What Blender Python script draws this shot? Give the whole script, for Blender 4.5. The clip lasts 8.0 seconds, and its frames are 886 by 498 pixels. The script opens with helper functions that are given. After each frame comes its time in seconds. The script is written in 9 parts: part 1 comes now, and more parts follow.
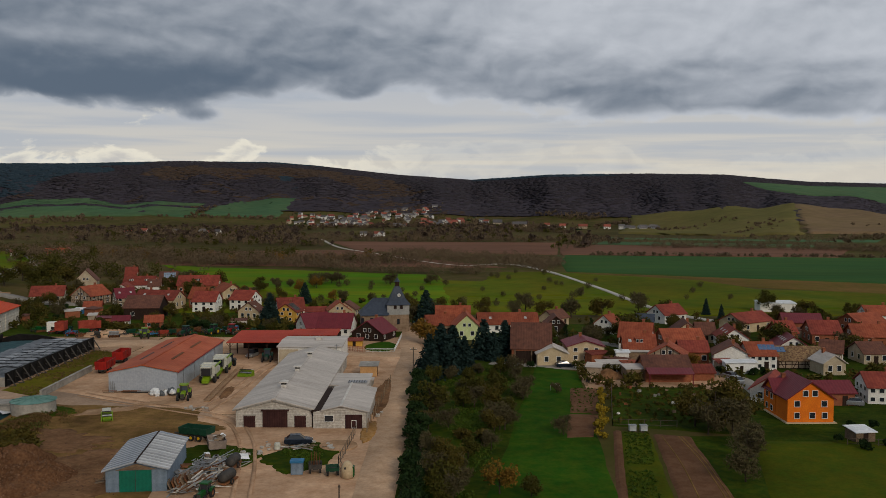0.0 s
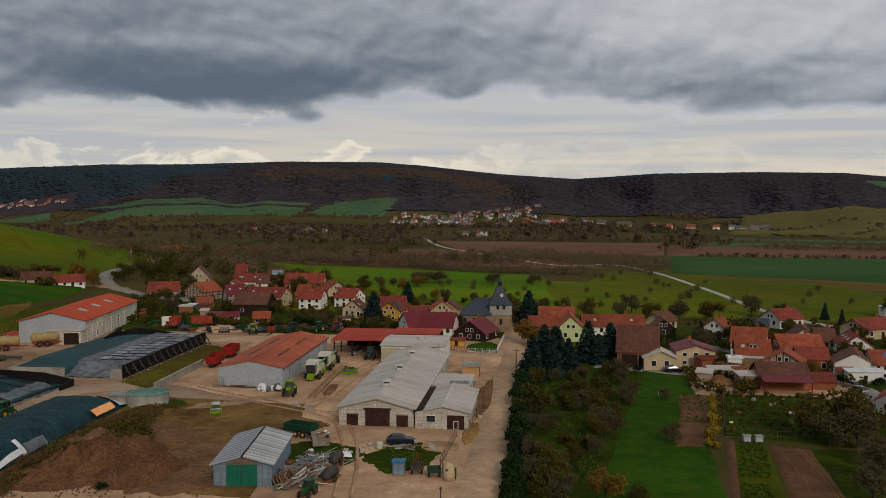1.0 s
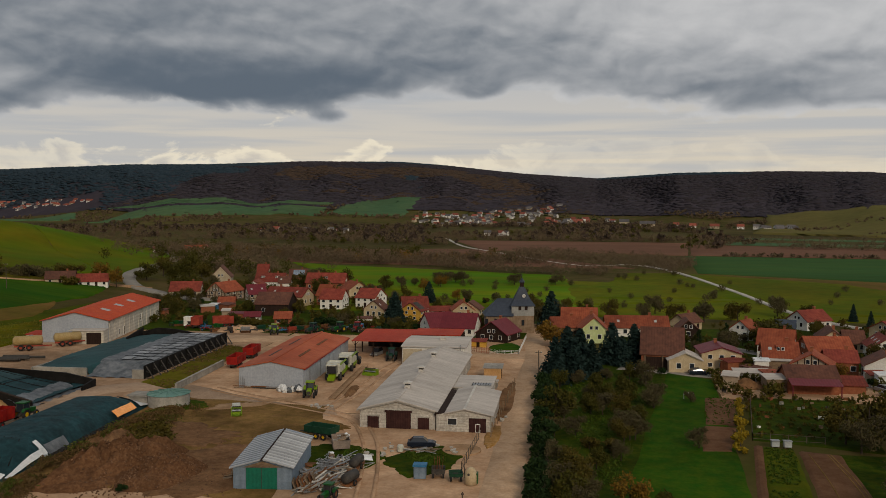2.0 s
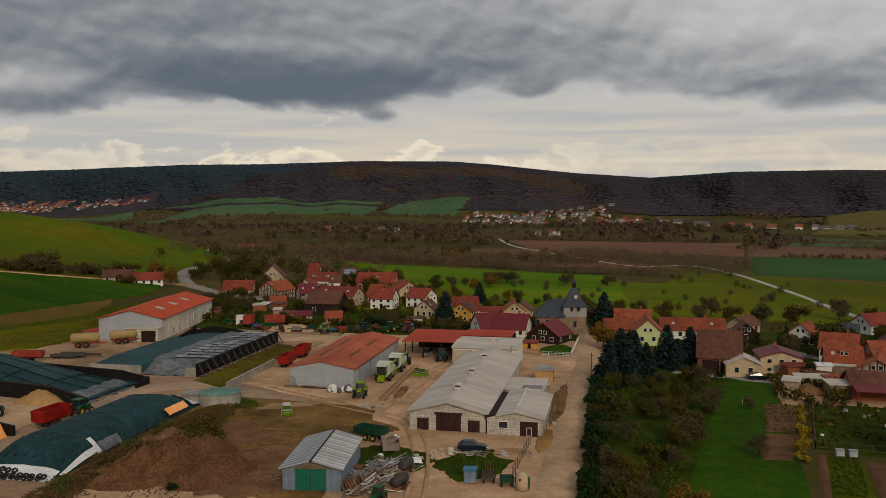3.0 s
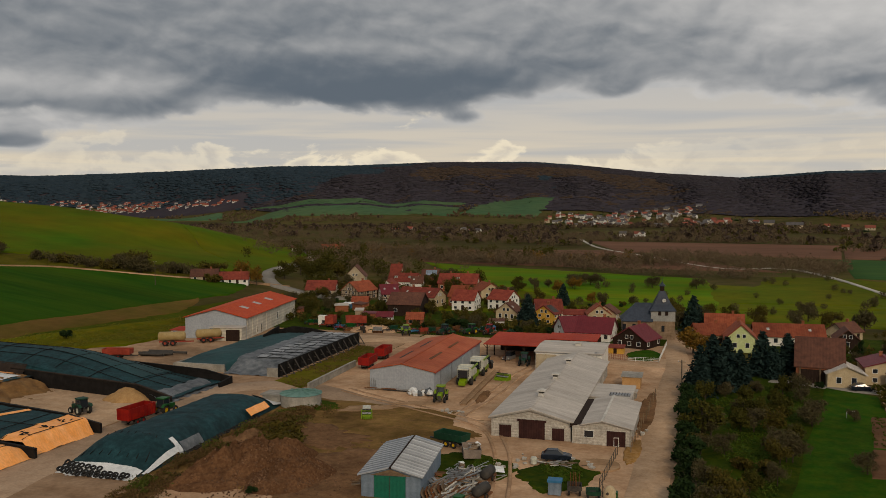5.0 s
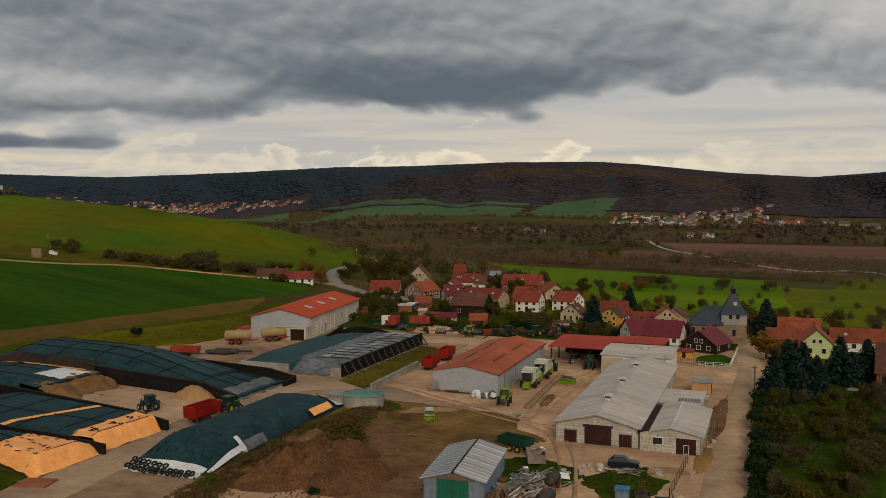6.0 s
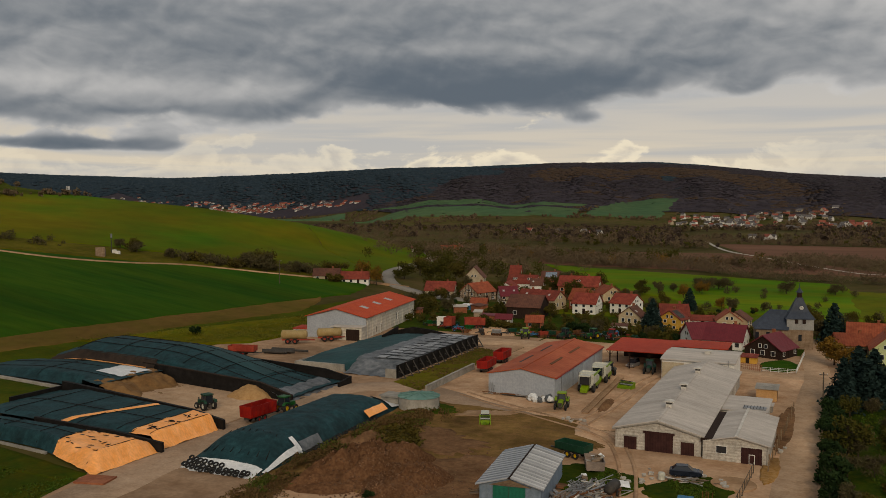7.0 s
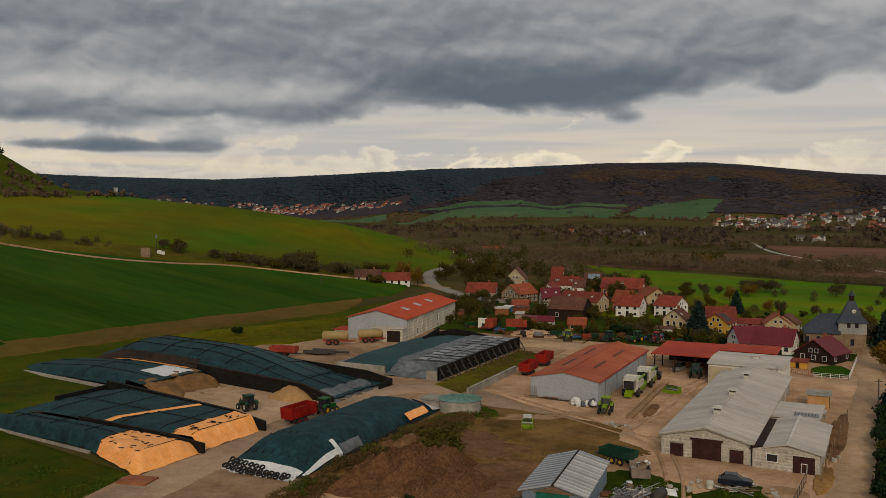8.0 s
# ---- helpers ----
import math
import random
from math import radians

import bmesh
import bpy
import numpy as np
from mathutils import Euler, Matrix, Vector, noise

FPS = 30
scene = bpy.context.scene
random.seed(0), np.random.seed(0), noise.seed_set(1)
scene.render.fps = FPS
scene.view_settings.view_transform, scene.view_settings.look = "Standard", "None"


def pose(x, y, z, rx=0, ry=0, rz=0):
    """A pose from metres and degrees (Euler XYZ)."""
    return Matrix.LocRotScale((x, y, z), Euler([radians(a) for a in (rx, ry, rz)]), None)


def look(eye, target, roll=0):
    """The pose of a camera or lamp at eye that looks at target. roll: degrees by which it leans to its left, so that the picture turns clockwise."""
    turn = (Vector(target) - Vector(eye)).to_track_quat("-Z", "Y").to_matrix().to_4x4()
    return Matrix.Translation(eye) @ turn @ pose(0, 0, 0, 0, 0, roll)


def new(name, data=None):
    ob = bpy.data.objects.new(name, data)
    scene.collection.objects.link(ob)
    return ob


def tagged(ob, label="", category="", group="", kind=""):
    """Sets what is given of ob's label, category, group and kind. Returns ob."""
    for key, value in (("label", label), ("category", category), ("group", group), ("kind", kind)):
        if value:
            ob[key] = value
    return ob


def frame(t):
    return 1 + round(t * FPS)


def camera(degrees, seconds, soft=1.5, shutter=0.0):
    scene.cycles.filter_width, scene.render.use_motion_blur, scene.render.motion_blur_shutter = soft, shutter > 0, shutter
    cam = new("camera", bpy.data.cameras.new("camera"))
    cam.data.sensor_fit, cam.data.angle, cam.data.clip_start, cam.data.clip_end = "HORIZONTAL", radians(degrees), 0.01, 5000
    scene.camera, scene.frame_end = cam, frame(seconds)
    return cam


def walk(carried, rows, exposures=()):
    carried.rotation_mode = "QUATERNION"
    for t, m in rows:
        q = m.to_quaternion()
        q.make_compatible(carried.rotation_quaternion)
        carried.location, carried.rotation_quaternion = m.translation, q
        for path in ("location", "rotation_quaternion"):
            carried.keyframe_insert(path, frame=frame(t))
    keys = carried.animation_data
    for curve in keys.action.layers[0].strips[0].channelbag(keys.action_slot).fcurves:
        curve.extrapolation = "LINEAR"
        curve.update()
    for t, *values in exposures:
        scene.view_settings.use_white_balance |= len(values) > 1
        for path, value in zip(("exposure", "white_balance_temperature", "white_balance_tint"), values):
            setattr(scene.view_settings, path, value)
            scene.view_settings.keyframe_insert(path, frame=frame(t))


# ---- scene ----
# The camera: a drone about 37 m up that drifts forward while it turns to its left.
cam = camera(54.21, 8.0, soft=0.6)
FLIGHT = [
    # t, x, y, z, yaw, pitch, roll
    (0.0, 0.00, 0.00, 37.00, 0.89, -2.98, -0.00),
    (0.5, -0.14, 1.00, 36.98, 3.92, -3.00, 0.01),
    (0.8, -0.28, 1.65, 36.93, 6.95, -3.01, 0.03),
    (1.0, -0.38, 2.08, 36.90, 7.65, -3.01, 0.04),
    (1.5, -0.49, 2.82, 37.00, 7.66, -3.03, 0.04),
    (2.0, -0.67, 3.74, 37.04, 9.07, -3.05, 0.02),
    (2.2, -0.76, 4.13, 37.03, 10.12, -3.06, 0.02),
    (3.3, -1.24, 6.27, 37.01, 12.60, -3.07, -0.00),
    (3.5, -1.33, 6.67, 37.01, 12.65, -3.07, -0.01),
    (4.0, -1.56, 7.51, 37.02, 13.63, -3.07, -0.01),
    (4.5, -1.88, 8.53, 36.95, 15.88, -3.03, -0.03),
    (4.7, -2.02, 8.90, 36.93, 16.68, -3.03, -0.03),
    (5.8, -2.83, 10.89, 36.84, 21.10, -2.99, -0.03),
    (6.0, -2.97, 11.25, 36.82, 22.02, -2.99, -0.03),
    (6.5, -3.47, 12.09, 36.75, 23.96, -2.95, 0.01),
    (7.0, -3.94, 12.94, 36.78, 25.67, -2.95, 0.04),
    (7.5, -4.37, 13.75, 36.78, 27.40, -2.93, 0.03),
    (8.0, -4.83, 14.45, 36.77, 28.38, -2.89, 0.00),
]
walk(cam, [(t, pose(x, y, z, 90 + pitch, 0, yaw) @ pose(0, 0, 0, 0, 0, roll)) for t, x, y, z, yaw, pitch, roll in FLIGHT],
     exposures=[(0.0, 0.0, 5950, 10), (1.0, 0.0, 6150, 10), (2.0, 0.0, 6450, 10), (3.5, 0.0, 6650, 10), (8.0, 0.0, 6750, 10)])

# ---- world, sun ----
SUN_AZ, SUN_EL = 155.0, 28.0      # degrees clockwise from north (+y), above the horizon
world = bpy.data.worlds.new("overcast_sky")
scene.world = world
world.use_nodes = True
wt = world.node_tree
wt.nodes.clear()


def wn(kind, **kw):
    n = wt.nodes.new(kind)
    for k, v in kw.items():
        n.inputs[k].default_value = v
    return n


def wmath(op, a, b=0.0, clamp=False):
    n = wt.nodes.new("ShaderNodeMath")
    n.operation, n.use_clamp = op, clamp
    for i, v in enumerate((a, b)):
        if isinstance(v, (int, float)):
            n.inputs[i].default_value = v
        else:
            wt.links.new(v, n.inputs[i])
    return n.outputs[0]


def wrange(v, a, b, lo=0.0, hi=1.0):
    n = wt.nodes.new("ShaderNodeMapRange")
    n.interpolation_type = "SMOOTHSTEP"
    wt.links.new(v, n.inputs["Value"])
    for k, x in zip(("From Min", "From Max", "To Min", "To Max"), (a, b, lo, hi)):
        n.inputs[k].default_value = x
    return n.outputs[0]


def wmix(f, a, b):
    n = wt.nodes.new("ShaderNodeMix")
    n.data_type = "RGBA"
    wt.links.new(f, n.inputs[0])
    for i, v in ((6, a), (7, b)):
        if isinstance(v, tuple):
            n.inputs[i].default_value = (*v, 1)
        else:
            wt.links.new(v, n.inputs[i])
    return n.outputs[2]


def wnoise(vec, scale, detail=6.0, rough=0.55, dist=0.0):
    n = wn("ShaderNodeTexNoise", Scale=scale, Detail=detail, Roughness=rough, Distortion=dist)
    wt.links.new(vec, n.inputs["Vector"])
    return n.outputs["Fac"]


def wcombine(x, y, z):
    n = wt.nodes.new("ShaderNodeCombineXYZ")
    for i, v in enumerate((x, y, z)):
        if isinstance(v, (int, float)):
            n.inputs[i].default_value = v
        else:
            wt.links.new(v, n.inputs[i])
    return n.outputs[0]


way = wt.nodes.new("ShaderNodeTexCoord").outputs["Generated"]
sep = wt.nodes.new("ShaderNodeSeparateXYZ")
wt.links.new(way, sep.inputs[0])
el = wmath("MAXIMUM", sep.outputs[2], 0.0)
# a bright veil with faint streaks, and heavy torn cloud in front of it; degrees to the left of north and above the horizon
azd = wmath("MULTIPLY", wmath("ARCTAN2", wmath("MULTIPLY", sep.outputs[0], -1.0), sep.outputs[1]), 57.2958)
eld = wmath("MULTIPLY", el, 57.2958)


def bank(a0, e0, wa, we, amount):
    """A soft bank (or gap) in the cloud."""
    u, v = wmath("DIVIDE", wmath("SUBTRACT", azd, a0), wa), wmath("DIVIDE", wmath("SUBTRACT", eld, e0), we)
    q = wmath("ADD", wmath("MULTIPLY", u, u), wmath("MULTIPLY", v, v))
    return wmath("MULTIPLY", wmath("POWER", 2.718, wmath("MULTIPLY", q, -0.5)), amount)


def puffs(da, de):
    """The cloud's thickness at a small offset in degrees: heaped lumps with torn rims."""
    a, e = wmath("ADD", azd, da), wmath("ADD", eld, de)
    broad = wnoise(wcombine(wmath("MULTIPLY", a, 0.105), wmath("MULTIPLY", e, 0.26), 3.7), 1.0, 3.0, 0.5, 0.5)
    lumps = wnoise(wcombine(wmath("MULTIPLY", a, 0.27), wmath("MULTIPLY", e, 0.50), 1.3), 1.0, 4.5, 0.47, 0.35)
    return wmath("ADD", wmath("MULTIPLY", wmath("SUBTRACT", broad, 0.5), 2.6), wmath("MULTIPLY", wmath("SUBTRACT", lumps, 0.5), 2.3))


# the height of the heavy cloud's lower edge, in degrees, against the bearing to the left of north
CLOUD_BASE = [(-40, 5.0), (-26, 5.0), (-20, 5.5), (-14, 5.2), (-8, 5.6), (-3, 6.0), (0, 6.9), (4, 7.6), (8, 7.6), (11, 7.3), (14, 6.5), (17, 5.7), (20, 5.4), (24, 5.5), (28, 6.1), (32, 6.2), (35, 5.5), (38, 4.7), (44, 4.3), (50, 4.3), (60, 4.3), (75, 4.6)]
base_ramp = wt.nodes.new("ShaderNodeValToRGB")
while len(base_ramp.color_ramp.elements) < len(CLOUD_BASE):
    base_ramp.color_ramp.elements.new(0.5)
for k, (a, e) in enumerate(CLOUD_BASE):
    base_ramp.color_ramp.elements[k].position = (a + 45) / 125
    base_ramp.color_ramp.elements[k].color = (e / 14, e / 14, e / 14, 1)
wt.links.new(wmath("DIVIDE", wmath("ADD", azd, 45.0), 125.0), base_ramp.inputs[0])
here, above = puffs(0.0, 0.0), puffs(0.35, 0.55)
form = wmath("SUBTRACT", eld, wmath("MULTIPLY", base_ramp.outputs[0], 14.0))
for spec in ((50, 3.6, 5.5, 0.36, 2.3), (6.7, 7.2, 1.3, 0.7, 1.4), (16, 5.5, 0.9, 0.4, 1.2), (-13, 11.8, 3.0, 1.0, -1.2)):
    form = wmath("ADD", form, bank(*spec))
thick = wmath("ADD", form, here)
torn = wnoise(wcombine(wmath("MULTIPLY", azd, 0.62), wmath("MULTIPLY", eld, 0.95), 7.0), 1.0, 8.0, 0.58, 0.3)
edge = wmath("ADD", thick, wmath("MULTIPLY", wmath("SUBTRACT", torn, 0.5), 1.5))
mask = wrange(edge, -0.12, 0.55)
lit = wmath("MULTIPLY", wmath("SUBTRACT", above, here), 0.27)
body = wmath("ADD", wrange(thick, -0.1, 1.1, 0.12, 0.74), wrange(thick, 1.4, 5.0, 0.0, -0.18))
tone = wmath("ADD", wrange(azd, -22.0, 16.0, -0.33, 0.0), wmath("MULTIPLY", wmath("SUBTRACT", torn, 0.5), 0.15))
for spec in ((-11, 6.7, 4.5, 0.9, 0.30), (-21.5, 6.4, 2.2, 1.0, 0.26), (-5, 11.6, 5, 1.8, -0.16), (26, 7.3, 8, 1.3, 0.26), (20, 8.0, 6, 1.2, 0.12), (46, 7.2, 7, 0.6, -0.45), (50, 3.6, 5.0, 0.4, 0.15), (34, 7.2, 3, 0.5, -0.15), (48, 11.0, 12, 1.6, 0.18), (24, 10.5, 10, 2.0, 0.08)):
    tone = wmath("ADD", tone, bank(*spec))
shade = wmath("ADD", wmath("ADD", body, lit), tone)
dark = wmix(wrange(shade, -0.15, 1.10), (0.58, 0.575, 0.57), (0.112, 0.140, 0.174))
# behind: a bright veil with thin bands and small heaped clouds along the horizon
stripes = wcombine(wmath("MULTIPLY", azd, 0.045), wmath("MULTIPLY", eld, 0.85), 0.0)
heaps = wcombine(wmath("MULTIPLY", azd, 0.22), wmath("MULTIPLY", eld, 0.42), 5.0)
streak = wnoise(stripes, 1.0, 6.0, 0.5, 0.4)
heap = wmath("ADD", wnoise(heaps, 1.0, 9.0, 0.55, 0.3), wrange(eld, 1.5, 5.5, 0.10, -0.16))
veil = wmix(wrange(eld, 1.0, 8.0), (0.68, 0.60, 0.47), (0.50, 0.495, 0.485))
veil = wmix(wmath("MULTIPLY", wrange(streak, 0.40, 0.62), 0.65), veil, (0.40, 0.425, 0.455))
puff = wmix(wrange(heap, 0.56, 0.70), (0.86, 0.77, 0.59), (0.54, 0.50, 0.44))
veil = wmix(wmath("MULTIPLY", wrange(heap, 0.49, 0.56), wmath("MULTIPLY", wrange(azd, -2.0, 12.0, 0.15, 0.75), wrange(azd, 24.0, 40.0, 1.0, 0.4))), veil, puff)
veil = wmix(wrange(eld, 20.0, 50.0), veil, (0.50, 0.51, 0.53))
cloud = wmix(mask, veil, dark)
sky = wt.nodes.new("ShaderNodeTexSky")
sky.sky_type, sky.sun_disc = "NISHITA", False
sky.sun_elevation, sky.sun_rotation = radians(SUN_EL), radians(SUN_AZ)
soft_sky = wt.nodes.new("ShaderNodeMix")
soft_sky.data_type, soft_sky.blend_type = "RGBA", "MULTIPLY"
soft_sky.inputs[0].default_value = 1.0
wt.links.new(sky.outputs[0], soft_sky.inputs[6])
soft_sky.inputs[7].default_value = (0.1, 0.1, 0.1, 1)
cover = wmix(wrange(thick, -14.0, -12.5), soft_sky.outputs[2], cloud)
back = wn("ShaderNodeBackground", Strength=1.0)
wt.links.new(cover, back.inputs["Color"])
wt.links.new(back.outputs[0], wt.nodes.new("ShaderNodeOutputWorld").inputs["Surface"])

sun_data = bpy.data.lights.new("sun", "SUN")
sun_data.energy, sun_data.angle, sun_data.color = 1.45, radians(12), (1.0, 0.82, 0.60)
sun = new("sun", sun_data)
sun.matrix_world = look((0, 0, 300), (300 * -math.sin(radians(SUN_AZ)), 300 * -math.cos(radians(SUN_AZ)), 300 - 300 * math.tan(radians(SUN_EL))))

# ---- materials ----


def rich(c):
    """A colour with its chroma raised a little."""
    g = 0.3 * c[0] + 0.6 * c[1] + 0.1 * c[2]
    k = 0.80 if g < 0.4 else 0.80 + 0.16 * min(1, (g - 0.4) / 0.25)
    return tuple(max(0.003, k * (g + 1.30 * (v - g))) for v in c)


def mat(name, a, b, scale=1.0, rough=0.85, metal=0.0, bump=0.2, stretch=(1, 1, 1), lines=None, blotch=0.25, rand=0.0, spec=0.3, island=0.0, patch=0.12):
    """A procedural surface: two colours in fine grain, wide blotches, optional corrugation (axis, period) and variation by object or by island."""
    a, b = rich(a), rich(b)
    m = bpy.data.materials.new(name)
    m.use_nodes = True
    nt = m.node_tree
    bs = nt.nodes["Principled BSDF"]
    bs.inputs["Roughness"].default_value, bs.inputs["Metallic"].default_value = rough, metal
    bs.inputs["Specular IOR Level"].default_value = spec
    tc = nt.nodes.new("ShaderNodeTexCoord").outputs["Object"]
    mp = nt.nodes.new("ShaderNodeMapping")
    mp.inputs["Scale"].default_value = stretch
    nt.links.new(tc, mp.inputs["Vector"])

    def noise_at(s, detail):
        n = nt.nodes.new("ShaderNodeTexNoise")
        n.inputs["Scale"].default_value, n.inputs["Detail"].default_value, n.inputs["Roughness"].default_value = s, detail, 0.6
        nt.links.new(mp.outputs[0], n.inputs["Vector"])
        return n.outputs["Fac"]

    def ranged(v, lo, hi, a0=0.0, a1=1.0):
        n = nt.nodes.new("ShaderNodeMapRange")
        nt.links.new(v, n.inputs["Value"])
        for k, x in zip(("From Min", "From Max", "To Min", "To Max"), (lo, hi, a0, a1)):
            n.inputs[k].default_value = x
        return n.outputs[0]

    def times(c, v):
        n = nt.nodes.new("ShaderNodeMix")
        n.data_type, n.blend_type = "RGBA", "MULTIPLY"
        n.inputs[0].default_value = 1.0
        nt.links.new(c, n.inputs[6])
        nt.links.new(v, n.inputs[7])
        return n.outputs[2]

    fine_n = noise_at(scale, 6.0)
    mix = nt.nodes.new("ShaderNodeMix")
    mix.data_type = "RGBA"
    mix.inputs[6].default_value, mix.inputs[7].default_value = (*a, 1), (*b, 1)
    nt.links.new(ranged(fine_n, 0.35, 0.65), mix.inputs[0])
    col = mix.outputs[2]
    if blotch:
        col = times(col, ranged(noise_at(scale * patch, 4.0), 0.3, 0.7, 1 - blotch, 1 + blotch * 0.6))
    if blotch:
        col = times(col, ranged(noise_at(scale * 5.3, 3.0), 0.3, 0.7, 0.86, 1.12))
    if rand:
        col = times(col, ranged(nt.nodes.new("ShaderNodeObjectInfo").outputs["Random"], 0, 1, 1 - rand, 1 + rand))
    if island:
        col = times(col, ranged(nt.nodes.new("ShaderNodeNewGeometry").outputs["Random Per Island"], 0, 1, 1 - island, 1 + island))
    relief = fine_n
    if lines:
        w = nt.nodes.new("ShaderNodeTexWave")
        w.bands_direction = lines[0].upper()
        w.inputs["Scale"].default_value = 0.314 / lines[1]
        w.inputs["Distortion"].default_value, w.inputs["Detail"].default_value = 0.15, 1.0
        nt.links.new(tc, w.inputs["Vector"])
        col = times(col, ranged(w.outputs["Fac"], 0, 1, 1 - lines[2], 1 + lines[2] * 0.5))
        relief = w.outputs["Fac"]
    nt.links.new(col, bs.inputs["Base Color"])
    if bump:
        bp = nt.nodes.new("ShaderNodeBump")
        bp.inputs["Strength"].default_value, bp.inputs["Distance"].default_value = bump, 0.08
        nt.links.new(relief, bp.inputs["Height"])
        nt.links.new(bp.outputs[0], bs.inputs["Normal"])
    return m


def spread_colours(m, colours):
    """Per-island colours for joined foliage: a ramp over Geometry's Random Per Island."""
    nt = m.node_tree
    bs = nt.nodes["Principled BSDF"]
    r = nt.nodes.new("ShaderNodeValToRGB")
    r.color_ramp.interpolation = "LINEAR"
    while len(r.color_ramp.elements) < len(colours):
        r.color_ramp.elements.new(0.5)
    for i, c in enumerate(colours):
        r.color_ramp.elements[i].position = i / (len(colours) - 1)
        r.color_ramp.elements[i].color = (*c, 1)
    nt.links.new(nt.nodes.new("ShaderNodeNewGeometry").outputs["Random Per Island"], r.inputs[0])
    old = bs.inputs["Base Color"].links[0].from_socket
    mx = nt.nodes.new("ShaderNodeMix")
    mx.data_type = "RGBA"
    mx.inputs[0].default_value = 0.6
    nt.links.new(old, mx.inputs[6])
    nt.links.new(r.outputs[0], mx.inputs[7])
    nt.links.new(mx.outputs[2], bs.inputs["Base Color"])
    return m


def glass(name, tint):
    m = mat(name, tint, tint, 1.0, rough=0.08, bump=0, blotch=0, spec=0.6)
    return m


# ground
GROUND = mat("rough_meadow_ground", (0.065, 0.066, 0.024), (0.105, 0.082, 0.044), 0.05, 0.95, bump=0, blotch=0.45)
CLAMP_FLOOR = mat("dull_dusty_floor", (0.335, 0.230, 0.160), (0.455, 0.330, 0.238), 0.30, 0.95, bump=0.25, blotch=0.45, patch=0.15, spec=0.03)
CLAMP_LANE = mat("worn_grey_concrete", (0.365, 0.270, 0.200), (0.450, 0.345, 0.262), 0.5, 0.9, bump=0.1, blotch=0.35, spec=0.05)
YARD = mat("dusty_yard", (0.455, 0.305, 0.208), (0.585, 0.425, 0.305), 0.30, 0.95, bump=0.25, blotch=0.45, patch=0.15)
TRACK = mat("worn_concrete_road", (0.455, 0.325, 0.228), (0.545, 0.410, 0.300), 0.5, 0.9, bump=0.1, blotch=0.3)
ASPHALT = mat("grey_asphalt", (0.24, 0.225, 0.20), (0.30, 0.28, 0.25), 0.5, 0.9, bump=0.1, blotch=0.2)
PALE_ROAD = mat("pale_field_road", (0.42, 0.40, 0.36), (0.52, 0.49, 0.44), 0.4, 0.9, bump=0.1, blotch=0.2)
CLAMP_GRASS = mat("worn_olive_grass", (0.038, 0.064, 0.012), (0.078, 0.078, 0.020), 0.25, 0.95, bump=0.3, blotch=0.5)
GRASS = mat("green_grass", (0.026, 0.048, 0.007), (0.056, 0.068, 0.012), 0.8, 0.95, bump=0.3, blotch=0.45)
LAWN = mat("bright_lawn", (0.027, 0.072, 0.005), (0.054, 0.086, 0.008), 0.4, 0.95, bump=0.2, blotch=0.42)
BANK = mat("sunny_olive_bank", (0.150, 0.128, 0.020), (0.095, 0.105, 0.016), 0.3, 0.95, bump=0.3, blotch=0.45, spec=0.03)
OLIVE = mat("olive_grass", (0.082, 0.084, 0.013), (0.055, 0.078, 0.011), 0.35, 0.95, bump=0.2, blotch=0.4)
MEADOW = mat("autumn_meadow", (0.095, 0.185, 0.010), (0.160, 0.195, 0.014), 0.02, 0.95, bump=0, blotch=0.4, stretch=(0.5, 2.2, 1))
ORCHARD = mat("orchard_meadow", (0.140, 0.138, 0.020), (0.090, 0.124, 0.012), 0.04, 0.95, bump=0, blotch=0.45)
CROP = mat("winter_crop", (0.025, 0.068, 0.014), (0.054, 0.094, 0.019), 0.05, 0.95, bump=0, blotch=0.42, stretch=(0.25, 2.0, 1))
HILLFIELD = mat("hill_crop", (0.072, 0.134, 0.006), (0.140, 0.126, 0.013), 0.012, 0.95, bump=0, blotch=0.38, patch=0.4)
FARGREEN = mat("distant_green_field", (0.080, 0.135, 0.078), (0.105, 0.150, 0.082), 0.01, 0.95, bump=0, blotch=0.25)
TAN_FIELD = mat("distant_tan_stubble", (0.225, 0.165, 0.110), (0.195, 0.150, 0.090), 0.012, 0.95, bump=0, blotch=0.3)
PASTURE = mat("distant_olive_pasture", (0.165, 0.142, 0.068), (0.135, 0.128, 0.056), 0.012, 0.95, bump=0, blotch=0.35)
PLOUGH = mat("ploughed_field", (0.150, 0.088, 0.064), (0.185, 0.112, 0.082), 0.02, 0.95, bump=0, blotch=0.3, stretch=(0.4, 2, 1))
FIELD_EDGE = mat("bare_field_margin", (0.165, 0.108, 0.050), (0.120, 0.100, 0.036), 0.06, 0.95, bump=0, blotch=0.4)
SOIL = mat("brown_soil", (0.160, 0.095, 0.060), (0.230, 0.148, 0.094), 1.2, 0.95, bump=0.8, blotch=0.4, patch=0.15)
BED = mat("garden_soil", (0.120, 0.070, 0.045), (0.155, 0.095, 0.065), 0.7, 0.95, bump=0.4, blotch=0.3)
ROUGH = mat("brown_rough_grass", (0.225, 0.145, 0.078), (0.160, 0.110, 0.052), 0.6, 0.95, bump=0.5, blotch=0.5, patch=0.2)
RUST_STAIN = mat("straw_litter", (0.26, 0.140, 0.050), (0.36, 0.235, 0.125), 1.5, 0.95, blotch=0.4)
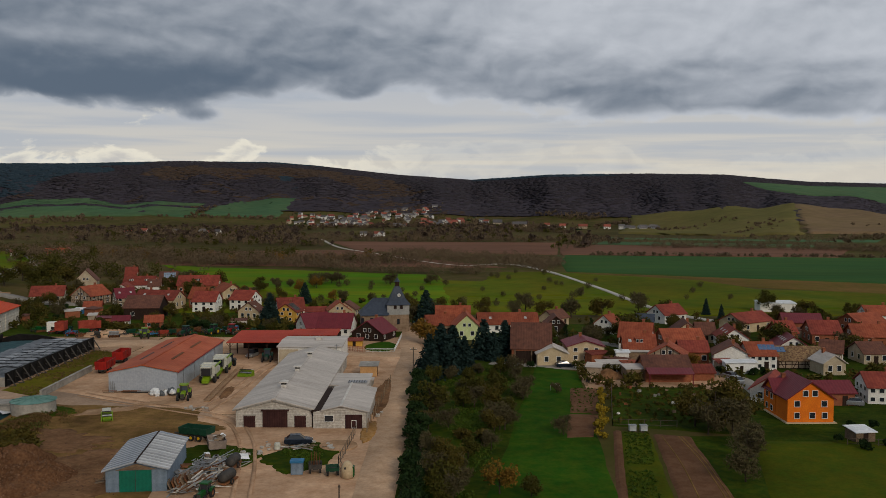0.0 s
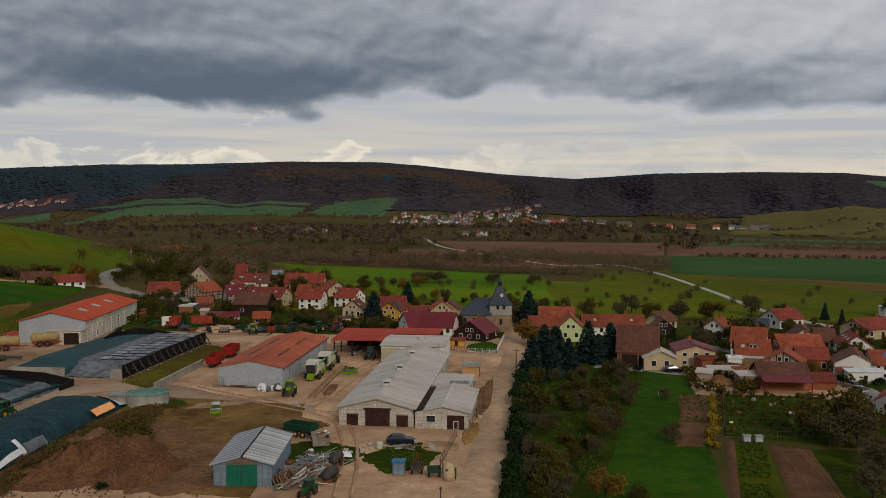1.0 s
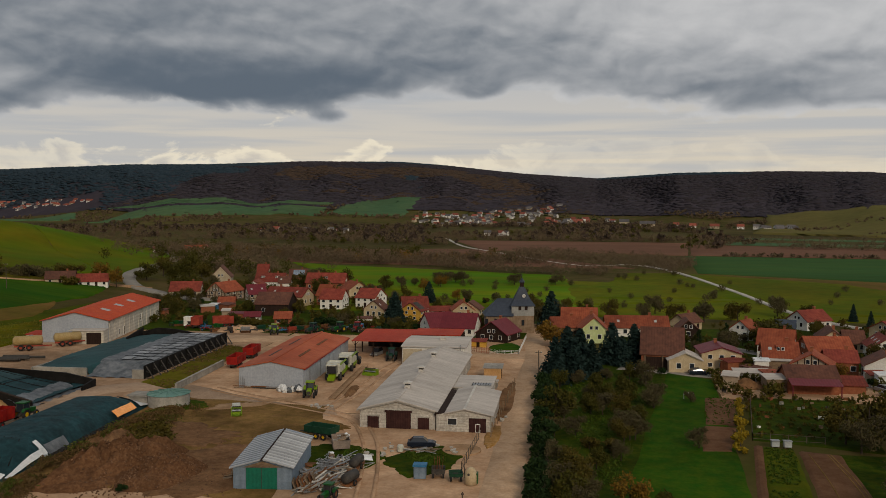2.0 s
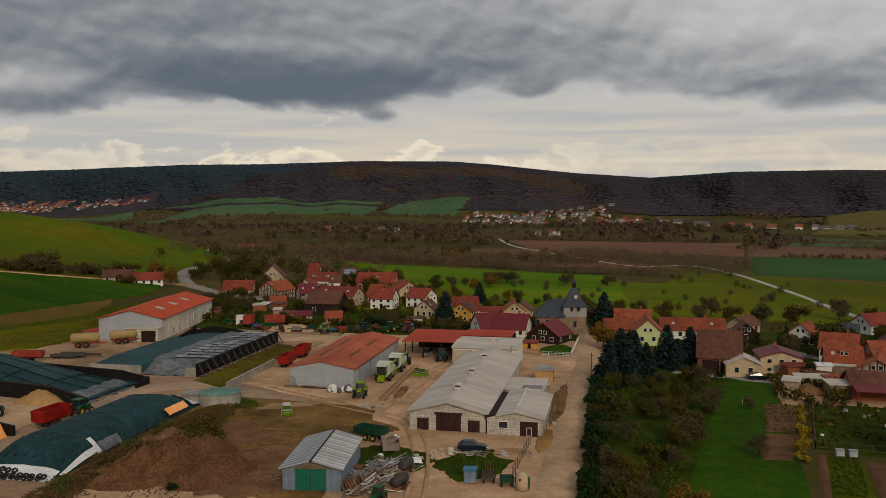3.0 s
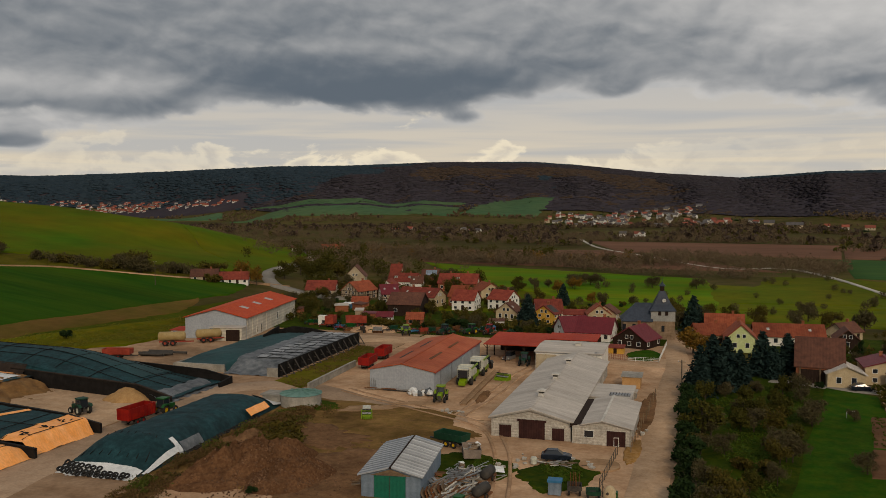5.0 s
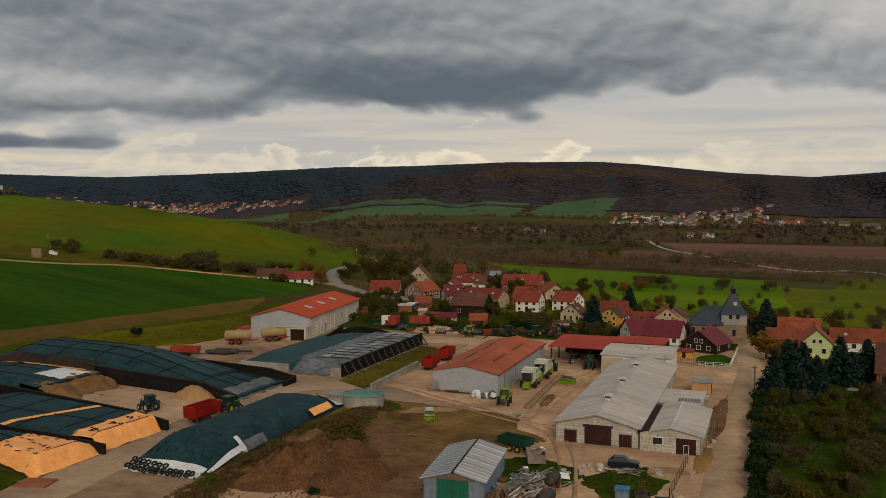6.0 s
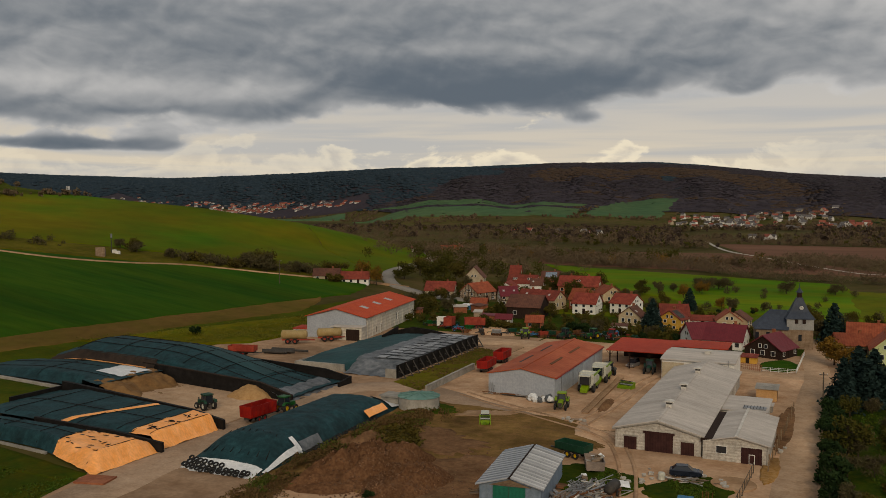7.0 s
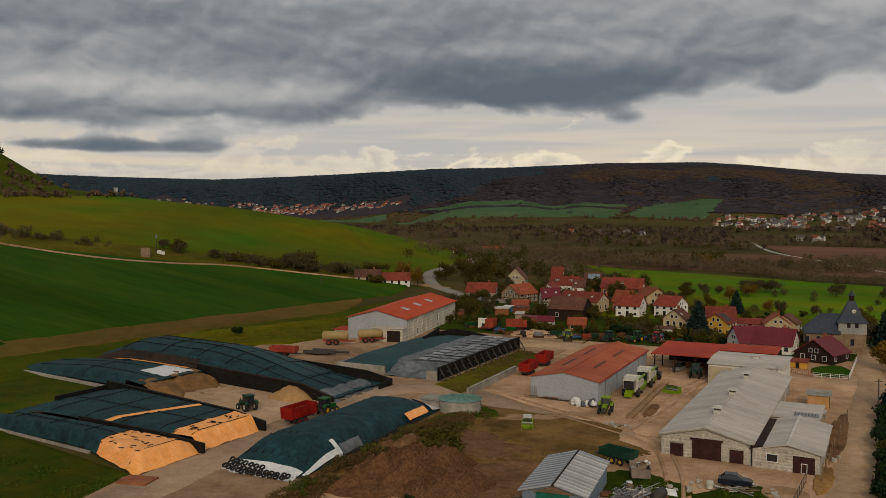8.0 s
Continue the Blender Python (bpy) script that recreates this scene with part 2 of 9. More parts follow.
MOUND = mat("earth_heap", (0.098, 0.054, 0.034), (0.172, 0.102, 0.064), 2.6, 0.95, bump=1.0, blotch=0.35, patch=0.12)
CLOD = mat("dry_earth_clod", (0.105, 0.060, 0.038), (0.205, 0.128, 0.084), 3.0, 0.95, bump=0.4, blotch=0.3, island=0.3)
SAND = mat("sand_heap", (0.36, 0.23, 0.125), (0.43, 0.29, 0.165), 1.2, 0.95, blotch=0.2)
SILAGE = mat("silage_face", (0.165, 0.095, 0.048), (0.27, 0.165, 0.085), 0.5, 0.95, bump=0.8, blotch=0.4)
# built surfaces
LIMESTONE = mat("pale_limestone_wall", (0.40, 0.375, 0.335), (0.59, 0.565, 0.515), 2.4, 0.95, bump=0.4, lines=("z", 0.42, 0.035), blotch=0.32)
SHEET_GREY = mat("weathered_grey_roofing", (0.475, 0.440, 0.400), (0.555, 0.518, 0.478), 0.5, 0.9, bump=0.1, blotch=0.2, stretch=(0.35, 2.2, 1))
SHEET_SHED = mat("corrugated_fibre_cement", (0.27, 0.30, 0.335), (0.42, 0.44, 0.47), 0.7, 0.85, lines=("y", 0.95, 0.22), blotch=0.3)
HALL_ROOF = mat("orange_red_sheet_roof", (0.37, 0.105, 0.06), (0.44, 0.15, 0.09), 0.18, 0.75, lines=("x", 0.5, 0.05), blotch=0.28)
LONG_ROOF = mat("vermilion_sheet_roof", (0.47, 0.085, 0.040), (0.50, 0.110, 0.055), 0.3, 0.7, lines=("y", 0.5, 0.05), blotch=0.15)
RED_ROOF = mat("red_sheet_roof", (0.36, 0.060, 0.040), (0.42, 0.085, 0.055), 0.3, 0.75, lines=("y", 0.5, 0.04), blotch=0.2)
HALL_WALL = mat("pale_blue_grey_cladding", (0.39, 0.415, 0.45), (0.42, 0.445, 0.48), 0.4, 0.6, lines=("x", 0.35, 0.03), bump=0.05, blotch=0.08)
HALL_SIDE = mat("pale_grey_side_cladding", (0.40, 0.43, 0.46), (0.46, 0.49, 0.52), 0.4, 0.6, lines=("y", 0.35, 0.05), blotch=0.12)
SHED_WALL = mat("pale_blue_shed_sheet", (0.180, 0.230, 0.290), (0.245, 0.295, 0.350), 0.7, 0.75, lines=("x", 0.9, 0.10), blotch=0.3)
CONCRETE = mat("grey_concrete", (0.30, 0.285, 0.255), (0.42, 0.40, 0.36), 0.9, 0.9, blotch=0.35)
BLOCKWALL = mat("whitewashed_block_wall", (0.50, 0.47, 0.41), (0.62, 0.59, 0.52), 1.2, 0.9, lines=("z", 0.9, 0.12), blotch=0.2)
WHITE = mat("white_render", (0.68, 0.67, 0.63), (0.76, 0.75, 0.71), 0.8, 0.9, bump=0.1, blotch=0.12)
CREAM = mat("cream_render", (0.50, 0.41, 0.285), (0.57, 0.48, 0.35), 0.8, 0.9, bump=0.1, blotch=0.15)
BEIGE = mat("beige_render", (0.46, 0.39, 0.29), (0.52, 0.46, 0.36), 0.8, 0.9, bump=0.1, blotch=0.2)
YELLOW = mat("apricot_yellow_render", (0.60, 0.38, 0.13), (0.66, 0.43, 0.17), 0.8, 0.9, bump=0.1, blotch=0.15)
ORANGE = mat("orange_render", (0.68, 0.21, 0.025), (0.73, 0.25, 0.035), 0.8, 0.9, bump=0.1, blotch=0.1)
LIME_WALL = mat("pale_green_render", (0.52, 0.58, 0.33), (0.57, 0.62, 0.39), 0.8, 0.9, bump=0.1, blotch=0.1)
BRICK = mat("red_brick_wall", (0.26, 0.105, 0.065), (0.33, 0.150, 0.095), 1.6, 0.9, blotch=0.3)
TIMBERED = mat("rubble_infill_wall", (0.36, 0.29, 0.22), (0.45, 0.37, 0.29), 1.4, 0.9, blotch=0.35)
RUBBLE = mat("sandstone_rubble", (0.23, 0.165, 0.115), (0.34, 0.265, 0.20), 1.3, 0.95, bump=0.6, blotch=0.35)
TILE_RED = mat("red_clay_tiles", (0.185, 0.046, 0.036), (0.255, 0.075, 0.055), 0.9, 0.85, lines=("x", 0.6, 0.10), blotch=0.42, rand=0.18)
TILE_ORANGE = mat("orange_clay_tiles", (0.250, 0.075, 0.047), (0.320, 0.112, 0.070), 0.9, 0.85, lines=("x", 0.6, 0.10), blotch=0.42, rand=0.18)
TILE_MAROON = mat("maroon_tiles", (0.125, 0.020, 0.026), (0.155, 0.030, 0.036), 1.0, 0.55, lines=("x", 0.6, 0.06), blotch=0.15)
TILE_BROWN = mat("weathered_brown_tiles", (0.110, 0.055, 0.042), (0.165, 0.080, 0.058), 1.0, 0.9, lines=("x", 0.6, 0.08), blotch=0.4, rand=0.1)
TILE_MOSSY = mat("mossy_patched_tiles", (0.105, 0.052, 0.036), (0.34, 0.25, 0.15), 2.2, 0.9, blotch=0.4)
SLATE = mat("blue_grey_slate", (0.036, 0.046, 0.064), (0.055, 0.066, 0.088), 1.2, 0.6, blotch=0.25)
DARK_WOOD = mat("dark_stained_wood", (0.022, 0.014, 0.011), (0.038, 0.025, 0.020), 2.0, 0.9, stretch=(4, 4, 0.5), blotch=0.2, spec=0.15)
GATE = mat("dark_red_brown_gate", (0.038, 0.019, 0.018), (0.060, 0.030, 0.027), 1.0, 0.85, lines=("x", 0.4, 0.12), blotch=0.2, spec=0.15)
OLD_WOOD = mat("weathered_boards", (0.16, 0.115, 0.080), (0.26, 0.20, 0.145), 2.0, 0.9, stretch=(1, 6, 6), blotch=0.35, rand=0.25)
GREEN_DOOR = mat("green_painted_door", (0.008, 0.120, 0.080), (0.012, 0.140, 0.095), 0.8, 0.6, lines=("x", 0.5, 0.05), blotch=0.12)
TANK_GREEN = mat("green_sheet_lid", (0.15, 0.26, 0.23), (0.20, 0.31, 0.27), 0.6, 0.7, lines=("x", 0.5, 0.1), blotch=0.3)
FRAME_WHITE = mat("white_window_frame", (0.66, 0.66, 0.64), (0.72, 0.72, 0.70), 2.0, 0.6, bump=0, blotch=0.05)
PANE = glass("dark_window_glass", (0.022, 0.026, 0.032))
SOLAR = mat("solar_panel_blue", (0.055, 0.10, 0.19), (0.08, 0.13, 0.23), 0.4, 0.15, bump=0, blotch=0.1, spec=0.6)
# panels with the bright sky's reflection put into a pale base colour
SOLAR_PALE = mat("solar_panel_painted_reflection", (0.20, 0.25, 0.31), (0.27, 0.32, 0.38), 0.5, 0.15, bump=0, blotch=0.1, spec=0.6)
SKYLIGHT = mat("milky_skylight", (0.40, 0.42, 0.42), (0.48, 0.50, 0.50), 0.6, 0.5, blotch=0.2)
# clamps
TARP = mat("dark_teal_silage_net", (0.011, 0.034, 0.040), (0.021, 0.053, 0.060), 1.3, 0.75, bump=1.0, blotch=0.5, spec=0.2, patch=0.25)
TARP_OLD = mat("faded_teal_net", (0.012, 0.043, 0.047), (0.022, 0.062, 0.066), 0.9, 0.7, bump=0.8, blotch=0.4)
TARP_GREY = mat("grey_weighted_sheet", (0.075, 0.085, 0.095), (0.19, 0.20, 0.21), 0.8, 0.55, bump=0.7, blotch=0.35)
TARP_BLACK = mat("black_plastic_sheet", (0.009, 0.0085, 0.008), (0.020, 0.018, 0.017), 0.8, 0.7, bump=0.6, blotch=0.35, spec=0.12)
TARP_BROWN = mat("dusty_black_sheet", (0.030, 0.024, 0.021), (0.052, 0.040, 0.033), 0.6, 0.85, bump=0.3, blotch=0.35, spec=0.1)
TARP_ORANGE = mat("orange_film", (0.88, 0.42, 0.185), (0.92, 0.49, 0.255), 0.45, 0.45, bump=0.5, blotch=0.12, stretch=(0.5, 1.6, 1))
TARP_WHITE = mat("white_film", (0.60, 0.62, 0.63), (0.74, 0.75, 0.75), 0.5, 0.45, bump=0.4, blotch=0.15)
TARP_PALE = mat("pale_grey_weight_sheet", (0.20, 0.215, 0.23), (0.34, 0.35, 0.36), 1.2, 0.55, bump=0.5, blotch=0.3, rand=0.3)
RUBBER = mat("black_rubber", (0.012, 0.012, 0.012), (0.026, 0.025, 0.024), 2.0, 0.8, blotch=0.2)
# machines
RED_PAINT = mat("red_machine_paint", (0.215, 0.022, 0.018), (0.29, 0.036, 0.027), 1.2, 0.5, bump=0.05, blotch=0.4)
FADED_RED = mat("faded_red_paint", (0.26, 0.055, 0.040), (0.33, 0.085, 0.062), 1.0, 0.7, bump=0.05, blotch=0.3)
GREEN_PAINT = mat("green_machine_paint", (0.016, 0.075, 0.022), (0.024, 0.095, 0.028), 1.2, 0.45, bump=0.05, blotch=0.2)
DARK_GREEN = mat("dark_green_paint", (0.010, 0.042, 0.024), (0.018, 0.060, 0.036), 1.0, 0.6, bump=0.05, blotch=0.3)
LIME = mat("lime_green_paint", (0.20, 0.30, 0.035), (0.26, 0.36, 0.055), 1.2, 0.5, bump=0.05, blotch=0.35)
OFFWHITE = mat("cream_white_paint", (0.50, 0.50, 0.44), (0.62, 0.62, 0.55), 1.2, 0.45, bump=0.05, blotch=0.25)
YELLOW_RIM = mat("yellow_rim_paint", (0.55, 0.36, 0.03), (0.60, 0.42, 0.05), 2.0, 0.5, bump=0, blotch=0.1)
STEEL = mat("grey_galvanised_steel", (0.30, 0.31, 0.32), (0.42, 0.43, 0.44), 1.5, 0.5, metal=0.5, blotch=0.25)
RUSTY = mat("rusty_steel", (0.13, 0.060, 0.032), (0.20, 0.100, 0.055), 1.8, 0.85, blotch=0.35, rand=0.2)
DARK_STEEL = mat("dark_grimy_steel", (0.040, 0.038, 0.036), (0.075, 0.068, 0.060), 1.5, 0.7, blotch=0.3)
BLUE_PAINT = mat("blue_paint", (0.05, 0.16, 0.30), (0.08, 0.20, 0.34), 1.2, 0.5, bump=0.05, blotch=0.2)
CAR_BLUE = mat("dark_blue_car_paint", (0.018, 0.024, 0.036), (0.022, 0.028, 0.042), 1.0, 0.2, metal=0.3, bump=0, blotch=0.05, spec=0.6)
SILVER = mat("silver_car_paint", (0.36, 0.37, 0.38), (0.40, 0.41, 0.42), 1.0, 0.3, metal=0.5, bump=0, blotch=0.05, spec=0.6)
TANKER = mat("yellowed_tanker", (0.36, 0.27, 0.14), (0.43, 0.34, 0.20), 0.9, 0.6, blotch=0.25)
POST_WOOD = mat("grey_wooden_pole", (0.085, 0.068, 0.054), (0.12, 0.10, 0.08), 1.5, 0.9, stretch=(3, 3, 0.4))
# plants
BARK = mat("grey_brown_bark", (0.045, 0.034, 0.026), (0.075, 0.058, 0.044), 2.5, 0.95, blotch=0.3)


def foliage(name, colours, rough=0.8):
    return spread_colours(mat(name, colours[0], colours[-1], 0.6, rough, bump=0, blotch=0.3, rand=0.15, spec=0.05), colours)


NEEDLES = foliage("blue_spruce_needles", [(0.012, 0.024, 0.022), (0.018, 0.034, 0.030), (0.030, 0.050, 0.044)])
DARKLEAF = foliage("dark_evergreen_leaves", [(0.010, 0.022, 0.008), (0.018, 0.034, 0.011), (0.028, 0.046, 0.016)])
TWIGS = foliage("bare_brown_twigs", [(0.072, 0.058, 0.032), (0.095, 0.074, 0.042), (0.068, 0.068, 0.028)])
BROWNLEAF = foliage("brown_autumn_leaves", [(0.066, 0.050, 0.014), (0.096, 0.070, 0.018), (0.062, 0.062, 0.015)])
GOLDLEAF = foliage("ochre_autumn_leaves", [(0.150, 0.075, 0.016), (0.21, 0.115, 0.022), (0.105, 0.080, 0.020)])
YELLOWLEAF = foliage("yellow_leaves", [(0.36, 0.24, 0.02), (0.28, 0.20, 0.025), (0.16, 0.14, 0.025)])
OLIVELEAF = foliage("olive_leaves", [(0.040, 0.045, 0.010), (0.058, 0.057, 0.013), (0.074, 0.062, 0.017)])
# bare crowns; the purple-grey is distance haze put into the colours
HAZEWOOD = foliage("haze_tinted_bare_wood", [(0.040, 0.036, 0.046), (0.046, 0.039, 0.048), (0.043, 0.041, 0.044), (0.050, 0.041, 0.045), (0.040, 0.040, 0.047)])
SCRUB = foliage("brown_valley_scrub", [(0.112, 0.086, 0.056), (0.132, 0.098, 0.066), (0.100, 0.088, 0.052), (0.140, 0.098, 0.064)])
# conifers whose colours carry the blue haze of the distance
HAZEPINE = foliage("haze_blue_conifers", [(0.020, 0.034, 0.047), (0.026, 0.041, 0.055), (0.034, 0.048, 0.058)])
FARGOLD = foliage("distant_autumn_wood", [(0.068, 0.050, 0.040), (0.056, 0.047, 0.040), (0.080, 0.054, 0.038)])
WEED = foliage("dry_weeds", [(0.115, 0.068, 0.034), (0.160, 0.094, 0.050), (0.075, 0.062, 0.022), (0.105, 0.074, 0.028)])
GREENWEED = foliage("green_weeds", [(0.040, 0.068, 0.010), (0.075, 0.085, 0.018), (0.110, 0.088, 0.030), (0.052, 0.078, 0.012)])

VENT = mat("pale_vent_concrete", (0.52, 0.50, 0.46), (0.62, 0.60, 0.56), 1.0, 0.8, blotch=0.2)
RUT = mat("darker_wheel_rut", (0.36, 0.240, 0.158), (0.47, 0.338, 0.235), 0.3, 0.95, bump=0.3, blotch=0.45)
SOFT_RUT = mat("worn_wheel_rut", (0.425, 0.283, 0.192), (0.548, 0.396, 0.282), 0.5, 0.95, bump=0.3, blotch=0.45, spec=0.03)
TUFT = foliage("olive_grass_tufts", [(0.130, 0.125, 0.020), (0.165, 0.140, 0.030), (0.09, 0.110, 0.016)])
TUFT_GREEN = foliage("green_grass_tufts", [(0.030, 0.070, 0.008), (0.050, 0.085, 0.012), (0.075, 0.088, 0.018)])
for matte in (CLAMP_GRASS, TAN_FIELD, GROUND, YARD, TRACK, GRASS, LAWN, OLIVE, MEADOW, ORCHARD, CROP, HILLFIELD, FARGREEN, PASTURE, PLOUGH, FIELD_EDGE, SOIL, BED, ROUGH, MOUND, RUT, HAZEWOOD, HAZEPINE, FARGOLD, SCRUB):
    matte.node_tree.nodes["Principled BSDF"].inputs["Specular IOR Level"].default_value = 0.03
SHED_PALE = mat("pale_roof_sheet", (0.40, 0.41, 0.42), (0.58, 0.585, 0.58), 0.9, 0.85, lines=("y", 0.3, 0.1), blotch=0.3, rand=0.2)
SKIP = mat("dull_pink_grey_skip", (0.26, 0.215, 0.185), (0.36, 0.30, 0.26), 0.9, 0.8, blotch=0.35)
# the floor takes the same haze-tinted purple-grey as the crowns over it
WOODFLOOR = mat("haze_tinted_wood_floor", (0.046, 0.041, 0.050), (0.058, 0.050, 0.055), 0.03, 0.95, bump=0, blotch=0.3)
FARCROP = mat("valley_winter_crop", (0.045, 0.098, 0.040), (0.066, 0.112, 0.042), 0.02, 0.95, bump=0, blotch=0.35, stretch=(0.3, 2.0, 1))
for matte in (WOODFLOOR, FARCROP):
    matte.node_tree.nodes["Principled BSDF"].inputs["Specular IOR Level"].default_value = 0.03
DRYGRASS = mat("dry_olive_grass", (0.125, 0.105, 0.034), (0.088, 0.088, 0.022), 0.4, 0.95, bump=0.3, blotch=0.45, spec=0.03)

# Crest of the far hills, seen from the middle of the valley: degrees to the left of north, distance, height.
CREST = [(-70, 2400, 85), (-27, 2400, 83), (-22, 2200, 86), (-17, 2000, 99), (-12, 2000, 103), (-6, 2000, 101), (-1, 2300, 98),
         (4, 2500, 118), (9, 2500, 142), (12, 2500, 152), (18, 2500, 152), (24, 2500, 141), (29, 2600, 141), (33, 3000, 145),
         (37, 3600, 152), (43, 4100, 148), (50, 4200, 160), (58, 4200, 180), (75, 3600, 190)]
FOOT = [(-70, 1300), (-27, 900), (-20, 950), (-15, 1250), (-8, 1380), (0, 1400), (8, 1450), (20, 1350), (28, 1500), (34, 2000), (40, 2600), (58, 2700), (75, 2000)]


def step(a, b, x):
    """Smooth step from 0 at a to 1 at b."""
    u = np.clip((x - a) / (b - a), 0, 1)
    return u * u * (3 - 2 * u)


def height(x, y):
    """The height of the ground over the plan."""
    x, y = np.asarray(x, float), np.asarray(y, float)
    r, az = np.hypot(x, y), np.degrees(np.arctan2(-x, y))
    # the field slope on the left and the steeper wooded knoll behind it
    foot = np.clip(-172 + 0.11 * (y - 137), -190, -156)
    u = foot - x
    slope = 0.14 * (np.sqrt(u * u + 144) + u - 9) / 2
    slope = np.clip(slope, 0, None) + 38 * step(-530, -640, x) * step(200, 330, y)
    slope = np.clip(slope + np.interp(u, [0, 50, 111, 124, 138, 166, 227, 280, 330], [0, -4.5, -5.5, -4, 0, 4.2, 4.6, 2, 0]) * step(330, 450, y), 0, None)
    slope = slope * (1 - step(430, 640, y - 0.2 * (x + 324))) * step(-500, -100, y) * (1 - step(900, 1500, -x))
    # far hills: a bench, a wooded scarp and a flat top
    far, top = np.interp(az, [c[0] for c in CREST], [c[1] for c in CREST]), np.interp(az, [c[0] for c in CREST], [c[2] for c in CREST])
    near = np.interp(az, [c[0] for c in FOOT], [c[1] for c in FOOT])
    s = np.clip((r - near) / (far - near), 0, 1)
    hill = top * (0.45 * s + 0.55 * s * s * (3 - 2 * s)) * (1 - 0.25 * step(1.0, 1.6, r / far)) * (np.abs(az) < 100)
    swell = 1.0 + (0.14 * np.sin(az * 0.8 + 2.2 * s) + 0.07 * np.sin(az * 1.7 - 3.0 * s + 1.0)) * step(0.05, 0.35, s) * (1 - step(0.4, 0.8, s))
    return slope + hill * swell
# ---- tools for building ----
RNG = np.random.default_rng(7)


class Shape:
    """Points and faces of one mesh, gathered piece by piece."""

    def __init__(self):
        self.v, self.f = [], []

    def add(self, verts, faces):
        n = len(self.v)
        self.v += [tuple(p) for p in verts]
        self.f += [tuple(n + i for i in q) for q in faces]
        return self

    def box(self, x0, x1, y0, y1, z0, z1, turn=None):
        c = [(x, y, z) for z in (z0, z1) for x, y in ((x0, y0), (x1, y0), (x1, y1), (x0, y1))]
        if turn is not None:
            c = [turn @ Vector(p) for p in c]
        return self.add(c, [(3, 2, 1, 0), (4, 5, 6, 7), (0, 1, 5, 4), (1, 2, 6, 5), (2, 3, 7, 6), (3, 0, 4, 7)])

    def prism(self, outline, y0, y1):
        """An outline in x and z, run along y."""
        n = len(outline)
        v = [(x, y0, z) for x, z in outline] + [(x, y1, z) for x, z in outline]
        return self.add(v, [tuple(range(n)), tuple(range(2 * n - 1, n - 1, -1))] + [(i, i + n, (i + 1) % n + n, (i + 1) % n) for i in range(n)])

    def prism_x(self, outline, x0, x1):
        """An outline in y and z, run along x."""
        n = len(outline)
        v = [(x0, y, z) for y, z in outline] + [(x1, y, z) for y, z in outline]
        return self.add(v, [tuple(range(n))[::-1], tuple(range(n, 2 * n))] + [(i, (i + 1) % n, (i + 1) % n + n, i + n) for i in range(n)])

    def tube(self, p, q, r0, r1=None, n=8, caps=True):
        p, q, r1 = Vector(p), Vector(q), r0 if r1 is None else r1
        t = (q - p).to_track_quat("Z", "Y")
        ring = [Vector((math.cos(2 * math.pi * i / n), math.sin(2 * math.pi * i / n), 0)) for i in range(n)]
        v = [p + t @ (r0 * c) for c in ring] + [q + t @ (r1 * c) for c in ring]
        f = [(i, (i + 1) % n, (i + 1) % n + n, i + n) for i in range(n)]
        if caps:
            f += [tuple(range(n))[::-1], tuple(range(n, 2 * n))]
        return self.add(v, f)

    def ring(self, c, axis, big, small, n=12, k=6):
        """A tyre-like ring round an axis."""
        t = Vector(axis).to_track_quat("Z", "Y")
        v = []
        for i in range(n):
            a = 2 * math.pi * i / n
            for j in range(k):
                b = 2 * math.pi * j / k
                rr = big + small * math.cos(b)
                v.append(Vector(c) + t @ Vector((rr * math.cos(a), rr * math.sin(a), small * 1.3 * math.sin(b))))
        return self.add(v, [(i * k + j, ((i + 1) % n) * k + j, ((i + 1) % n) * k + (j + 1) % k, i * k + (j + 1) % k) for i in range(n) for j in range(k)])

    def tub(self, x0, x1, y0, y1, z0, z1, t=0.08, flare=0.0):
        """An open box with walls of thickness t."""
        o = [(x0, y0, z0), (x1, y0, z0), (x1, y1, z0), (x0, y1, z0), (x0 - flare, y0 - flare, z1), (x1 + flare, y0 - flare, z1), (x1 + flare, y1 + flare, z1), (x0 - flare, y1 + flare, z1)]
        i = [(x0 + t, y0 + t, z0 + t), (x1 - t, y0 + t, z0 + t), (x1 - t, y1 - t, z0 + t), (x0 + t, y1 - t, z0 + t), (x0 - flare + t, y0 - flare + t, z1), (x1 + flare - t, y0 - flare + t, z1), (x1 + flare - t, y1 + flare - t, z1), (x0 - flare + t, y1 + flare - t, z1)]
        f = [(3, 2, 1, 0), (0, 1, 5, 4), (1, 2, 6, 5), (2, 3, 7, 6), (3, 0, 4, 7), (8, 9, 10, 11), (9, 8, 12, 13), (10, 9, 13, 14), (11, 10, 14, 15), (8, 11, 15, 12), (4, 5, 13, 12), (5, 6, 14, 13), (6, 7, 15, 14), (7, 4, 12, 15)]
        return self.add(o + i, f)

    def loft(self, rings, caps=True):
        """Rings of equally many points, joined one after another."""
        n = len(rings[0])
        v = [p for r in rings for p in r]
        f = [(k * n + i, k * n + (i + 1) % n, (k + 1) * n + (i + 1) % n, (k + 1) * n + i) for k in range(len(rings) - 1) for i in range(n)]
        if caps:
            f += [tuple(range(n))[::-1], tuple(range((len(rings) - 1) * n, len(rings) * n))]
        return self.add(v, f)

    def grid(self, xs, ys, z):
        """A sheet over the plan with z(x, y)."""
        nx, ny = len(xs), len(ys)
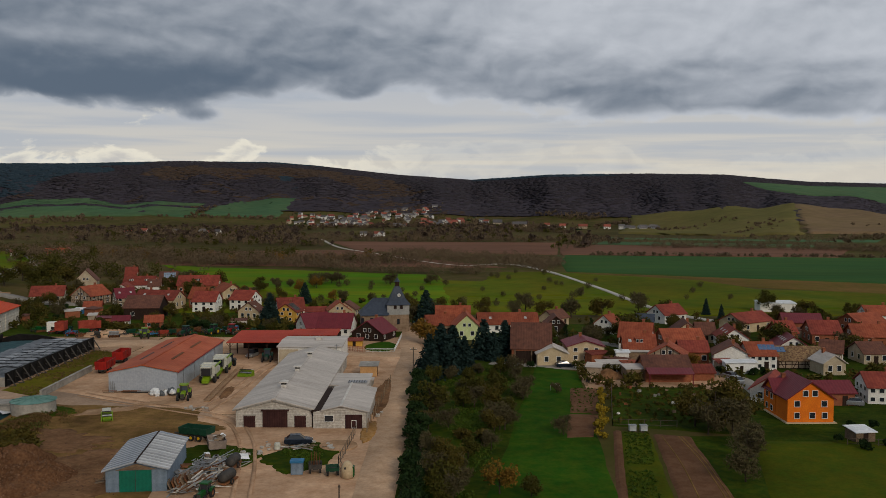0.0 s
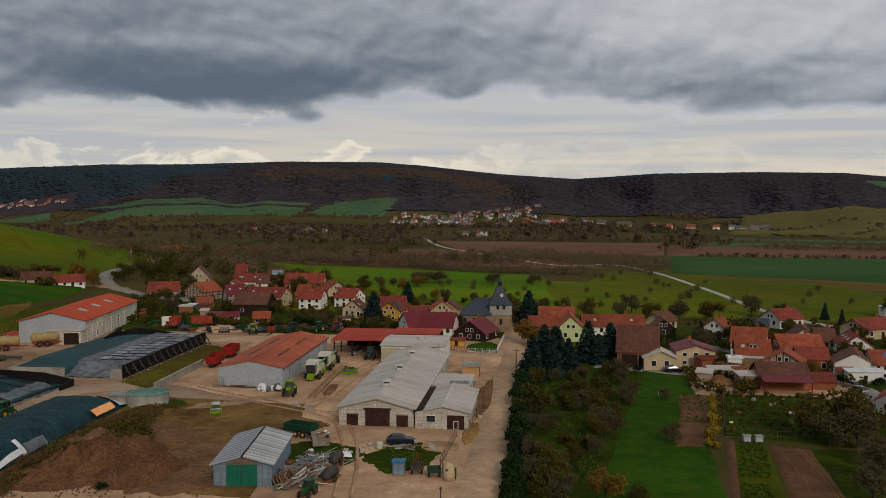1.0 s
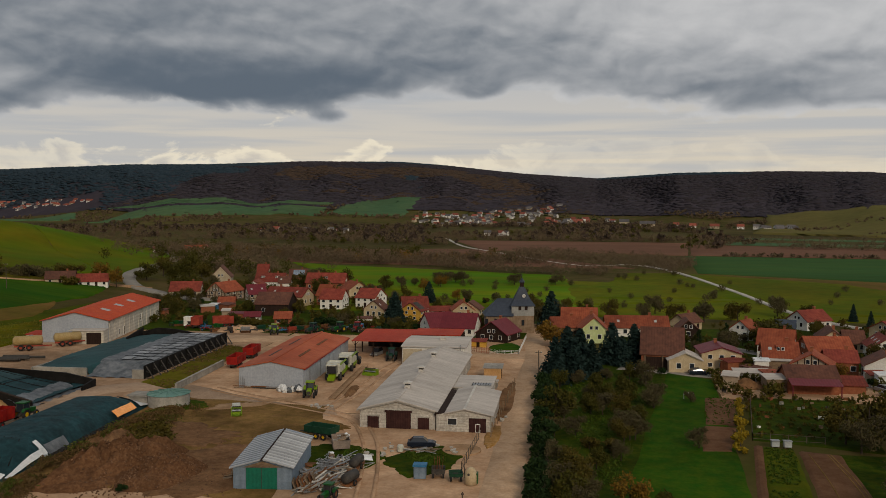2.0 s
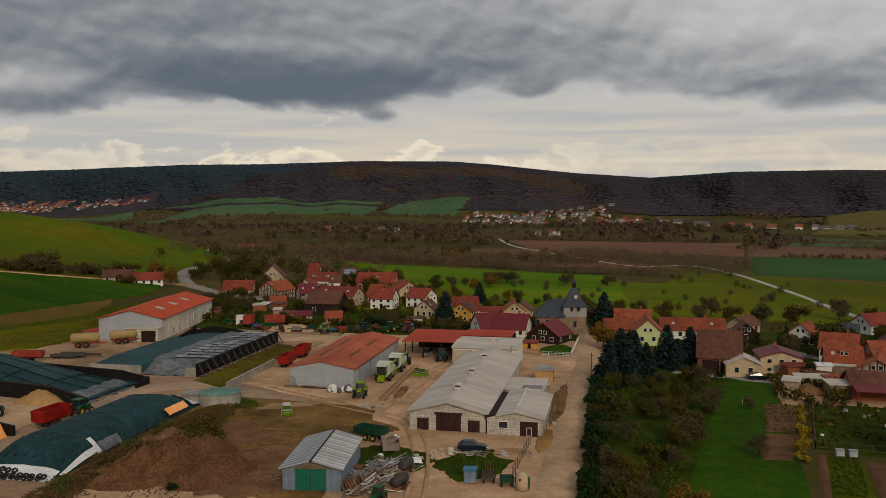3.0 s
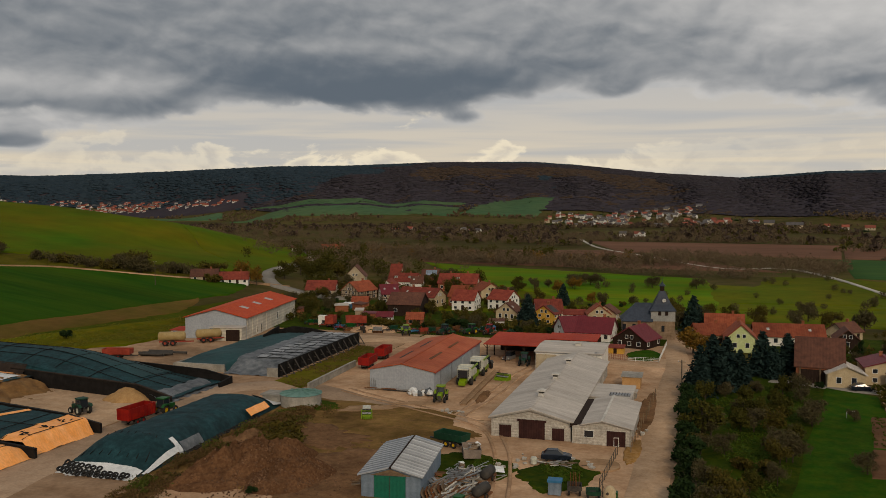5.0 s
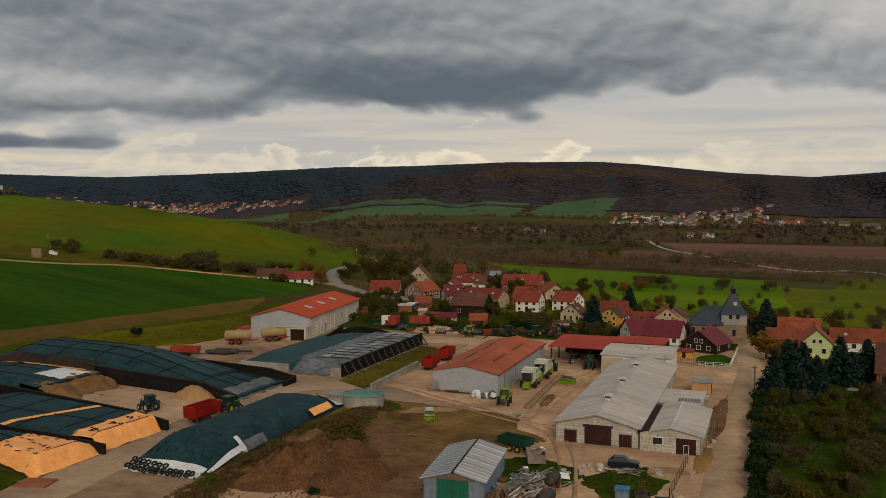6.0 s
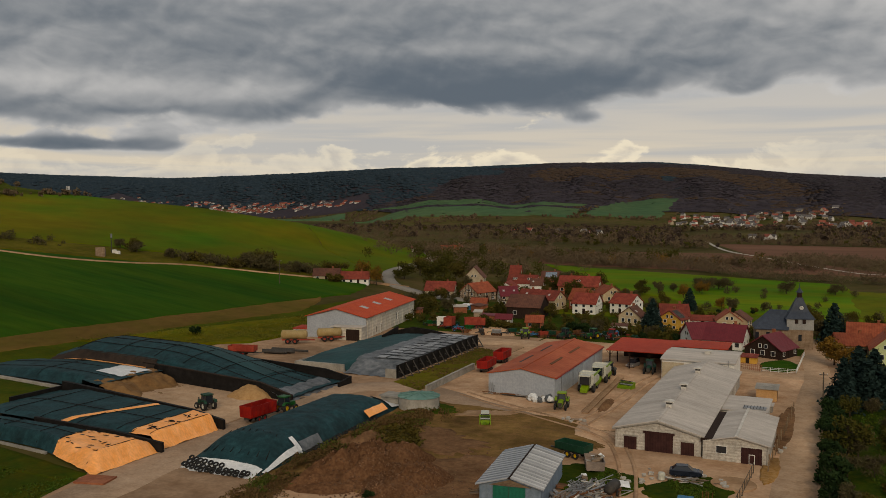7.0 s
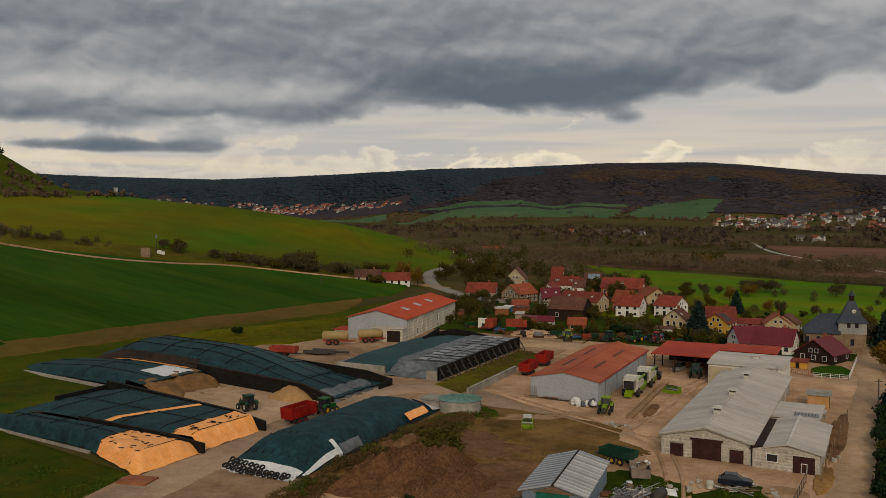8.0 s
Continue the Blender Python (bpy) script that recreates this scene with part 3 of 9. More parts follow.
        return self.add([(x, y, z(x, y)) for y in ys for x in xs], [(j * nx + i, j * nx + i + 1, (j + 1) * nx + i + 1, (j + 1) * nx + i) for j in range(ny - 1) for i in range(nx - 1)])

    def mesh(self, name):
        me = bpy.data.meshes.new(name)
        me.from_pydata([tuple(p) for p in self.v], [], self.f)
        me.update()
        return me


def part(name, shape, material, parent=None, label="", smooth=False):
    """One mesh object under a thing or under a part."""
    me = shape if isinstance(shape, bpy.types.Mesh) else shape.mesh(name)
    if not me.materials:
        me.materials.append(material)
    if smooth:
        me.polygons.foreach_set("use_smooth", [True] * len(me.polygons))
    ob = new(name, me)
    if parent is not None:
        ob.parent = parent
    return tagged(ob, label)


def thing(name, m, label, category, group="", kind=""):
    ob = new(name)
    ob.matrix_world = m
    ob.empty_display_size = 0.5
    return tagged(ob, label, category, group, kind)


def solid(name, shape, material, label, category, m=None, group="", kind="", smooth=False):
    """A thing that is one mesh."""
    ob = part(name, shape, material, None, "", smooth)
    if m is not None:
        ob.matrix_world = m
    return tagged(ob, label, category, group, kind)




def sheet_from(name, verts, faces, material, label, category, kind="structure"):
    me = bpy.data.meshes.new(name)
    me.from_pydata(verts, [], faces)
    me.materials.append(material)
    me.polygons.foreach_set("use_smooth", [True] * len(me.polygons))
    return tagged(new(name, me), label, category, "", kind)


LAYERS = [0]


def layer(lift):
    """A lift of its own for every patch, so that no two lie in one plane."""
    LAYERS[0] += 1
    return lift + 0.0025 * (LAYERS[0] % 17)


# ---- the ground: one sheet to the horizon ----
AZ = np.radians(np.r_[np.arange(-180, -40, 5), np.arange(-40, 72, 0.45), np.arange(72, 180, 5)])
RAD = np.r_[np.geomspace(8, 4900, 250)]
gx, gy = (-np.sin(AZ)[None] * RAD[:, None]), (np.cos(AZ)[None] * RAD[:, None])
gz = height(gx, gy) - np.where(RAD > 4700, 60, 0)[:, None]
na, nr = len(AZ), len(RAD)
ground_verts = [(0.0, 0.0, 0.0)] + list(zip(gx.ravel().tolist(), gy.ravel().tolist(), gz.ravel().tolist()))
ground_faces = [(0, 1 + (i + 1) % na, 1 + i)[::-1] for i in range(na)]
ground_faces += [(1 + j * na + i, 1 + j * na + (i + 1) % na, 1 + (j + 1) * na + (i + 1) % na, 1 + (j + 1) * na + i)[::-1] for j in range(nr - 1) for i in range(na)]
sheet_from("ground", ground_verts, ground_faces, GROUND, "rough brown-green valley ground rising into far hills", "ground")


def field(name, corners, material, label, lift=0.06, n=24, k=24, wobble=0.0, category="field"):
    """A patch of ground between four corners, laid over the ground with slightly uneven edges."""
    lift = layer(lift)
    a, b, c, d = (np.array(p, float) for p in corners)
    eu = 0.25 / max(1.0, float(np.linalg.norm(b - a))) * (1 + 4 * lift)
    ev = 0.25 / max(1.0, float(np.linalg.norm(d - a))) * (1 + 4 * lift)
    u, v = np.meshgrid(np.r_[0, np.linspace(eu, 1 - eu, n - 1), 1], np.r_[0, np.linspace(ev, 1 - ev, k - 1), 1])
    rim = (u <= 0) | (u >= 1) | (v <= 0) | (v >= 1)
    u, v = u[..., None], v[..., None]
    p = (1 - v) * ((1 - u) * a + u * b) + v * ((1 - u) * d + u * c)
    if wobble:
        w = np.array([[[noise.noise((x * 0.06, y * 0.06, 3.0)) + 0.6 * noise.noise((x * 0.31, y * 0.31, 5.0)), noise.noise((x * 0.06, y * 0.06, 9.0)) + 0.6 * noise.noise((x * 0.31, y * 0.31, 1.0))] for x, y in row] for row in p])
        p = p + wobble * w
    z = height(p[..., 0], p[..., 1]) + np.where(rim, -0.03, lift)
    verts = np.concatenate([p, z[..., None]], -1).reshape(-1, 3).tolist()
    faces = [(j * (n + 1) + i, j * (n + 1) + i + 1, (j + 1) * (n + 1) + i + 1, (j + 1) * (n + 1) + i) for j in range(k) for i in range(n)]
    if np.cross(b - a, d - a) < 0:
        faces = [f[::-1] for f in faces]
    return sheet_from(name, verts, faces, material, label, category)


def blob(name, x, y, rx, ry, turn, material, label, lift=0.08, seed=0, rough=0.28, category="ground patch"):
    """A round patch of ground with a ragged rim."""
    lift = layer(lift)
    verts, faces, n, k = [(x, y, float(height(x, y)) + lift)], [], 72, 7
    ct, st = math.cos(radians(turn)), math.sin(radians(turn))
    for j in range(1, k + 1):
        for i in range(n):
            a = 2 * math.pi * i / n
            s = min(j / (k - 1), 1.03) * (1 + rough * (noise.noise((math.cos(a) * 1.4, math.sin(a) * 1.4, seed * 7.3)) + 0.5 * noise.noise((math.cos(a) * 5, math.sin(a) * 5, seed * 3.1)) + 0.25 * noise.noise((math.cos(a) * 13, math.sin(a) * 13, seed * 2.1))))
            px, py = rx * s * math.cos(a), ry * s * math.sin(a)
            qx, qy = x + ct * px - st * py, y + st * px + ct * py
            verts.append((qx, qy, float(height(qx, qy)) + (lift if j < k else -0.03)))
    faces = [(0, 1 + i, 1 + (i + 1) % n) for i in range(n)]
    faces += [(1 + (j - 1) * n + i, 1 + j * n + i, 1 + j * n + (i + 1) % n, 1 + (j - 1) * n + (i + 1) % n) for j in range(1, k) for i in range(n)]
    return sheet_from(name, verts, faces, material, label, category)


def lane(name, points, width, material, label, lift=0.1, category="road"):
    """A road along a smooth line."""
    lift = layer(lift)
    pts = [Vector((*p, 0)) for p in points]
    line = []
    for i in range(len(pts) - 1):
        p0, p1, p2, p3 = pts[max(i - 1, 0)], pts[i], pts[i + 1], pts[min(i + 2, len(pts) - 1)]
        n = max(4, int((p2 - p1).length / 2.5))
        for s in range(n):
            t = s / n
            line.append(0.5 * (2 * p1 + (p2 - p0) * t + (2 * p0 - 5 * p1 + 4 * p2 - p3) * t * t + (3 * p1 - p0 - 3 * p2 + p3) * t ** 3))
    line.append(pts[-1])
    verts, faces = [], []
    for i, p in enumerate(line):
        d = (line[min(i + 1, len(line) - 1)] - line[max(i - 1, 0)]).normalized()
        s = Vector((-d.y, d.x, 0)) * width / 2
        for e in (-1.05, -0.97, 0.97, 1.05):
            q = p + s * e * (1 + 0.10 * noise.noise((p.x * 0.1, p.y * 0.1, round(e))) + 0.06 * noise.noise((p.x * 0.45, p.y * 0.45, round(e))))
            verts.append((q.x, q.y, float(height(q.x, q.y)) + (lift if abs(e) < 1 else -0.03)))
    for i in range(len(line) - 1):
        for e in range(3):
            faces.append((4 * i + e, 4 * i + 4 + e, 4 * i + 5 + e, 4 * i + 1 + e)[::-1])
    return sheet_from(name, verts, faces, material, label, category)


TOWN_LAND = [(-1000, 1690), (-2360, 2150), (-2420, 2330), (-1080, 1850)]
FAR_FIELDS = [[(-900, 1455), (-456, 1455), (-466, 1560), (-845, 1560)], [(-838, 1580), (-468, 1578), (-465, 1608), (-960, 1650)], [(-448, 1491), (-316, 1532), (-330, 1793), (-432, 1740)], [(-1250, 1560), (-1000, 1600), (-1060, 1700), (-1450, 1660)]]
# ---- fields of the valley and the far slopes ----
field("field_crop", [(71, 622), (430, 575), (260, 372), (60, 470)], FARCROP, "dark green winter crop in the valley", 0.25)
field("field_margin", [(60, 470), (260, 372), (215, 330), (72, 425)], FIELD_EDGE, "brownish bare margin of the winter crop", 0.15)
field("field_ploughed", [(-124, 850), (97, 826), (73, 626), (-75, 672)], PLOUGH, "reddish brown ploughed field", 0.3)
field("field_ploughed", [(94, 792), (320, 708), (262, 598), (76, 632)], PLOUGH, "reddish brown ploughed field", 0.3)
field("field_ploughed", [(-225, 660), (-86, 690), (30, 500), (-182, 518)], PLOUGH, "dull brown ploughed field", 0.3)
field("field_meadow", [(-176, 513), (-8, 447), (-1, 284), (-103, 386)], MEADOW, "bright green autumn meadow", 0.24, wobble=2)
field("field_meadow", [(-110, 372), (22, 400), (60, 340), (-60, 300)], ORCHARD, "olive green orchard meadow behind the village", 0.2, wobble=2)
field("field_meadow", [(22, 470), (48, 470), (68, 350), (0, 340)], ORCHARD, "olive green orchard meadow", 0.22, wobble=2)
field("field_meadow", [(50, 470), (118, 420), (150, 305), (68, 300)], ORCHARD, "olive green meadow beside the field road", 0.14, wobble=2)
field("field_meadow", [(-118, 292), (150, 284), (205, 352), (-40, 430)], ORCHARD, "green meadow behind the village", 0.10, wobble=2)
field("field_town", TOWN_LAND, WOODFLOOR, "dull brown ground round the town up the valley", 2.2, 40, 12, 6)
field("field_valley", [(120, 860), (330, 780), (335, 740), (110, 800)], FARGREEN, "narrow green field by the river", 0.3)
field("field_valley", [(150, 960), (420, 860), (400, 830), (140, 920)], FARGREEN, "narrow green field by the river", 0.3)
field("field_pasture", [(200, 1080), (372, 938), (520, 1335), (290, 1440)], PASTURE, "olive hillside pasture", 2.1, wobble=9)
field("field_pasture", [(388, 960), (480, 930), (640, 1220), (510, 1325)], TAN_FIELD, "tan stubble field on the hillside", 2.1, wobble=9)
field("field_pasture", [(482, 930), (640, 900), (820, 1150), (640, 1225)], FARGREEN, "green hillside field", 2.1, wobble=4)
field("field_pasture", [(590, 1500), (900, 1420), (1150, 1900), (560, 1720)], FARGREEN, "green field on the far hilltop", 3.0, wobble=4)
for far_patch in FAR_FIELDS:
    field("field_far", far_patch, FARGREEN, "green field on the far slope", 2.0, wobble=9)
# the slope to the left
field("field_slope", [(-177, 292), (-195, 145), (-340, 215), (-186, 322)], CROP, "dark green crop on the gentle slope", 0.5, 40, 60, 1.6)
field("field_slope", [(-148, 240), (-170, 126), (-192, 134), (-170, 285)], OLIVE, "olive grass edge of the sloping field", 0.32, 20, 30, 1.5)
field("field_slope", [(-195, 147), (-190, 118), (-330, 90), (-380, 190)], CROP, "dark green crop on the gentle slope", 0.46, 30, 30, 1.2)
field("field_hill", [(-200, 350), (-330, 255), (-462, 290), (-455, 600)], HILLFIELD, "bright green hillside field", 0.3, 50, 50, 1.5)
field("field_hill", [(-200, 350), (-455, 600), (-380, 640), (-225, 470)], HILLFIELD, "bright green hillside field", 0.3, 40, 40, 1.5)
field("knoll", [(-463, 288), (-456, 600), (-700, 640), (-720, 330)], OLIVE, "dull olive rough grass on the knoll", 0.35, 30, 30, 2)
field("field_slope", [(-202, 140), (-187, 136), (-169, 248), (-188, 300)], FIELD_EDGE, "brown bare edge of the sloping field", 0.4, 16, 40, 2.2)
field("slope_verge", [(-345, 249), (-318, 228), (-247, 277), (-264, 299)], DRYGRASS, "brownish rough verge along the slope track", 0.5, 16, 30, 1.8)
field("slope_verge", [(-264, 299), (-247, 277), (-190, 319), (-205, 338)], DRYGRASS, "brownish rough verge along the slope track", 0.5, 16, 30, 1.8)
field("grass_clamps", [(-143, 93), (-97.6, 93), (-97.4, 96.6), (-143, 104.5)], CLAMP_GRASS, "dark green grass beside the clamps", 0.16, 20, 8, 0.3)
# ---- yard, roads ----
field("yard", [(-155, 150), (-81, 150), (-81, 238), (-155, 238)], CLAMP_FLOOR, "dull dusty yard floor before the long hall", 0.05, 40, 40)
field("yard", [(-81, 150), (-6, 150), (-6, 238), (-81, 238)], YARD, "pale dusty farmyard of trodden earth", 0.05, 50, 40)
field("yard", [(-72, 60), (-6, 60), (-6, 150), (-72, 150)], YARD, "pale dusty farmyard of trodden earth", 0.05, 40, 40)
field("yard", [(-170, 118), (-72, 92), (-72, 150), (-155, 150)], CLAMP_FLOOR, "dull dusty floor between the silage clamps", 0.05, 40, 40)
field("apron", [(-100, 70), (-60, 70), (-76, 104), (-98, 104)], CLAMP_FLOOR, "worn concrete apron before the clamps", 0.09, 12, 12)
lane("apron_lane", [(-90, 80), (-93, 105), (-98, 122), (-100, 140), (-96, 158), (-84, 165), (-66, 156), (-52, 150), (-44, 152)], 8.5, CLAMP_LANE, "worn concrete lane winding past the clamps", 0.11)
lane("road", [(-10.6, 40), (-10.6, 110), (-11.3, 165), (-11.2, 212), (-13.2, 238), (-12.6, 268)], 5.2, TRACK, "pale worn concrete village road", 0.12)
lane("road_side", [(-11, 213), (-25, 214), (-50, 226), (-66, 228), (-100, 226)], 11, TRACK, "pale dusty side road across the yard", 0.09)
lane("street", [(8, 200), (24, 195), (38, 192), (57, 189), (60, 175), (58.5, 163)], 4.2, ASPHALT, "grey village street", 0.12)
lane("street_back", [(-12.6, 268), (10, 262), (40, 228), (58, 190)], 3.8, ASPHALT, "grey village street", 0.1)
lane("field_road", [(88, 262), (71, 297), (62, 382), (49, 478), (30, 530), (-3, 521), (-60, 640), (-101, 738), (-140, 900)], 2.6, PALE_ROAD, "pale farm track across the meadows", 0.35)
COUNTRY_ROAD = [(-135, 312), (-155, 318), (-169, 325), (-178, 329), (-189, 343), (-200, 364), (-210, 395), (-220, 431), (-229, 466), (-246, 495), (-290, 560), (-340, 640)]
lane("country_road", COUNTRY_ROAD, 5.4, ASPHALT, "grey winding country road", 0.75)
lane("slope_track", [(-172, 330), (-193, 321), (-210, 305), (-229, 292), (-247, 279), (-259, 262), (-275, 247), (-295, 237), (-318, 230), (-345, 222)], 1.3, RUT, "pale earth track between two sloping fields", 0.85)
# ---- grass, rough ground and beds ----
field("grass_clamps", [(-170, 96), (-100, 80), (-97, 95), (-170, 100)], CLAMP_GRASS, "dark green grass beside the clamps", 0.1, wobble=1)
field("grass_clamps", [(-150, 30), (-84, 40), (-97, 95), (-170, 97)], CLAMP_GRASS, "dark green grass beside the clamps", 0.07)
blob("grass_clamps", -151, 119, 13, 5.5, 5, CLAMP_GRASS, "dark green grass between the clamps", 0.14, 3)
field("rough_field", [(-78, 108), (-38, 104), (-46, 154), (-82, 158)], ROUGH, "brown rough grass on a bare field", 0.10, wobble=1.6)
blob("rough_field", -50, 117, 13, 10, 20, SOIL, "bare brown soil", 0.15, 5, 0.5)
blob("rough_field", -62, 133, 9, 5, -20, SOIL, "bare brown soil", 0.15, 15, 0.7)
blob("grass_verge", -35, 124.5, 6.2, 6.4, -12, GRASS, "green grass verge beside the shed", 0.18, 1)
blob("grass_verge", -22.6, 124.4, 4.6, 6.4, -8, GRASS, "green grass island in the yard", 0.18, 2)
blob("litter", -14.2, 139, 1.1, 7.0, 0, RUST_STAIN, "rusty straw litter by the barn", 0.14, 4)
blob("litter", -14.3, 164, 1.6, 15, 1, SOIL, "churned brown soil beside the barn", 0.13, 8, 0.2)
blob("wheel_ruts", -46, 143, 9, 2.6, -22, ROUGH, "dark churned wheel ruts", 0.13, 9)
blob("grass_verge", -73, 151, 5.5, 4, 0, GRASS, "green weeds around the round tank", 0.13, 12)
field("grass_strip", [(-90.3, 168), (-81, 163), (-82.5, 212), (-91.5, 216)], DRYGRASS, "strip of grass along the clamp wall", 0.12, wobble=0.5)
field("bank", [(-184, 168), (-148, 196), (-146, 216), (-164, 246)], BANK, "grassy bank above the yard", 0.5, 20, 20, 1.5)
field("orchard_floor", [(-8, 100), (4, 100), (22, 205), (-8, 205)], GRASS, "shady grass under the orchard", 0.07)
field("lawn", [(18, 196), (27, 190), (19.8, 100), (2, 100)], LAWN, "bright green lawn strip", 0.12, wobble=0.5)
field("garden_bed", [(22.6, 172), (28.5, 172), (25.2, 151.5), (19.7, 151.3)], BED, "brown vegetable bed with rows", 0.2, wobble=0.3)
field("garden_bed", [(19.5, 151), (24.8, 150.5), (22.1, 135.3), (17.1, 135)], BED, "bare brown vegetable bed", 0.2, wobble=0.3)
field("garden_bed", [(25.6, 140), (26.9, 139.7), (21.2, 104), (19.5, 104)], BED, "narrow brown bed", 0.2, wobble=0.2)
field("garden_bed", [(31.5, 137.7), (37.4, 136.2), (35.0, 104), (27.4, 104)], BED, "long bare soil bed", 0.2, wobble=0.3)
field("garden_green", [(26.9, 139.7), (31.1, 137.8), (27.0, 104), (20.6, 104)], OLIVE, "green rows of vegetables", 0.16, wobble=0.3)
field("garden_green", [(31, 174), (50, 174), (44, 138), (26, 143)], GRASS, "green village garden", 0.1, wobble=0.5)
field("lawn_side", [(46, 134), (90, 134), (80, 95), (36, 95)], OLIVE, "olive green mown lawn", 0.1)
field("lawn_side", [(37, 137), (47, 137), (38, 95), (34, 95)], GRASS, "dark green grass strip", 0.09)
field("village_ground", [(12, 205), (140, 205), (150, 270), (0, 265)], GRASS, "green gardens among the houses", 0.06)
field("village_ground", [(62, 160), (120, 160), (140, 205), (62, 205)], GRASS, "green gardens among the houses", 0.06)
field("village_ground", [(-150, 240), (-60, 232), (-50, 300), (-160, 320)], GRASS, "green gardens among the houses", 0.07)
field("village_ground", [(-60, 232), (-20, 216), (-8, 290), (-60, 300)], GRASS, "green gardens among the houses", 0.07)
blob("garden_lawn", -19.5, 222, 4.2, 7.5, 0, LAWN, "bright green garden lawn", 0.16, 21, 0.12)

field("grass_clamps", [(-192, 97), (-141.8, 97), (-141.8, 133), (-192, 139)], CLAMP_GRASS, "green grass beside the clamps", 0.2, wobble=0.6)
# wheel ruts worn into the yard
for off_ in (-1.1, 1.1):
    lane("wheel_rut", [(-72.5 + off_ * 0.3, 165 + off_), (-63.1 + off_ * 0.4, 159.6 + off_), (-50.9 + off_ * 0.5, 153.3 + off_), (-39.2 + off_ * 0.8, 146 + off_ * 0.5), (-33.6 + off_, 135), (-30.0 + off_, 122), (-27 + off_, 106)], 0.55, SOFT_RUT, "dark wheel rut in the yard", 0.165, "wheel rut")
for off_ in (-1.0, 1.0):
    lane("wheel_rut", [(-45 + off_, 152), (-43.5 + off_, 170), (-43 + off_, 192), (-40 + off_, 210)], 0.5, SOFT_RUT, "dark wheel rut in the yard", 0.175, "wheel rut")
# trampled patches of the yard
for k, (x, y, rx, ry) in enumerate(((-46, 168, 1.2, 4), (-36, 150, 1.5, 5), (-55, 158, 5, 1.6), (-62, 152, 6, 2), (-60, 218, 7, 2.5), (-34, 214, 6, 2), (-112, 138, 4, 2.5))):
    blob("damp_patch", x, y, rx, ry, 10 * k, RUT, "darker trampled patch of the yard", 0.155, 30 + k, 0.6)
field("village_ground", [(44, 133), (96, 133), (112, 166), (58, 166)], GRASS, "green gardens round the orange house", 0.08)
field("village_ground", [(26, 172), (58, 172), (60, 205), (28, 200)], YARD, "trodden earth between the barns", 0.09, wobble=1.0)
# ---- buildings ----


def gable_body(w, d, eave, ridge, base=-0.6, off=0.5):
    """Walls with gables at both ends; the ridge runs along x, at the share off of the depth."""
    return Shape().prism_x([(0, base), (d, base), (d, eave), (d * off, ridge), (0, eave)], -w / 2, w / 2)


def roof_slabs(w, d, eave, ridge, over=0.4, thick=0.18, off=0.5):
    def low(edge, sign):
        drop = (ridge - eave) / abs(d * off - edge)
        return edge + sign * over, eave - over * drop

    (ya, za), (yb, zb) = low(0.0, -1), low(d, 1)
    s = Shape().prism_x([(ya, za), (d * off, ridge), (yb, zb), (yb, zb + thick), (d * off + 0.12, ridge + thick), (d * off, ridge + thick + 0.08), (d * off - 0.12, ridge + thick), (ya, za + thick)], -w / 2 - over, w / 2 + over)
    return s


WINDOW = {}


def window(parent, x, y, z, w=0.95, h=1.2, face="front", frame_mat=None):
    """A framed window with its pane and cross bars, set in a wall face."""
    key = (round(w, 2), round(h, 2))
    if key not in WINDOW:
        b, f = 0.07, Shape()
        o, i = [(-w / 2 - b, -b), (w / 2 + b, -b), (w / 2 + b, h + b), (-w / 2 - b, h + b)], [(-w / 2, 0), (w / 2, 0), (w / 2, h), (-w / 2, h)]
        f.add([(x_, y_, z_) for y_ in (-0.10, 0.03) for ring in (o, i) for x_, z_ in ring],
              [q for k in range(4) for n in [(k + 1) % 4] for q in ((k, n, n + 4, k + 4), (k + 4, n + 4, n + 12, k + 12), (n, k, k + 8, n + 8))])
        WINDOW[key] = (f.mesh("window_frame"), Shape().box(-w / 2, w / 2, -0.05, 0.02, 0, h).mesh("pane"))
    turn = {"front": 0, "back": 180, "right": 90, "left": -90}[face]
    fr = part("window", WINDOW[key][0], frame_mat or FRAME_WHITE, parent)
    fr.matrix_basis = pose(x, y, z, 0, 0, turn)
    pn = part("pane", WINDOW[key][1], PANE, fr)
    return fr


def chimney(parent, x, y, z, h=1.3):
    s = Shape().box(x - 0.3, x + 0.3, y - 0.3, y + 0.3, z - 0.8, z + h).box(x - 0.38, x + 0.38, y - 0.38, y + 0.38, z + h, z + h + 0.12)
    part("chimney", s, BRICK, parent, "red brick chimney")


def dormer(parent, x, d, eave, ridge, wall, roof, w=1.6):
    """A shed dormer on the front slope."""
    y = d * 0.20
    z = eave + (ridge - eave) * 0.42
    s = Shape().box(x - w / 2, x + w / 2, y, d * 0.45, z - 0.3, z + 0.95)
    dm = part("dormer", s, wall, parent, "roof dormer")
    part("dormer_roof", Shape().box(x - w / 2 - 0.15, x + w / 2 + 0.15, y - 0.2, d * 0.5, z + 0.95, z + 1.08), roof, dm)
    for k in (-0.45, 0.45):
        window(dm, x + k * w / 1.6, y, z + 0.15, 0.55, 0.65)


def skylights(parent, w, d, eave, ridge, xs, at=0.5, sx=0.7, sy=0.9, material=None):
    for x in xs:
        y = d * 0.5 * at
        z = eave + (ridge - eave) * at + 0.20
        tilt = math.degrees(math.atan2(ridge - eave, d / 2))
        ob = part("skylight", Shape().box(-sx / 2, sx / 2, -sy / 2, sy / 2, -0.02, 0.07), material or SKYLIGHT, parent, "glazed roof window")
        ob.matrix_basis = pose(x, y, z, tilt, 0, 0)


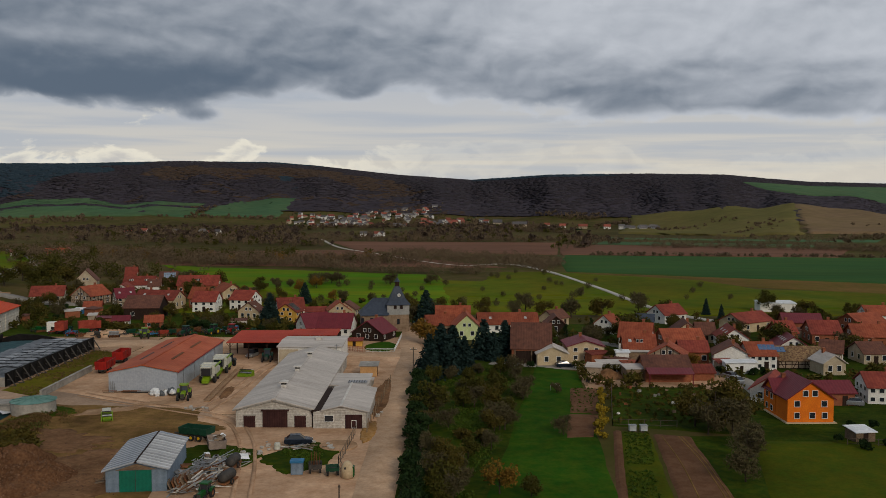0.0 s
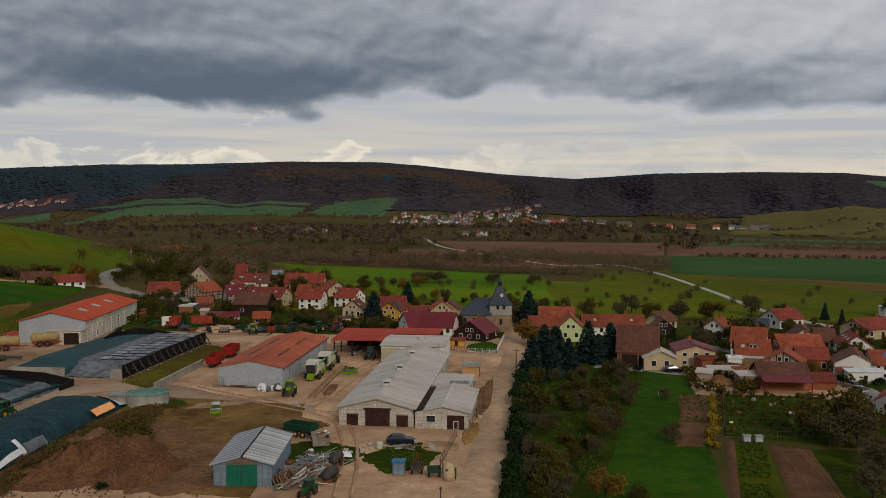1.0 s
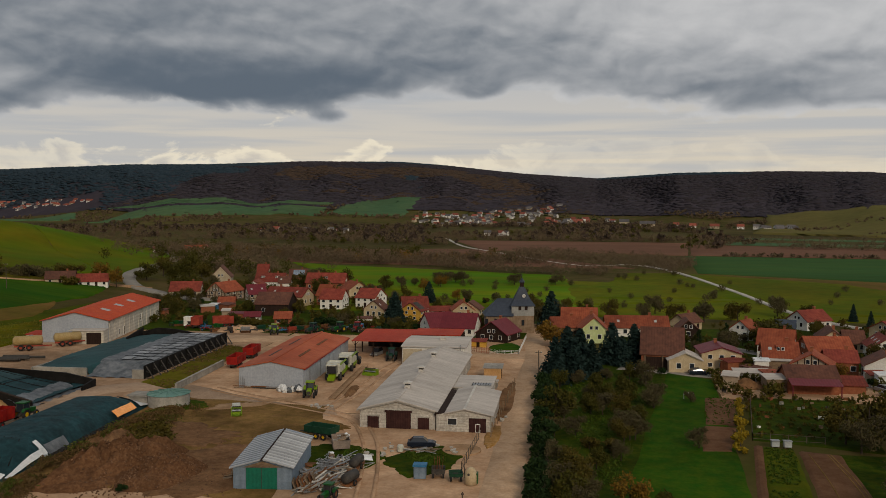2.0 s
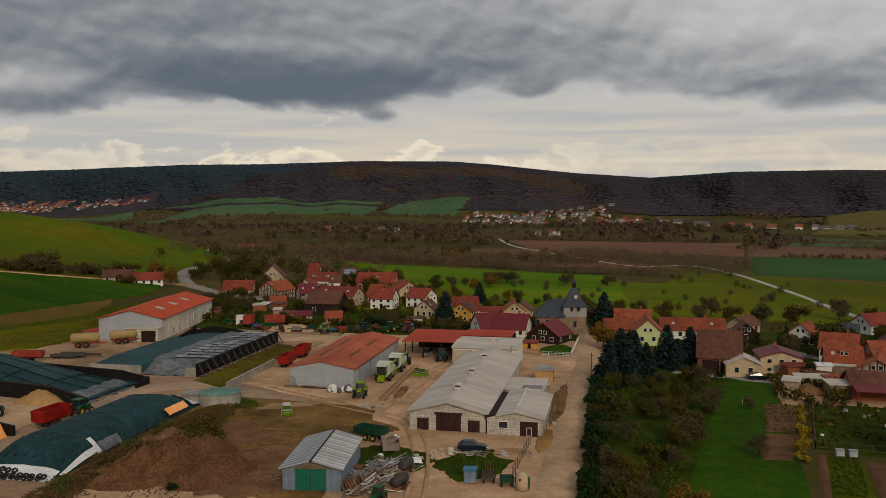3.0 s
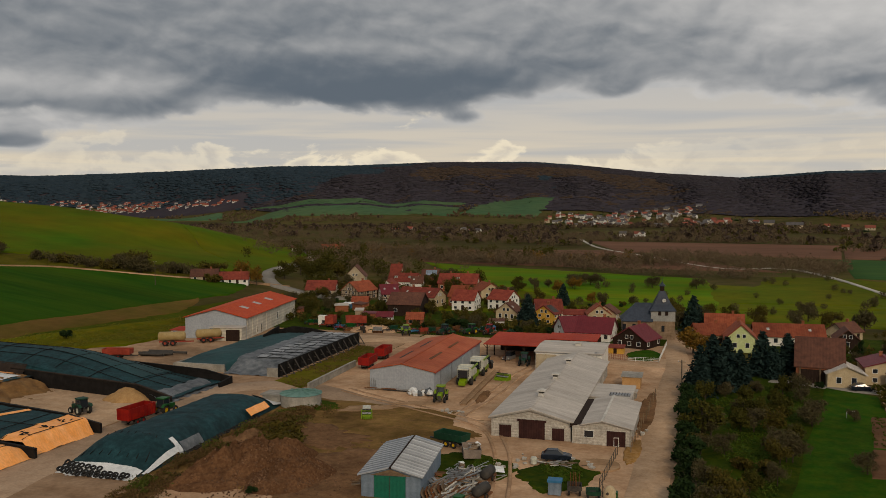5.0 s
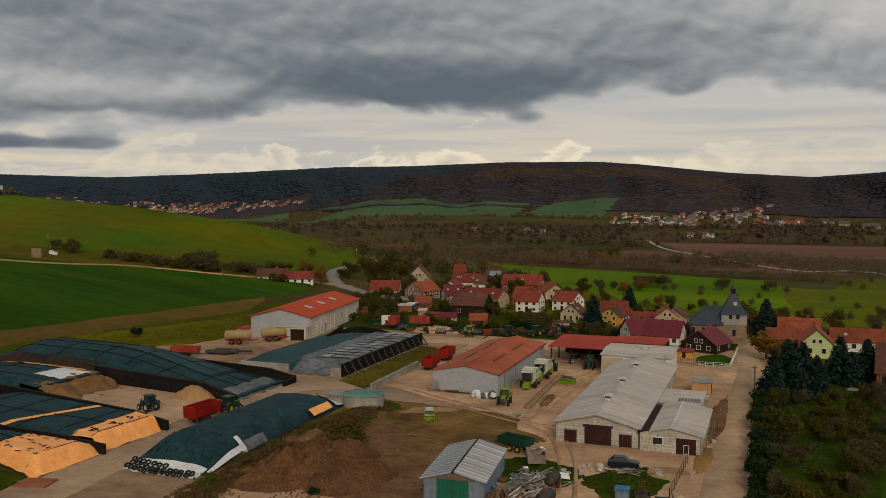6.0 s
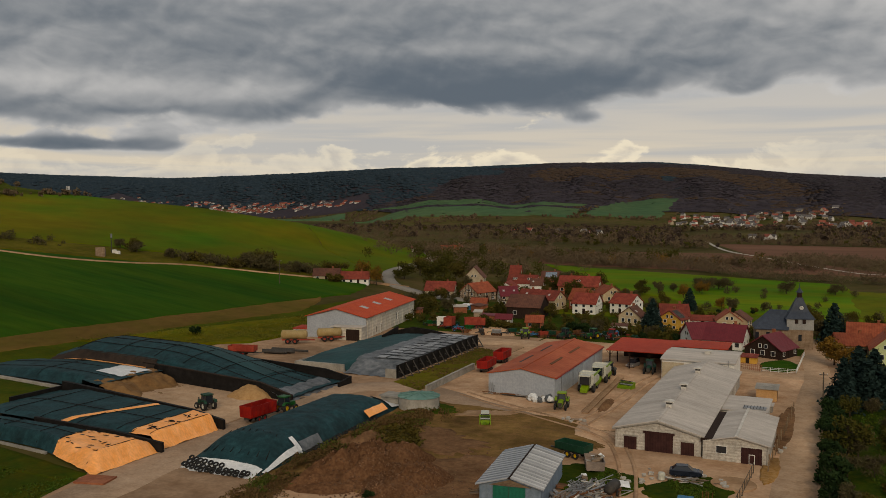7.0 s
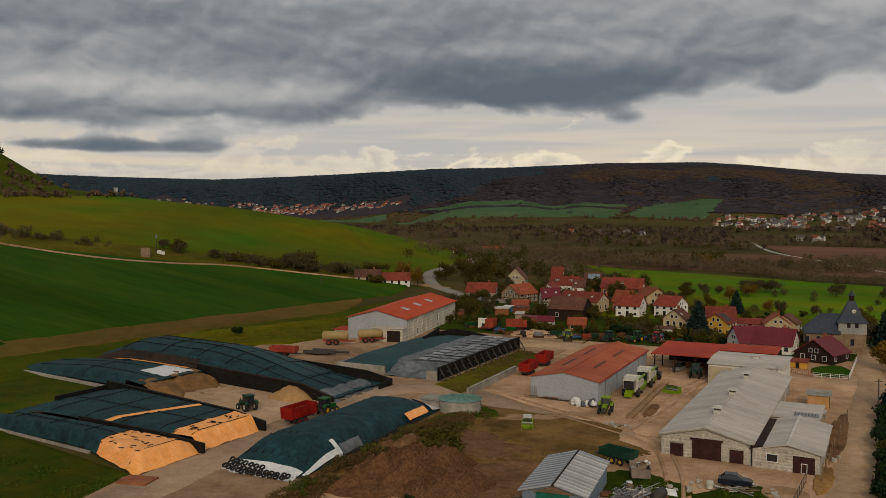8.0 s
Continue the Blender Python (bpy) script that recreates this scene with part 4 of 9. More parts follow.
def timbers(parent, w, d, eave, side, ridge=None):
    """Half-timbering: posts, rails and braces on one face (front or the right or left gable)."""
    s = Shape()
    run = w if side == "front" else d
    n = max(3, int(run / 1.3))
    for i in range(n + 1):
        x = run * i / n
        top = eave if side == "front" or ridge is None else eave + (ridge - eave) * (1 - abs(2 * x / run - 1))
        s.box(x - 0.09, x + 0.09, -0.04, 0.03, 0.1, top - 0.05)
        if i < n and i % 2 == 0:
            q = Matrix.Translation((x + run / n / 2, 0, eave * 0.5)) @ pose(0, 0, 0, 0, 28 if i % 4 else -28, 0)
            s.box(-0.07, 0.07, -0.035, 0.03, -eave * 0.42, eave * 0.42, q)
    for z in (0.15, eave * 0.5, eave - 0.12):
        s.box(0, run, -0.05, 0.03, z - 0.08, z + 0.08)
    ob = part("timber_frame", s, DARK_WOOD, parent, "dark half-timbering")
    ob.matrix_basis = pose(-w / 2, 0, 0) if side == "front" else (pose(w / 2, 0, 0, 0, 0, 90) if side == "right" else pose(-w / 2, d, 0, 0, 0, -90))


def house(x, y, w, d, turn, eave, ridge, wall, roof, label, front=0, right=0, left=0, storeys=1, stacks=1, dormers=0, lights=0,
          timber="", door=True, gable=False, name="house", category="house", off=0.5, group="village houses"):
    """A house whose front (a long side) has its middle at x, y. turn: degrees to the left."""
    if gable:
        # x and y are the middle of the gable end that faces the camera's side
        ca, sa = math.cos(radians(turn)), math.sin(radians(turn))
        x, y = x - (-w / 2 * ca - d / 2 * sa), y - (-w / 2 * sa + d / 2 * ca)
    eave, ridge = 0.95 * eave, 0.91 * ridge
    h = thing(name, pose(x, y, float(height(x, y)), 0, 0, turn), label, category, group)
    part("wall", gable_body(w, d, eave, ridge, off=off), wall, h)
    part("roof", roof_slabs(w, d, eave, ridge, off=off), roof, h)
    rise = eave / storeys
    for s in range(storeys):
        z = s * rise + rise * 0.36
        wh = min(1.15, rise * 0.45)
        for i in range(front):
            fx = -w / 2 + w * (i + 0.5) / front
            if door and s == 0 and i == front // 2:
                part("door", Shape().box(fx - 0.5, fx + 0.5, -0.06, 0.03, 0, 1.95), DARK_WOOD, h, "dark wooden door")
            else:
                window(h, fx, 0, z, min(0.95, w / front * 0.5), wh)
        for k, face, sx in ((right, "right", w / 2), (left, "left", -w / 2)):
            for i in range(k):
                window(h, sx, d * (i + 0.75) / (k + 0.5), z, min(0.9, d / k * 0.4), wh, face)
    for k, face, sx in ((right, "right", w / 2), (left, "left", -w / 2)):
        if k and ridge - eave > 2.2:
            for e in (-0.7, 0.7):
                window(h, sx, d * off + e, eave + 0.25, 0.7, 0.85, face)
    for i in range(stacks):
        chimney(h, w * (0.22 - 0.45 * i), d * off + 0.3, ridge, 0.9)
    for i in range(dormers):
        dormer(h, -w / 2 + w * (i + 0.5) / dormers, d, eave, ridge, wall, roof)
    if lights:
        skylights(h, w, d, eave, ridge, [-w * 0.3 + w * 0.6 * i / max(1, lights - 1) for i in range(lights)])
    for side in timber.split():
        timbers(h, w, d, eave, side, ridge if side != "front" else None)
    return h


# the old cattle barn with its annex
barn = thing("cattle_barn", pose(-36.5, 141.1, 0, 0, 0, 1.1), "long pale limestone cattle barn with grey roof", "barn")
BW, BL, BE, BR = 12.6, 53.5, 3.15, 4.75
part("wall", Shape().prism([(0, -0.5), (BW, -0.5), (BW, BE), (BW / 2, BR), (0, BE)], 0, BL), LIMESTONE, barn)
for name_x, sg in (("left", 0), ("right", 1)):
    x0, x1 = (-0.45, BW / 2) if sg == 0 else (BW + 0.45, BW / 2)
    z0 = BE - 0.45 * (BR - BE) / (BW / 2)
    part("roof", Shape().prism([(x0, z0), (x1, BR), (x1, BR + 0.14), (x0, z0 + 0.14)][::1 if sg == 0 else -1], -0.4, BL + 0.2), SHEET_GREY, barn, "weathered grey roof slope")
part("ridge_cap", Shape().box(BW / 2 - 0.2, BW / 2 + 0.2, -0.4, BL + 0.2, BR + 0.12, BR + 0.2), SHEET_GREY, barn)
for vy in (9.5, 24, 40):
    v = part("roof_vent", Shape().box(BW / 2 - 0.45, BW / 2 + 0.45, vy - 0.6, vy + 0.6, BR, BR + 0.55), VENT, barn, "pale roof ventilator")
    part("vent_louvre", Shape().box(BW / 2 - 0.4, BW / 2 + 0.4, vy - 0.55, vy + 0.55, BR + 0.5, BR + 0.95), DARK_STEEL, v, "dark louvred gap")
    part("vent_cap", Shape().prism([(BW / 2 - 0.75, BR + 0.9), (BW / 2 + 0.75, BR + 0.9), (BW / 2 + 0.7, BR + 1.02), (BW / 2, BR + 1.15), (BW / 2 - 0.7, BR + 1.02)], vy - 0.8, vy + 0.8), VENT, v)
part("verge_board", Shape().prism([(-0.45, BE - 0.12), (BW / 2, BR - 0.02), (BW + 0.45, BE - 0.12), (BW + 0.45, BE - 0.30), (BW / 2, BR - 0.22), (-0.45, BE - 0.30)], -0.42, -0.34), CONCRETE, barn, "pale roof edge board")
part("gate", Shape().box(4.45, 8.55, -0.12, 0.05, 0, 2.75).box(4.2, 8.8, -0.2, -0.08, 2.75, 3.05), GATE, barn, "dark red-brown sliding gate")
part("door", Shape().box(1.3, 3.2, -0.10, 0.05, 0, 1.95), GATE, barn, "dark red-brown door")
part("door", Shape().box(9.7, 11.6, -0.10, 0.05, 0, 1.95), GATE, barn, "dark red-brown door")
for dx0, dx1, dz in ((1.3, 3.2, 1.95), (9.7, 11.6, 1.95)):
    part("lintel", Shape().box(dx0 - 0.15, dx1 + 0.15, -0.08, 0.02, dz, dz + 0.18), CONCRETE, barn)
for k in range(9):
    window(barn, 0, 5 + 5.4 * k, 1.5, 1.2, 0.8, "left")

annex = thing("barn_annex", pose(-23.6, 140.6, 0, 0, 0, 1.1), "low limestone annex with grey gable roof", "barn")
AW, AL, AE, AR, AX = 8.9, 18.0, 2.85, 3.75, 4.6
part("wall", Shape().prism([(0, -0.5), (AW, -0.5), (AW, AE), (AX, AR), (0, AE - 0.1)], 0, AL), LIMESTONE, annex)
# no real gutter: a dark strip that paints the shade between the roofs
part("valley_gutter", Shape().box(-0.3, 1.33, 0.05, AL, AE - 0.3, AE + 0.21), DARK_WOOD, annex, "dark strip in place of the shade between two roofs")
for x0, x1, zz in ((1.35, AX, AE + 0.16), (AW + 0.4, AX, AE - 0.08)):
    part("roof", Shape().prism([(x0, zz), (x1, AR), (x1, AR + 0.13), (x0, zz + 0.13)][::1 if x0 < x1 else -1], -0.4, AL + 0.3), SHEET_GREY, annex, "weathered grey roof slope")
part("ridge_cap", Shape().box(AX - 0.2, AX + 0.2, -0.4, AL + 0.3, AR + 0.1, AR + 0.19), VENT, annex)
part("gate", Shape().box(5.3, 8.1, -0.1, 0.05, 0, 2.35), GATE, annex, "dark red-brown double door")
wd = part("wicket", Shape().box(6.35, 7.15, -0.14, -0.06, 0.1, 1.45), FRAME_WHITE, annex, "pale framed wicket door")
part("wicket_panel", Shape().box(6.43, 7.07, -0.17, -0.10, 0.18, 1.36), GATE, wd)
window(annex, 2.6, 0, 1.2, 1.4, 1.0)
part("downpipe", Shape().tube((8.8, -0.12, 0), (8.8, -0.12, 2.8), 0.06), CONCRETE, annex)

link = thing("milk_house", pose(-24.2, 161, 0, 0, 0, 1.1), "flat-roofed link building beside the barn", "farm building")
part("wall", Shape().box(0, 7.2, 0.6, 11.2, -0.4, 2.7), LIMESTONE, link)
part("roof", Shape().box(-0.6, 7.6, 0.2, 11.6, 2.7, 2.92), SHEET_GREY, link, "flat grey felt roof")
part("skylight", Shape().box(3.6, 7.2, 1.6, 3.6, 2.92, 3.12), STEEL, link, "long roof light with ribs")
for k in range(7):
    part("glazing_bar", Shape().box(3.7 + 0.5 * k, 3.78 + 0.5 * k, 1.55, 3.65, 3.12, 3.18), DARK_STEEL, link)
tanks = thing("tank_rack", pose(-23, 174, 0), "pale sheet rack of lying tanks behind the barn", "tank rack")
part("base", Shape().box(0, 6, 0, 2.4, -0.2, 1.2), CONCRETE, tanks)
part("tray", Shape().box(-0.2, 6.2, -0.2, 2.6, 1.2, 1.4), SHEET_GREY, tanks)
for k in range(2):
    part("lying_tank", Shape().tube((0.3, 0.6 + 1.2 * k, 1.85), (5.7, 0.6 + 1.2 * k, 1.85), 0.45, n=12), STEEL, tanks, smooth=True)
hut = thing("small_hut", pose(-20.6, 183.4, 0, 0, 0, 2), "small tan hut with flat pale roof", "hut")
part("wall", Shape().box(0, 3.6, 0, 5.0, -0.3, 2.3), mat("tan_render", (0.52, 0.33, 0.18), (0.58, 0.39, 0.23), 0.9, blotch=0.15), hut)
part("roof", Shape().box(-0.3, 3.9, -0.3, 5.3, 2.3, 2.45), CONCRETE, hut)
part("door", Shape().box(3.57, 3.64, 0.6, 1.6, 0, 1.95), DARK_WOOD, hut)

store = thing("white_store", pose(-40.6, 195.2, 0, 0, 0, 1.2), "white-walled store with low grey roof", "farm building")
part("wall", Shape().prism_x([(0, -0.4), (13.4, -0.4), (13.4, 4.7), (7, 4.95), (0, 4.45)], 0, 14.4), WHITE, store)
part("front_boarding", Shape().box(0.1, 4.6, -0.08, 0.02, 0.1, 3.9), BEIGE, store, "beige boarded front")
part("roof", Shape().prism_x([(-0.5, 4.42), (7, 4.95), (14, 4.68), (14, 4.84), (7, 5.12), (-0.5, 4.6)], -0.3, 14.8), SHEET_GREY, store, "weathered grey sheet roof")
part("roof_vent", Shape().box(7.8, 9.0, 6.4, 7.6, 5.0, 5.6).box(7.5, 9.3, 6.1, 7.9, 5.62, 5.75), VENT, store)
part("door", Shape().box(14.36, 14.45, 4, 5.1, 0, 2.0), DARK_WOOD, store)
part("mast", Shape().tube((13.4, -0.6, 0), (13.4, -0.6, 5.2), 0.06).tube((12.9, -0.6, 4.9), (13.9, -0.6, 4.9), 0.04), STEEL, store)

shelter = thing("machine_shelter", pose(-54.2, 204.0, 0, 0, 0, 1.5), "open machine shelter with red sheet roof", "shelter")
part("roof", Shape().prism_x([(-0.6, 4.0), (16, 4.5), (16, 4.66), (-0.6, 4.16)], -0.5, 13.6), RED_ROOF, shelter, "flat-pitched red roof")
part("rear_roof", Shape().prism_x([(6.2, 4.72), (16, 4.85), (16, 5.0), (6.2, 4.88)], 13.0, 25), RED_ROOF, shelter, "flat-pitched red roof")
part("back_wall", Shape().box(0, 25, 15.6, 15.9, -0.3, 4.4), DARK_WOOD, shelter)
part("side_wall", Shape().box(13.2, 13.5, 0.3, 15.6, -0.3, 3.9), DARK_WOOD, shelter)
for px in (0.2, 4.6, 9.0):
    post = part("post", Shape().box(px - 0.12, px + 0.12, 0.1, 0.34, -0.2, 4.0), DARK_WOOD, shelter)
    part("brace", Shape().tube((px, 0.22, 2.9), (px + 0.9, 0.22, 3.95), 0.06, n=6).tube((px, 0.22, 2.9), (px - 0.9, 0.22, 3.95), 0.06, n=6), DARK_WOOD, post)
part("side_post", Shape().box(0.1, 0.34, 7.6, 7.84, -0.2, 4.2), DARK_WOOD, shelter)

# the machine hall with the orange-red roof
hall = thing("machine_hall", pose(-68.3, 167.4, 0, 0, 0, 2.3), "pale grey clad machine hall with orange-red roof", "hall")
HW, HL, HE, HR = 13.3, 39.5, 4.0, 5.3
part("front_wall", Shape().prism([(0, -0.4), (HW, -0.4), (HW, HE), (HW / 2, HR), (0, HE)], 0, 0.2), HALL_WALL, hall)
part("back_wall", Shape().prism([(0, -0.4), (HW, -0.4), (HW, HE), (HW / 2, HR), (0, HE)], HL - 0.2, HL), HALL_WALL, hall)
for x0 in (0, HW - 0.2):
    part("side_wall", Shape().box(x0, x0 + 0.2, 0.2, HL - 0.2, -0.4, HE), HALL_SIDE, hall)
for x0, x1 in ((-0.3, HW / 2), (HW + 0.3, HW / 2)):
    zz = HE - 0.3 * (HR - HE) / (HW / 2)
    slope = part("roof", Shape().prism([(x0, zz + 0.02), (x1, HR + 0.02), (x1, HR + 0.2), (x0, zz + 0.2)][::1 if x0 < x1 else -1], -0.3, HL + 0.3), HALL_ROOF, hall, "orange-red sheet roof slope with rooflight strips")
    for sy in (9, 23.5):
        xa = x0 + (x1 - x0) * 0.35
        sgn = 1 if x1 > x0 else -1
        za = HE + (HR - HE) * 0.5
        tl = math.degrees(math.atan2(HR - HE, HW / 2)) * (-sgn)
        strip = part("rooflight", Shape().box(-0.28, 0.28, 0, 8.5, 0, 0.05), RUSTY if sgn < 0 else DARK_STEEL, slope, "grey rooflight strip")
        strip.matrix_basis = pose(HW / 2 - sgn * HW * 0.24, sy, HE + (HR - HE) * 0.52 + 0.22, 0, tl, 0)
part("ridge_cap", Shape().box(HW / 2 - 0.25, HW / 2 + 0.25, -0.3, HL + 0.3, HR + 0.18, HR + 0.27), HALL_ROOF, hall)
part("gutter", Shape().tube((HW + 0.36, -0.3, HE - 0.05), (HW + 0.36, HL + 0.3, HE - 0.05), 0.09, n=6), RED_PAINT, hall, "red eaves trim")
part("sliding_door", Shape().box(HW - 0.02, HW + 0.12, 22, 26, 0, 3.4), HALL_SIDE, hall, "pale sliding door")
part("side_door", Shape().box(HW - 0.02, HW + 0.1, 17.5, 18.6, 0, 2.1), STEEL, hall)
for ky in (4.5, 13, 31):
    part("downpipe", Shape().tube((HW + 0.1, ky, 0), (HW + 0.1, ky, HE), 0.07, n=6), STEEL, hall)
part("plinth", Shape().box(-0.05, HW + 0.05, -0.06, 0.02, -0.3, 0.35), CONCRETE, hall)

# the long hall on the rise
lh = thing("grain_hall", pose(-124.5, 215.3, 0, 0, 0, 11.5), "long whitewashed block hall with vermilion roof", "hall")
LW, LL, LE, LR = 17.2, 47.5, 5.9, 8.1
part("wall", Shape().prism([(-LW, -0.6), (0, -0.6), (0, LE), (-LW / 2, LR), (-LW, LE)], 0.3, LL), BLOCKWALL, lh)
part("front_cladding", Shape().prism([(-LW, -0.4), (0, -0.4), (0, LE), (-LW / 2, LR), (-LW, LE)], 0.0, 0.3), HALL_WALL, lh, "pale grey clad gable")
for x0, x1 in ((-LW - 0.5, -LW / 2), (0.5, -LW / 2)):
    zz = LE - 0.5 * (LR - LE) / (LW / 2)
    part("roof", Shape().prism([(x0, zz), (x1, LR), (x1, LR + 0.18), (x0, zz + 0.18)][::1 if x0 < x1 else -1], -0.6, LL + 0.5), LONG_ROOF, lh, "vermilion sheet roof slope")
for sy in (12, 23, 34):
    r = part("rooflight", Shape().box(-1.2, 1.2, -1.1, 1.1, 0, 0.06), SKYLIGHT, lh, "pale square rooflight")
    r.matrix_basis = pose(-LW * 0.27, sy, LE + (LR - LE) * 0.54 + 0.2, 0, math.degrees(math.atan2(LR - LE, LW / 2)), 0)
porch = part("porch", Shape().box(-8.6, 0.0, -3.6, 0, -0.5, 3.6), BLOCKWALL, lh, "whitewashed block porch")
part("porch_roof", Shape().box(-8.9, 0.3, -3.9, 0.1, 3.6, 3.8), SHEET_GREY, porch)
# the doorway is not cut: a dark panel paints the shade inside
part("opening", Shape().box(-4.4, -0.6, -3.68, -3.55, 0, 3.1), DARK_WOOD, porch, "dark panel for the shade in the doorway")
part("annex_roof", Shape().box(-LW - 5, -LW, 1, 8, 2.0, 2.2), RED_ROOF, lh, "low red lean-to roof")
part("annex_wall", Shape().box(-LW - 4.7, -LW, 1.3, 7.7, -0.8, 2.0), BLOCKWALL, lh)
for sy, ww, hh, zz in ((13, 1.2, 2.4, 0.2), (28, 0.9, 2.0, 2.0), (29.5, 0.9, 2.0, 2.0), (9, 1.0, 1.6, 0.8)):
    window(lh, 0, sy, zz, ww, hh, "right", FRAME_WHITE)
for k in range(12):
    part("pilaster", Shape().box(-0.02, 0.12, 1 + k * 4.1, 1.35 + k * 4.1, -0.4, LE), BLOCKWALL, lh)

# the small sheet-metal shed with the green doors
shed = thing("sheet_shed", pose(-44.8, 108.2, 0, 0, 0, 8), "pale blue sheet shed with corrugated roof", "shed")
SW, SL, SE, SR = 7.6, 14.6, 3.0, 4.0
part("wall", Shape().prism([(0, -0.4), (SW, -0.4), (SW, SE), (SW * 0.5, SR), (0, SE)], 0, SL), SHED_WALL, shed)
for x0, x1 in ((-0.4, SW / 2 - 0.15), (SW + 0.4, SW / 2 + 0.15)):
    zz = SE - 0.4 * (SR - SE) / (SW / 2)
    part("roof", Shape().prism([(x0, zz), (x1, SR), (x1, SR + 0.12), (x0, zz + 0.12)][::1 if x0 < x1 else -1], -0.5, SL + 0.3), SHEET_SHED, shed, "corrugated grey roof slope with bands")
    for k in range(13):
        # blue-grey sheets on the left slope, paler ones on the right
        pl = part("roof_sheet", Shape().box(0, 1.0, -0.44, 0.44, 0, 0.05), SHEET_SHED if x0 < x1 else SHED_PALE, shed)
        sgn = 1 if x0 < x1 else -1
        ln = math.hypot(x1 - x0, SR - zz)
        pl.matrix_basis = pose(x0, -0.1 + k * 1.12, zz + 0.14, 0, -sgn * math.degrees(math.atan2(SR - zz, abs(x1 - x0))), 0 if sgn > 0 else 180) @ Matrix.Diagonal((ln, 1, 1, 1)) if sgn > 0 else pose(x0, -0.1 + k * 1.12, zz + 0.14, 0, 0, 180) @ pose(0, 0, 0, 0, -math.degrees(math.atan2(SR - zz, abs(x1 - x0))), 0) @ Matrix.Diagonal((ln, 1, 1, 1))
# dark strip filling the ridge gap, in the tone of the shade inside
part("ridge_gap", Shape().box(SW / 2 - 0.2, SW / 2 + 0.2, -0.5, SL + 0.3, SR - 0.02, SR + 0.08), DARK_WOOD, shed, "dark strip for the shade in the ridge gap")
gd = part("green_door", Shape().box(1.7, 5.7, -0.12, 0.02, -0.2, 2.9), GREEN_DOOR, shed, "large green painted double door")
part("door_gap", Shape().box(3.67, 3.73, -0.14, -0.10, -0.1, 2.85), DARK_STEEL, gd)
part("gable_panel", Shape().prism([(1.2, 2.95), (6.4, 2.95), (SW / 2, 3.75)], -0.08, 0.02), OLD_WOOD, shed, "weathered board gable")

# round tank
tk = thing("round_tank", pose(-75, 150.8, 0), "round concrete tank with green sheet lid", "tank")
part("wall", Shape().tube((0, 0, -0.5), (0, 0, 2.3), 3.7, n=28), CONCRETE, tk, "round concrete wall", smooth=False)
part("lid", Shape().tube((0, 0, 2.3), (0, 0, 2.75), 3.9, 0.3, n=20), TANK_GREEN, tk, "faded green sheet lid")
for k in range(10):
    a = 2 * math.pi * k / 10
    part("lid_rib", Shape().tube((3.9 * math.cos(a), 3.9 * math.sin(a), 2.36), (0.3 * math.cos(a), 0.3 * math.sin(a), 2.8), 0.06, n=4), TANK_GREEN, tk)
part("side_platform", Shape().box(-7.5, -3.2, -1.6, 2.2, 1.7, 1.95).box(-7.2, -3.6, -1.3, 1.9, -0.2, 1.7), CONCRETE, tk, "concrete side platform")

# the church
ch = thing("church", pose(-16.8, 249, 0, 0, 0, 10), "small village church of rubble stone with slate roofs", "church")
part("tower", Shape().box(-3.1, 3.1, 0, 6.2, -0.8, 5.0), RUBBLE, ch, "rubble stone tower base")
part("belfry", Shape().box(-3.2, 3.2, -0.1, 6.3, 5.0, 7.9), mat("pale_grey_belfry", (0.30, 0.30, 0.29), (0.38, 0.38, 0.36), 1.0, blotch=0.2), ch, "pale grey belfry")
sp = Shape()
sp.add([(-3.6, -0.5, 7.8), (3.6, -0.5, 7.8), (3.6, 6.7, 7.8), (-3.6, 6.7, 7.8), (-2.2, 1.0, 9.6), (2.2, 1.0, 9.6), (2.2, 5.2, 9.6), (-2.2, 5.2, 9.6), (-0.7, 2.4, 13.0), (0.7, 2.4, 13.0), (0.7, 3.8, 13.0), (-0.7, 3.8, 13.0)],
       [(0, 1, 5, 4), (1, 2, 6, 5), (2, 3, 7, 6), (3, 0, 4, 7), (4, 5, 9, 8), (5, 6, 10, 9), (6, 7, 11, 10), (7, 4, 8, 11), (8, 9, 10, 11), (3, 2, 1, 0)])
spire = part("spire_roof", sp, SLATE, ch, "blue-grey slate spire")
lan = part("lantern", Shape().box(-0.55, 0.55, 2.55, 3.65, 13.0, 14.3), DARK_WOOD, spire)
part("lantern_cap", Shape().tube((0, 3.1, 14.3), (0, 3.1, 14.9), 0.95, 0.5, n=8).tube((0, 3.1, 14.9), (0, 3.1, 15.6), 0.5, 0.06, n=8).tube((0, 3.1, 15.6), (0, 3.1, 16.6), 0.06, n=5), SLATE, spire)
clock = part("clock_face", Shape().tube((0.3, 0.75, 10.6), (0.3, 0.62, 10.55), 0.52, n=16), FRAME_WHITE, ch, "round white clock face")
part("clock_pointer", Shape().box(0.27, 0.33, 0.55, 0.6, 10.6, 11.1).box(0.3, 0.65, 0.55, 0.6, 10.52, 10.58), DARK_STEEL, clock)
for bx in (-0.9, 0.9):
    part("sound_opening", Shape().box(bx - 0.4, bx + 0.4, -0.16, 0, 6.6, 7.7), DARK_WOOD, ch)
part("window", Shape().box(-0.4, 0.4, -0.06, 0.05, 2.2, 3.8), PANE, ch)
part("nave", Shape().box(-3.3, 4.3, 0, 8.2, -0.6, 5.1), RUBBLE, ch, "rubble stone nave").matrix_basis = pose(-7.3, -0.2, 0)
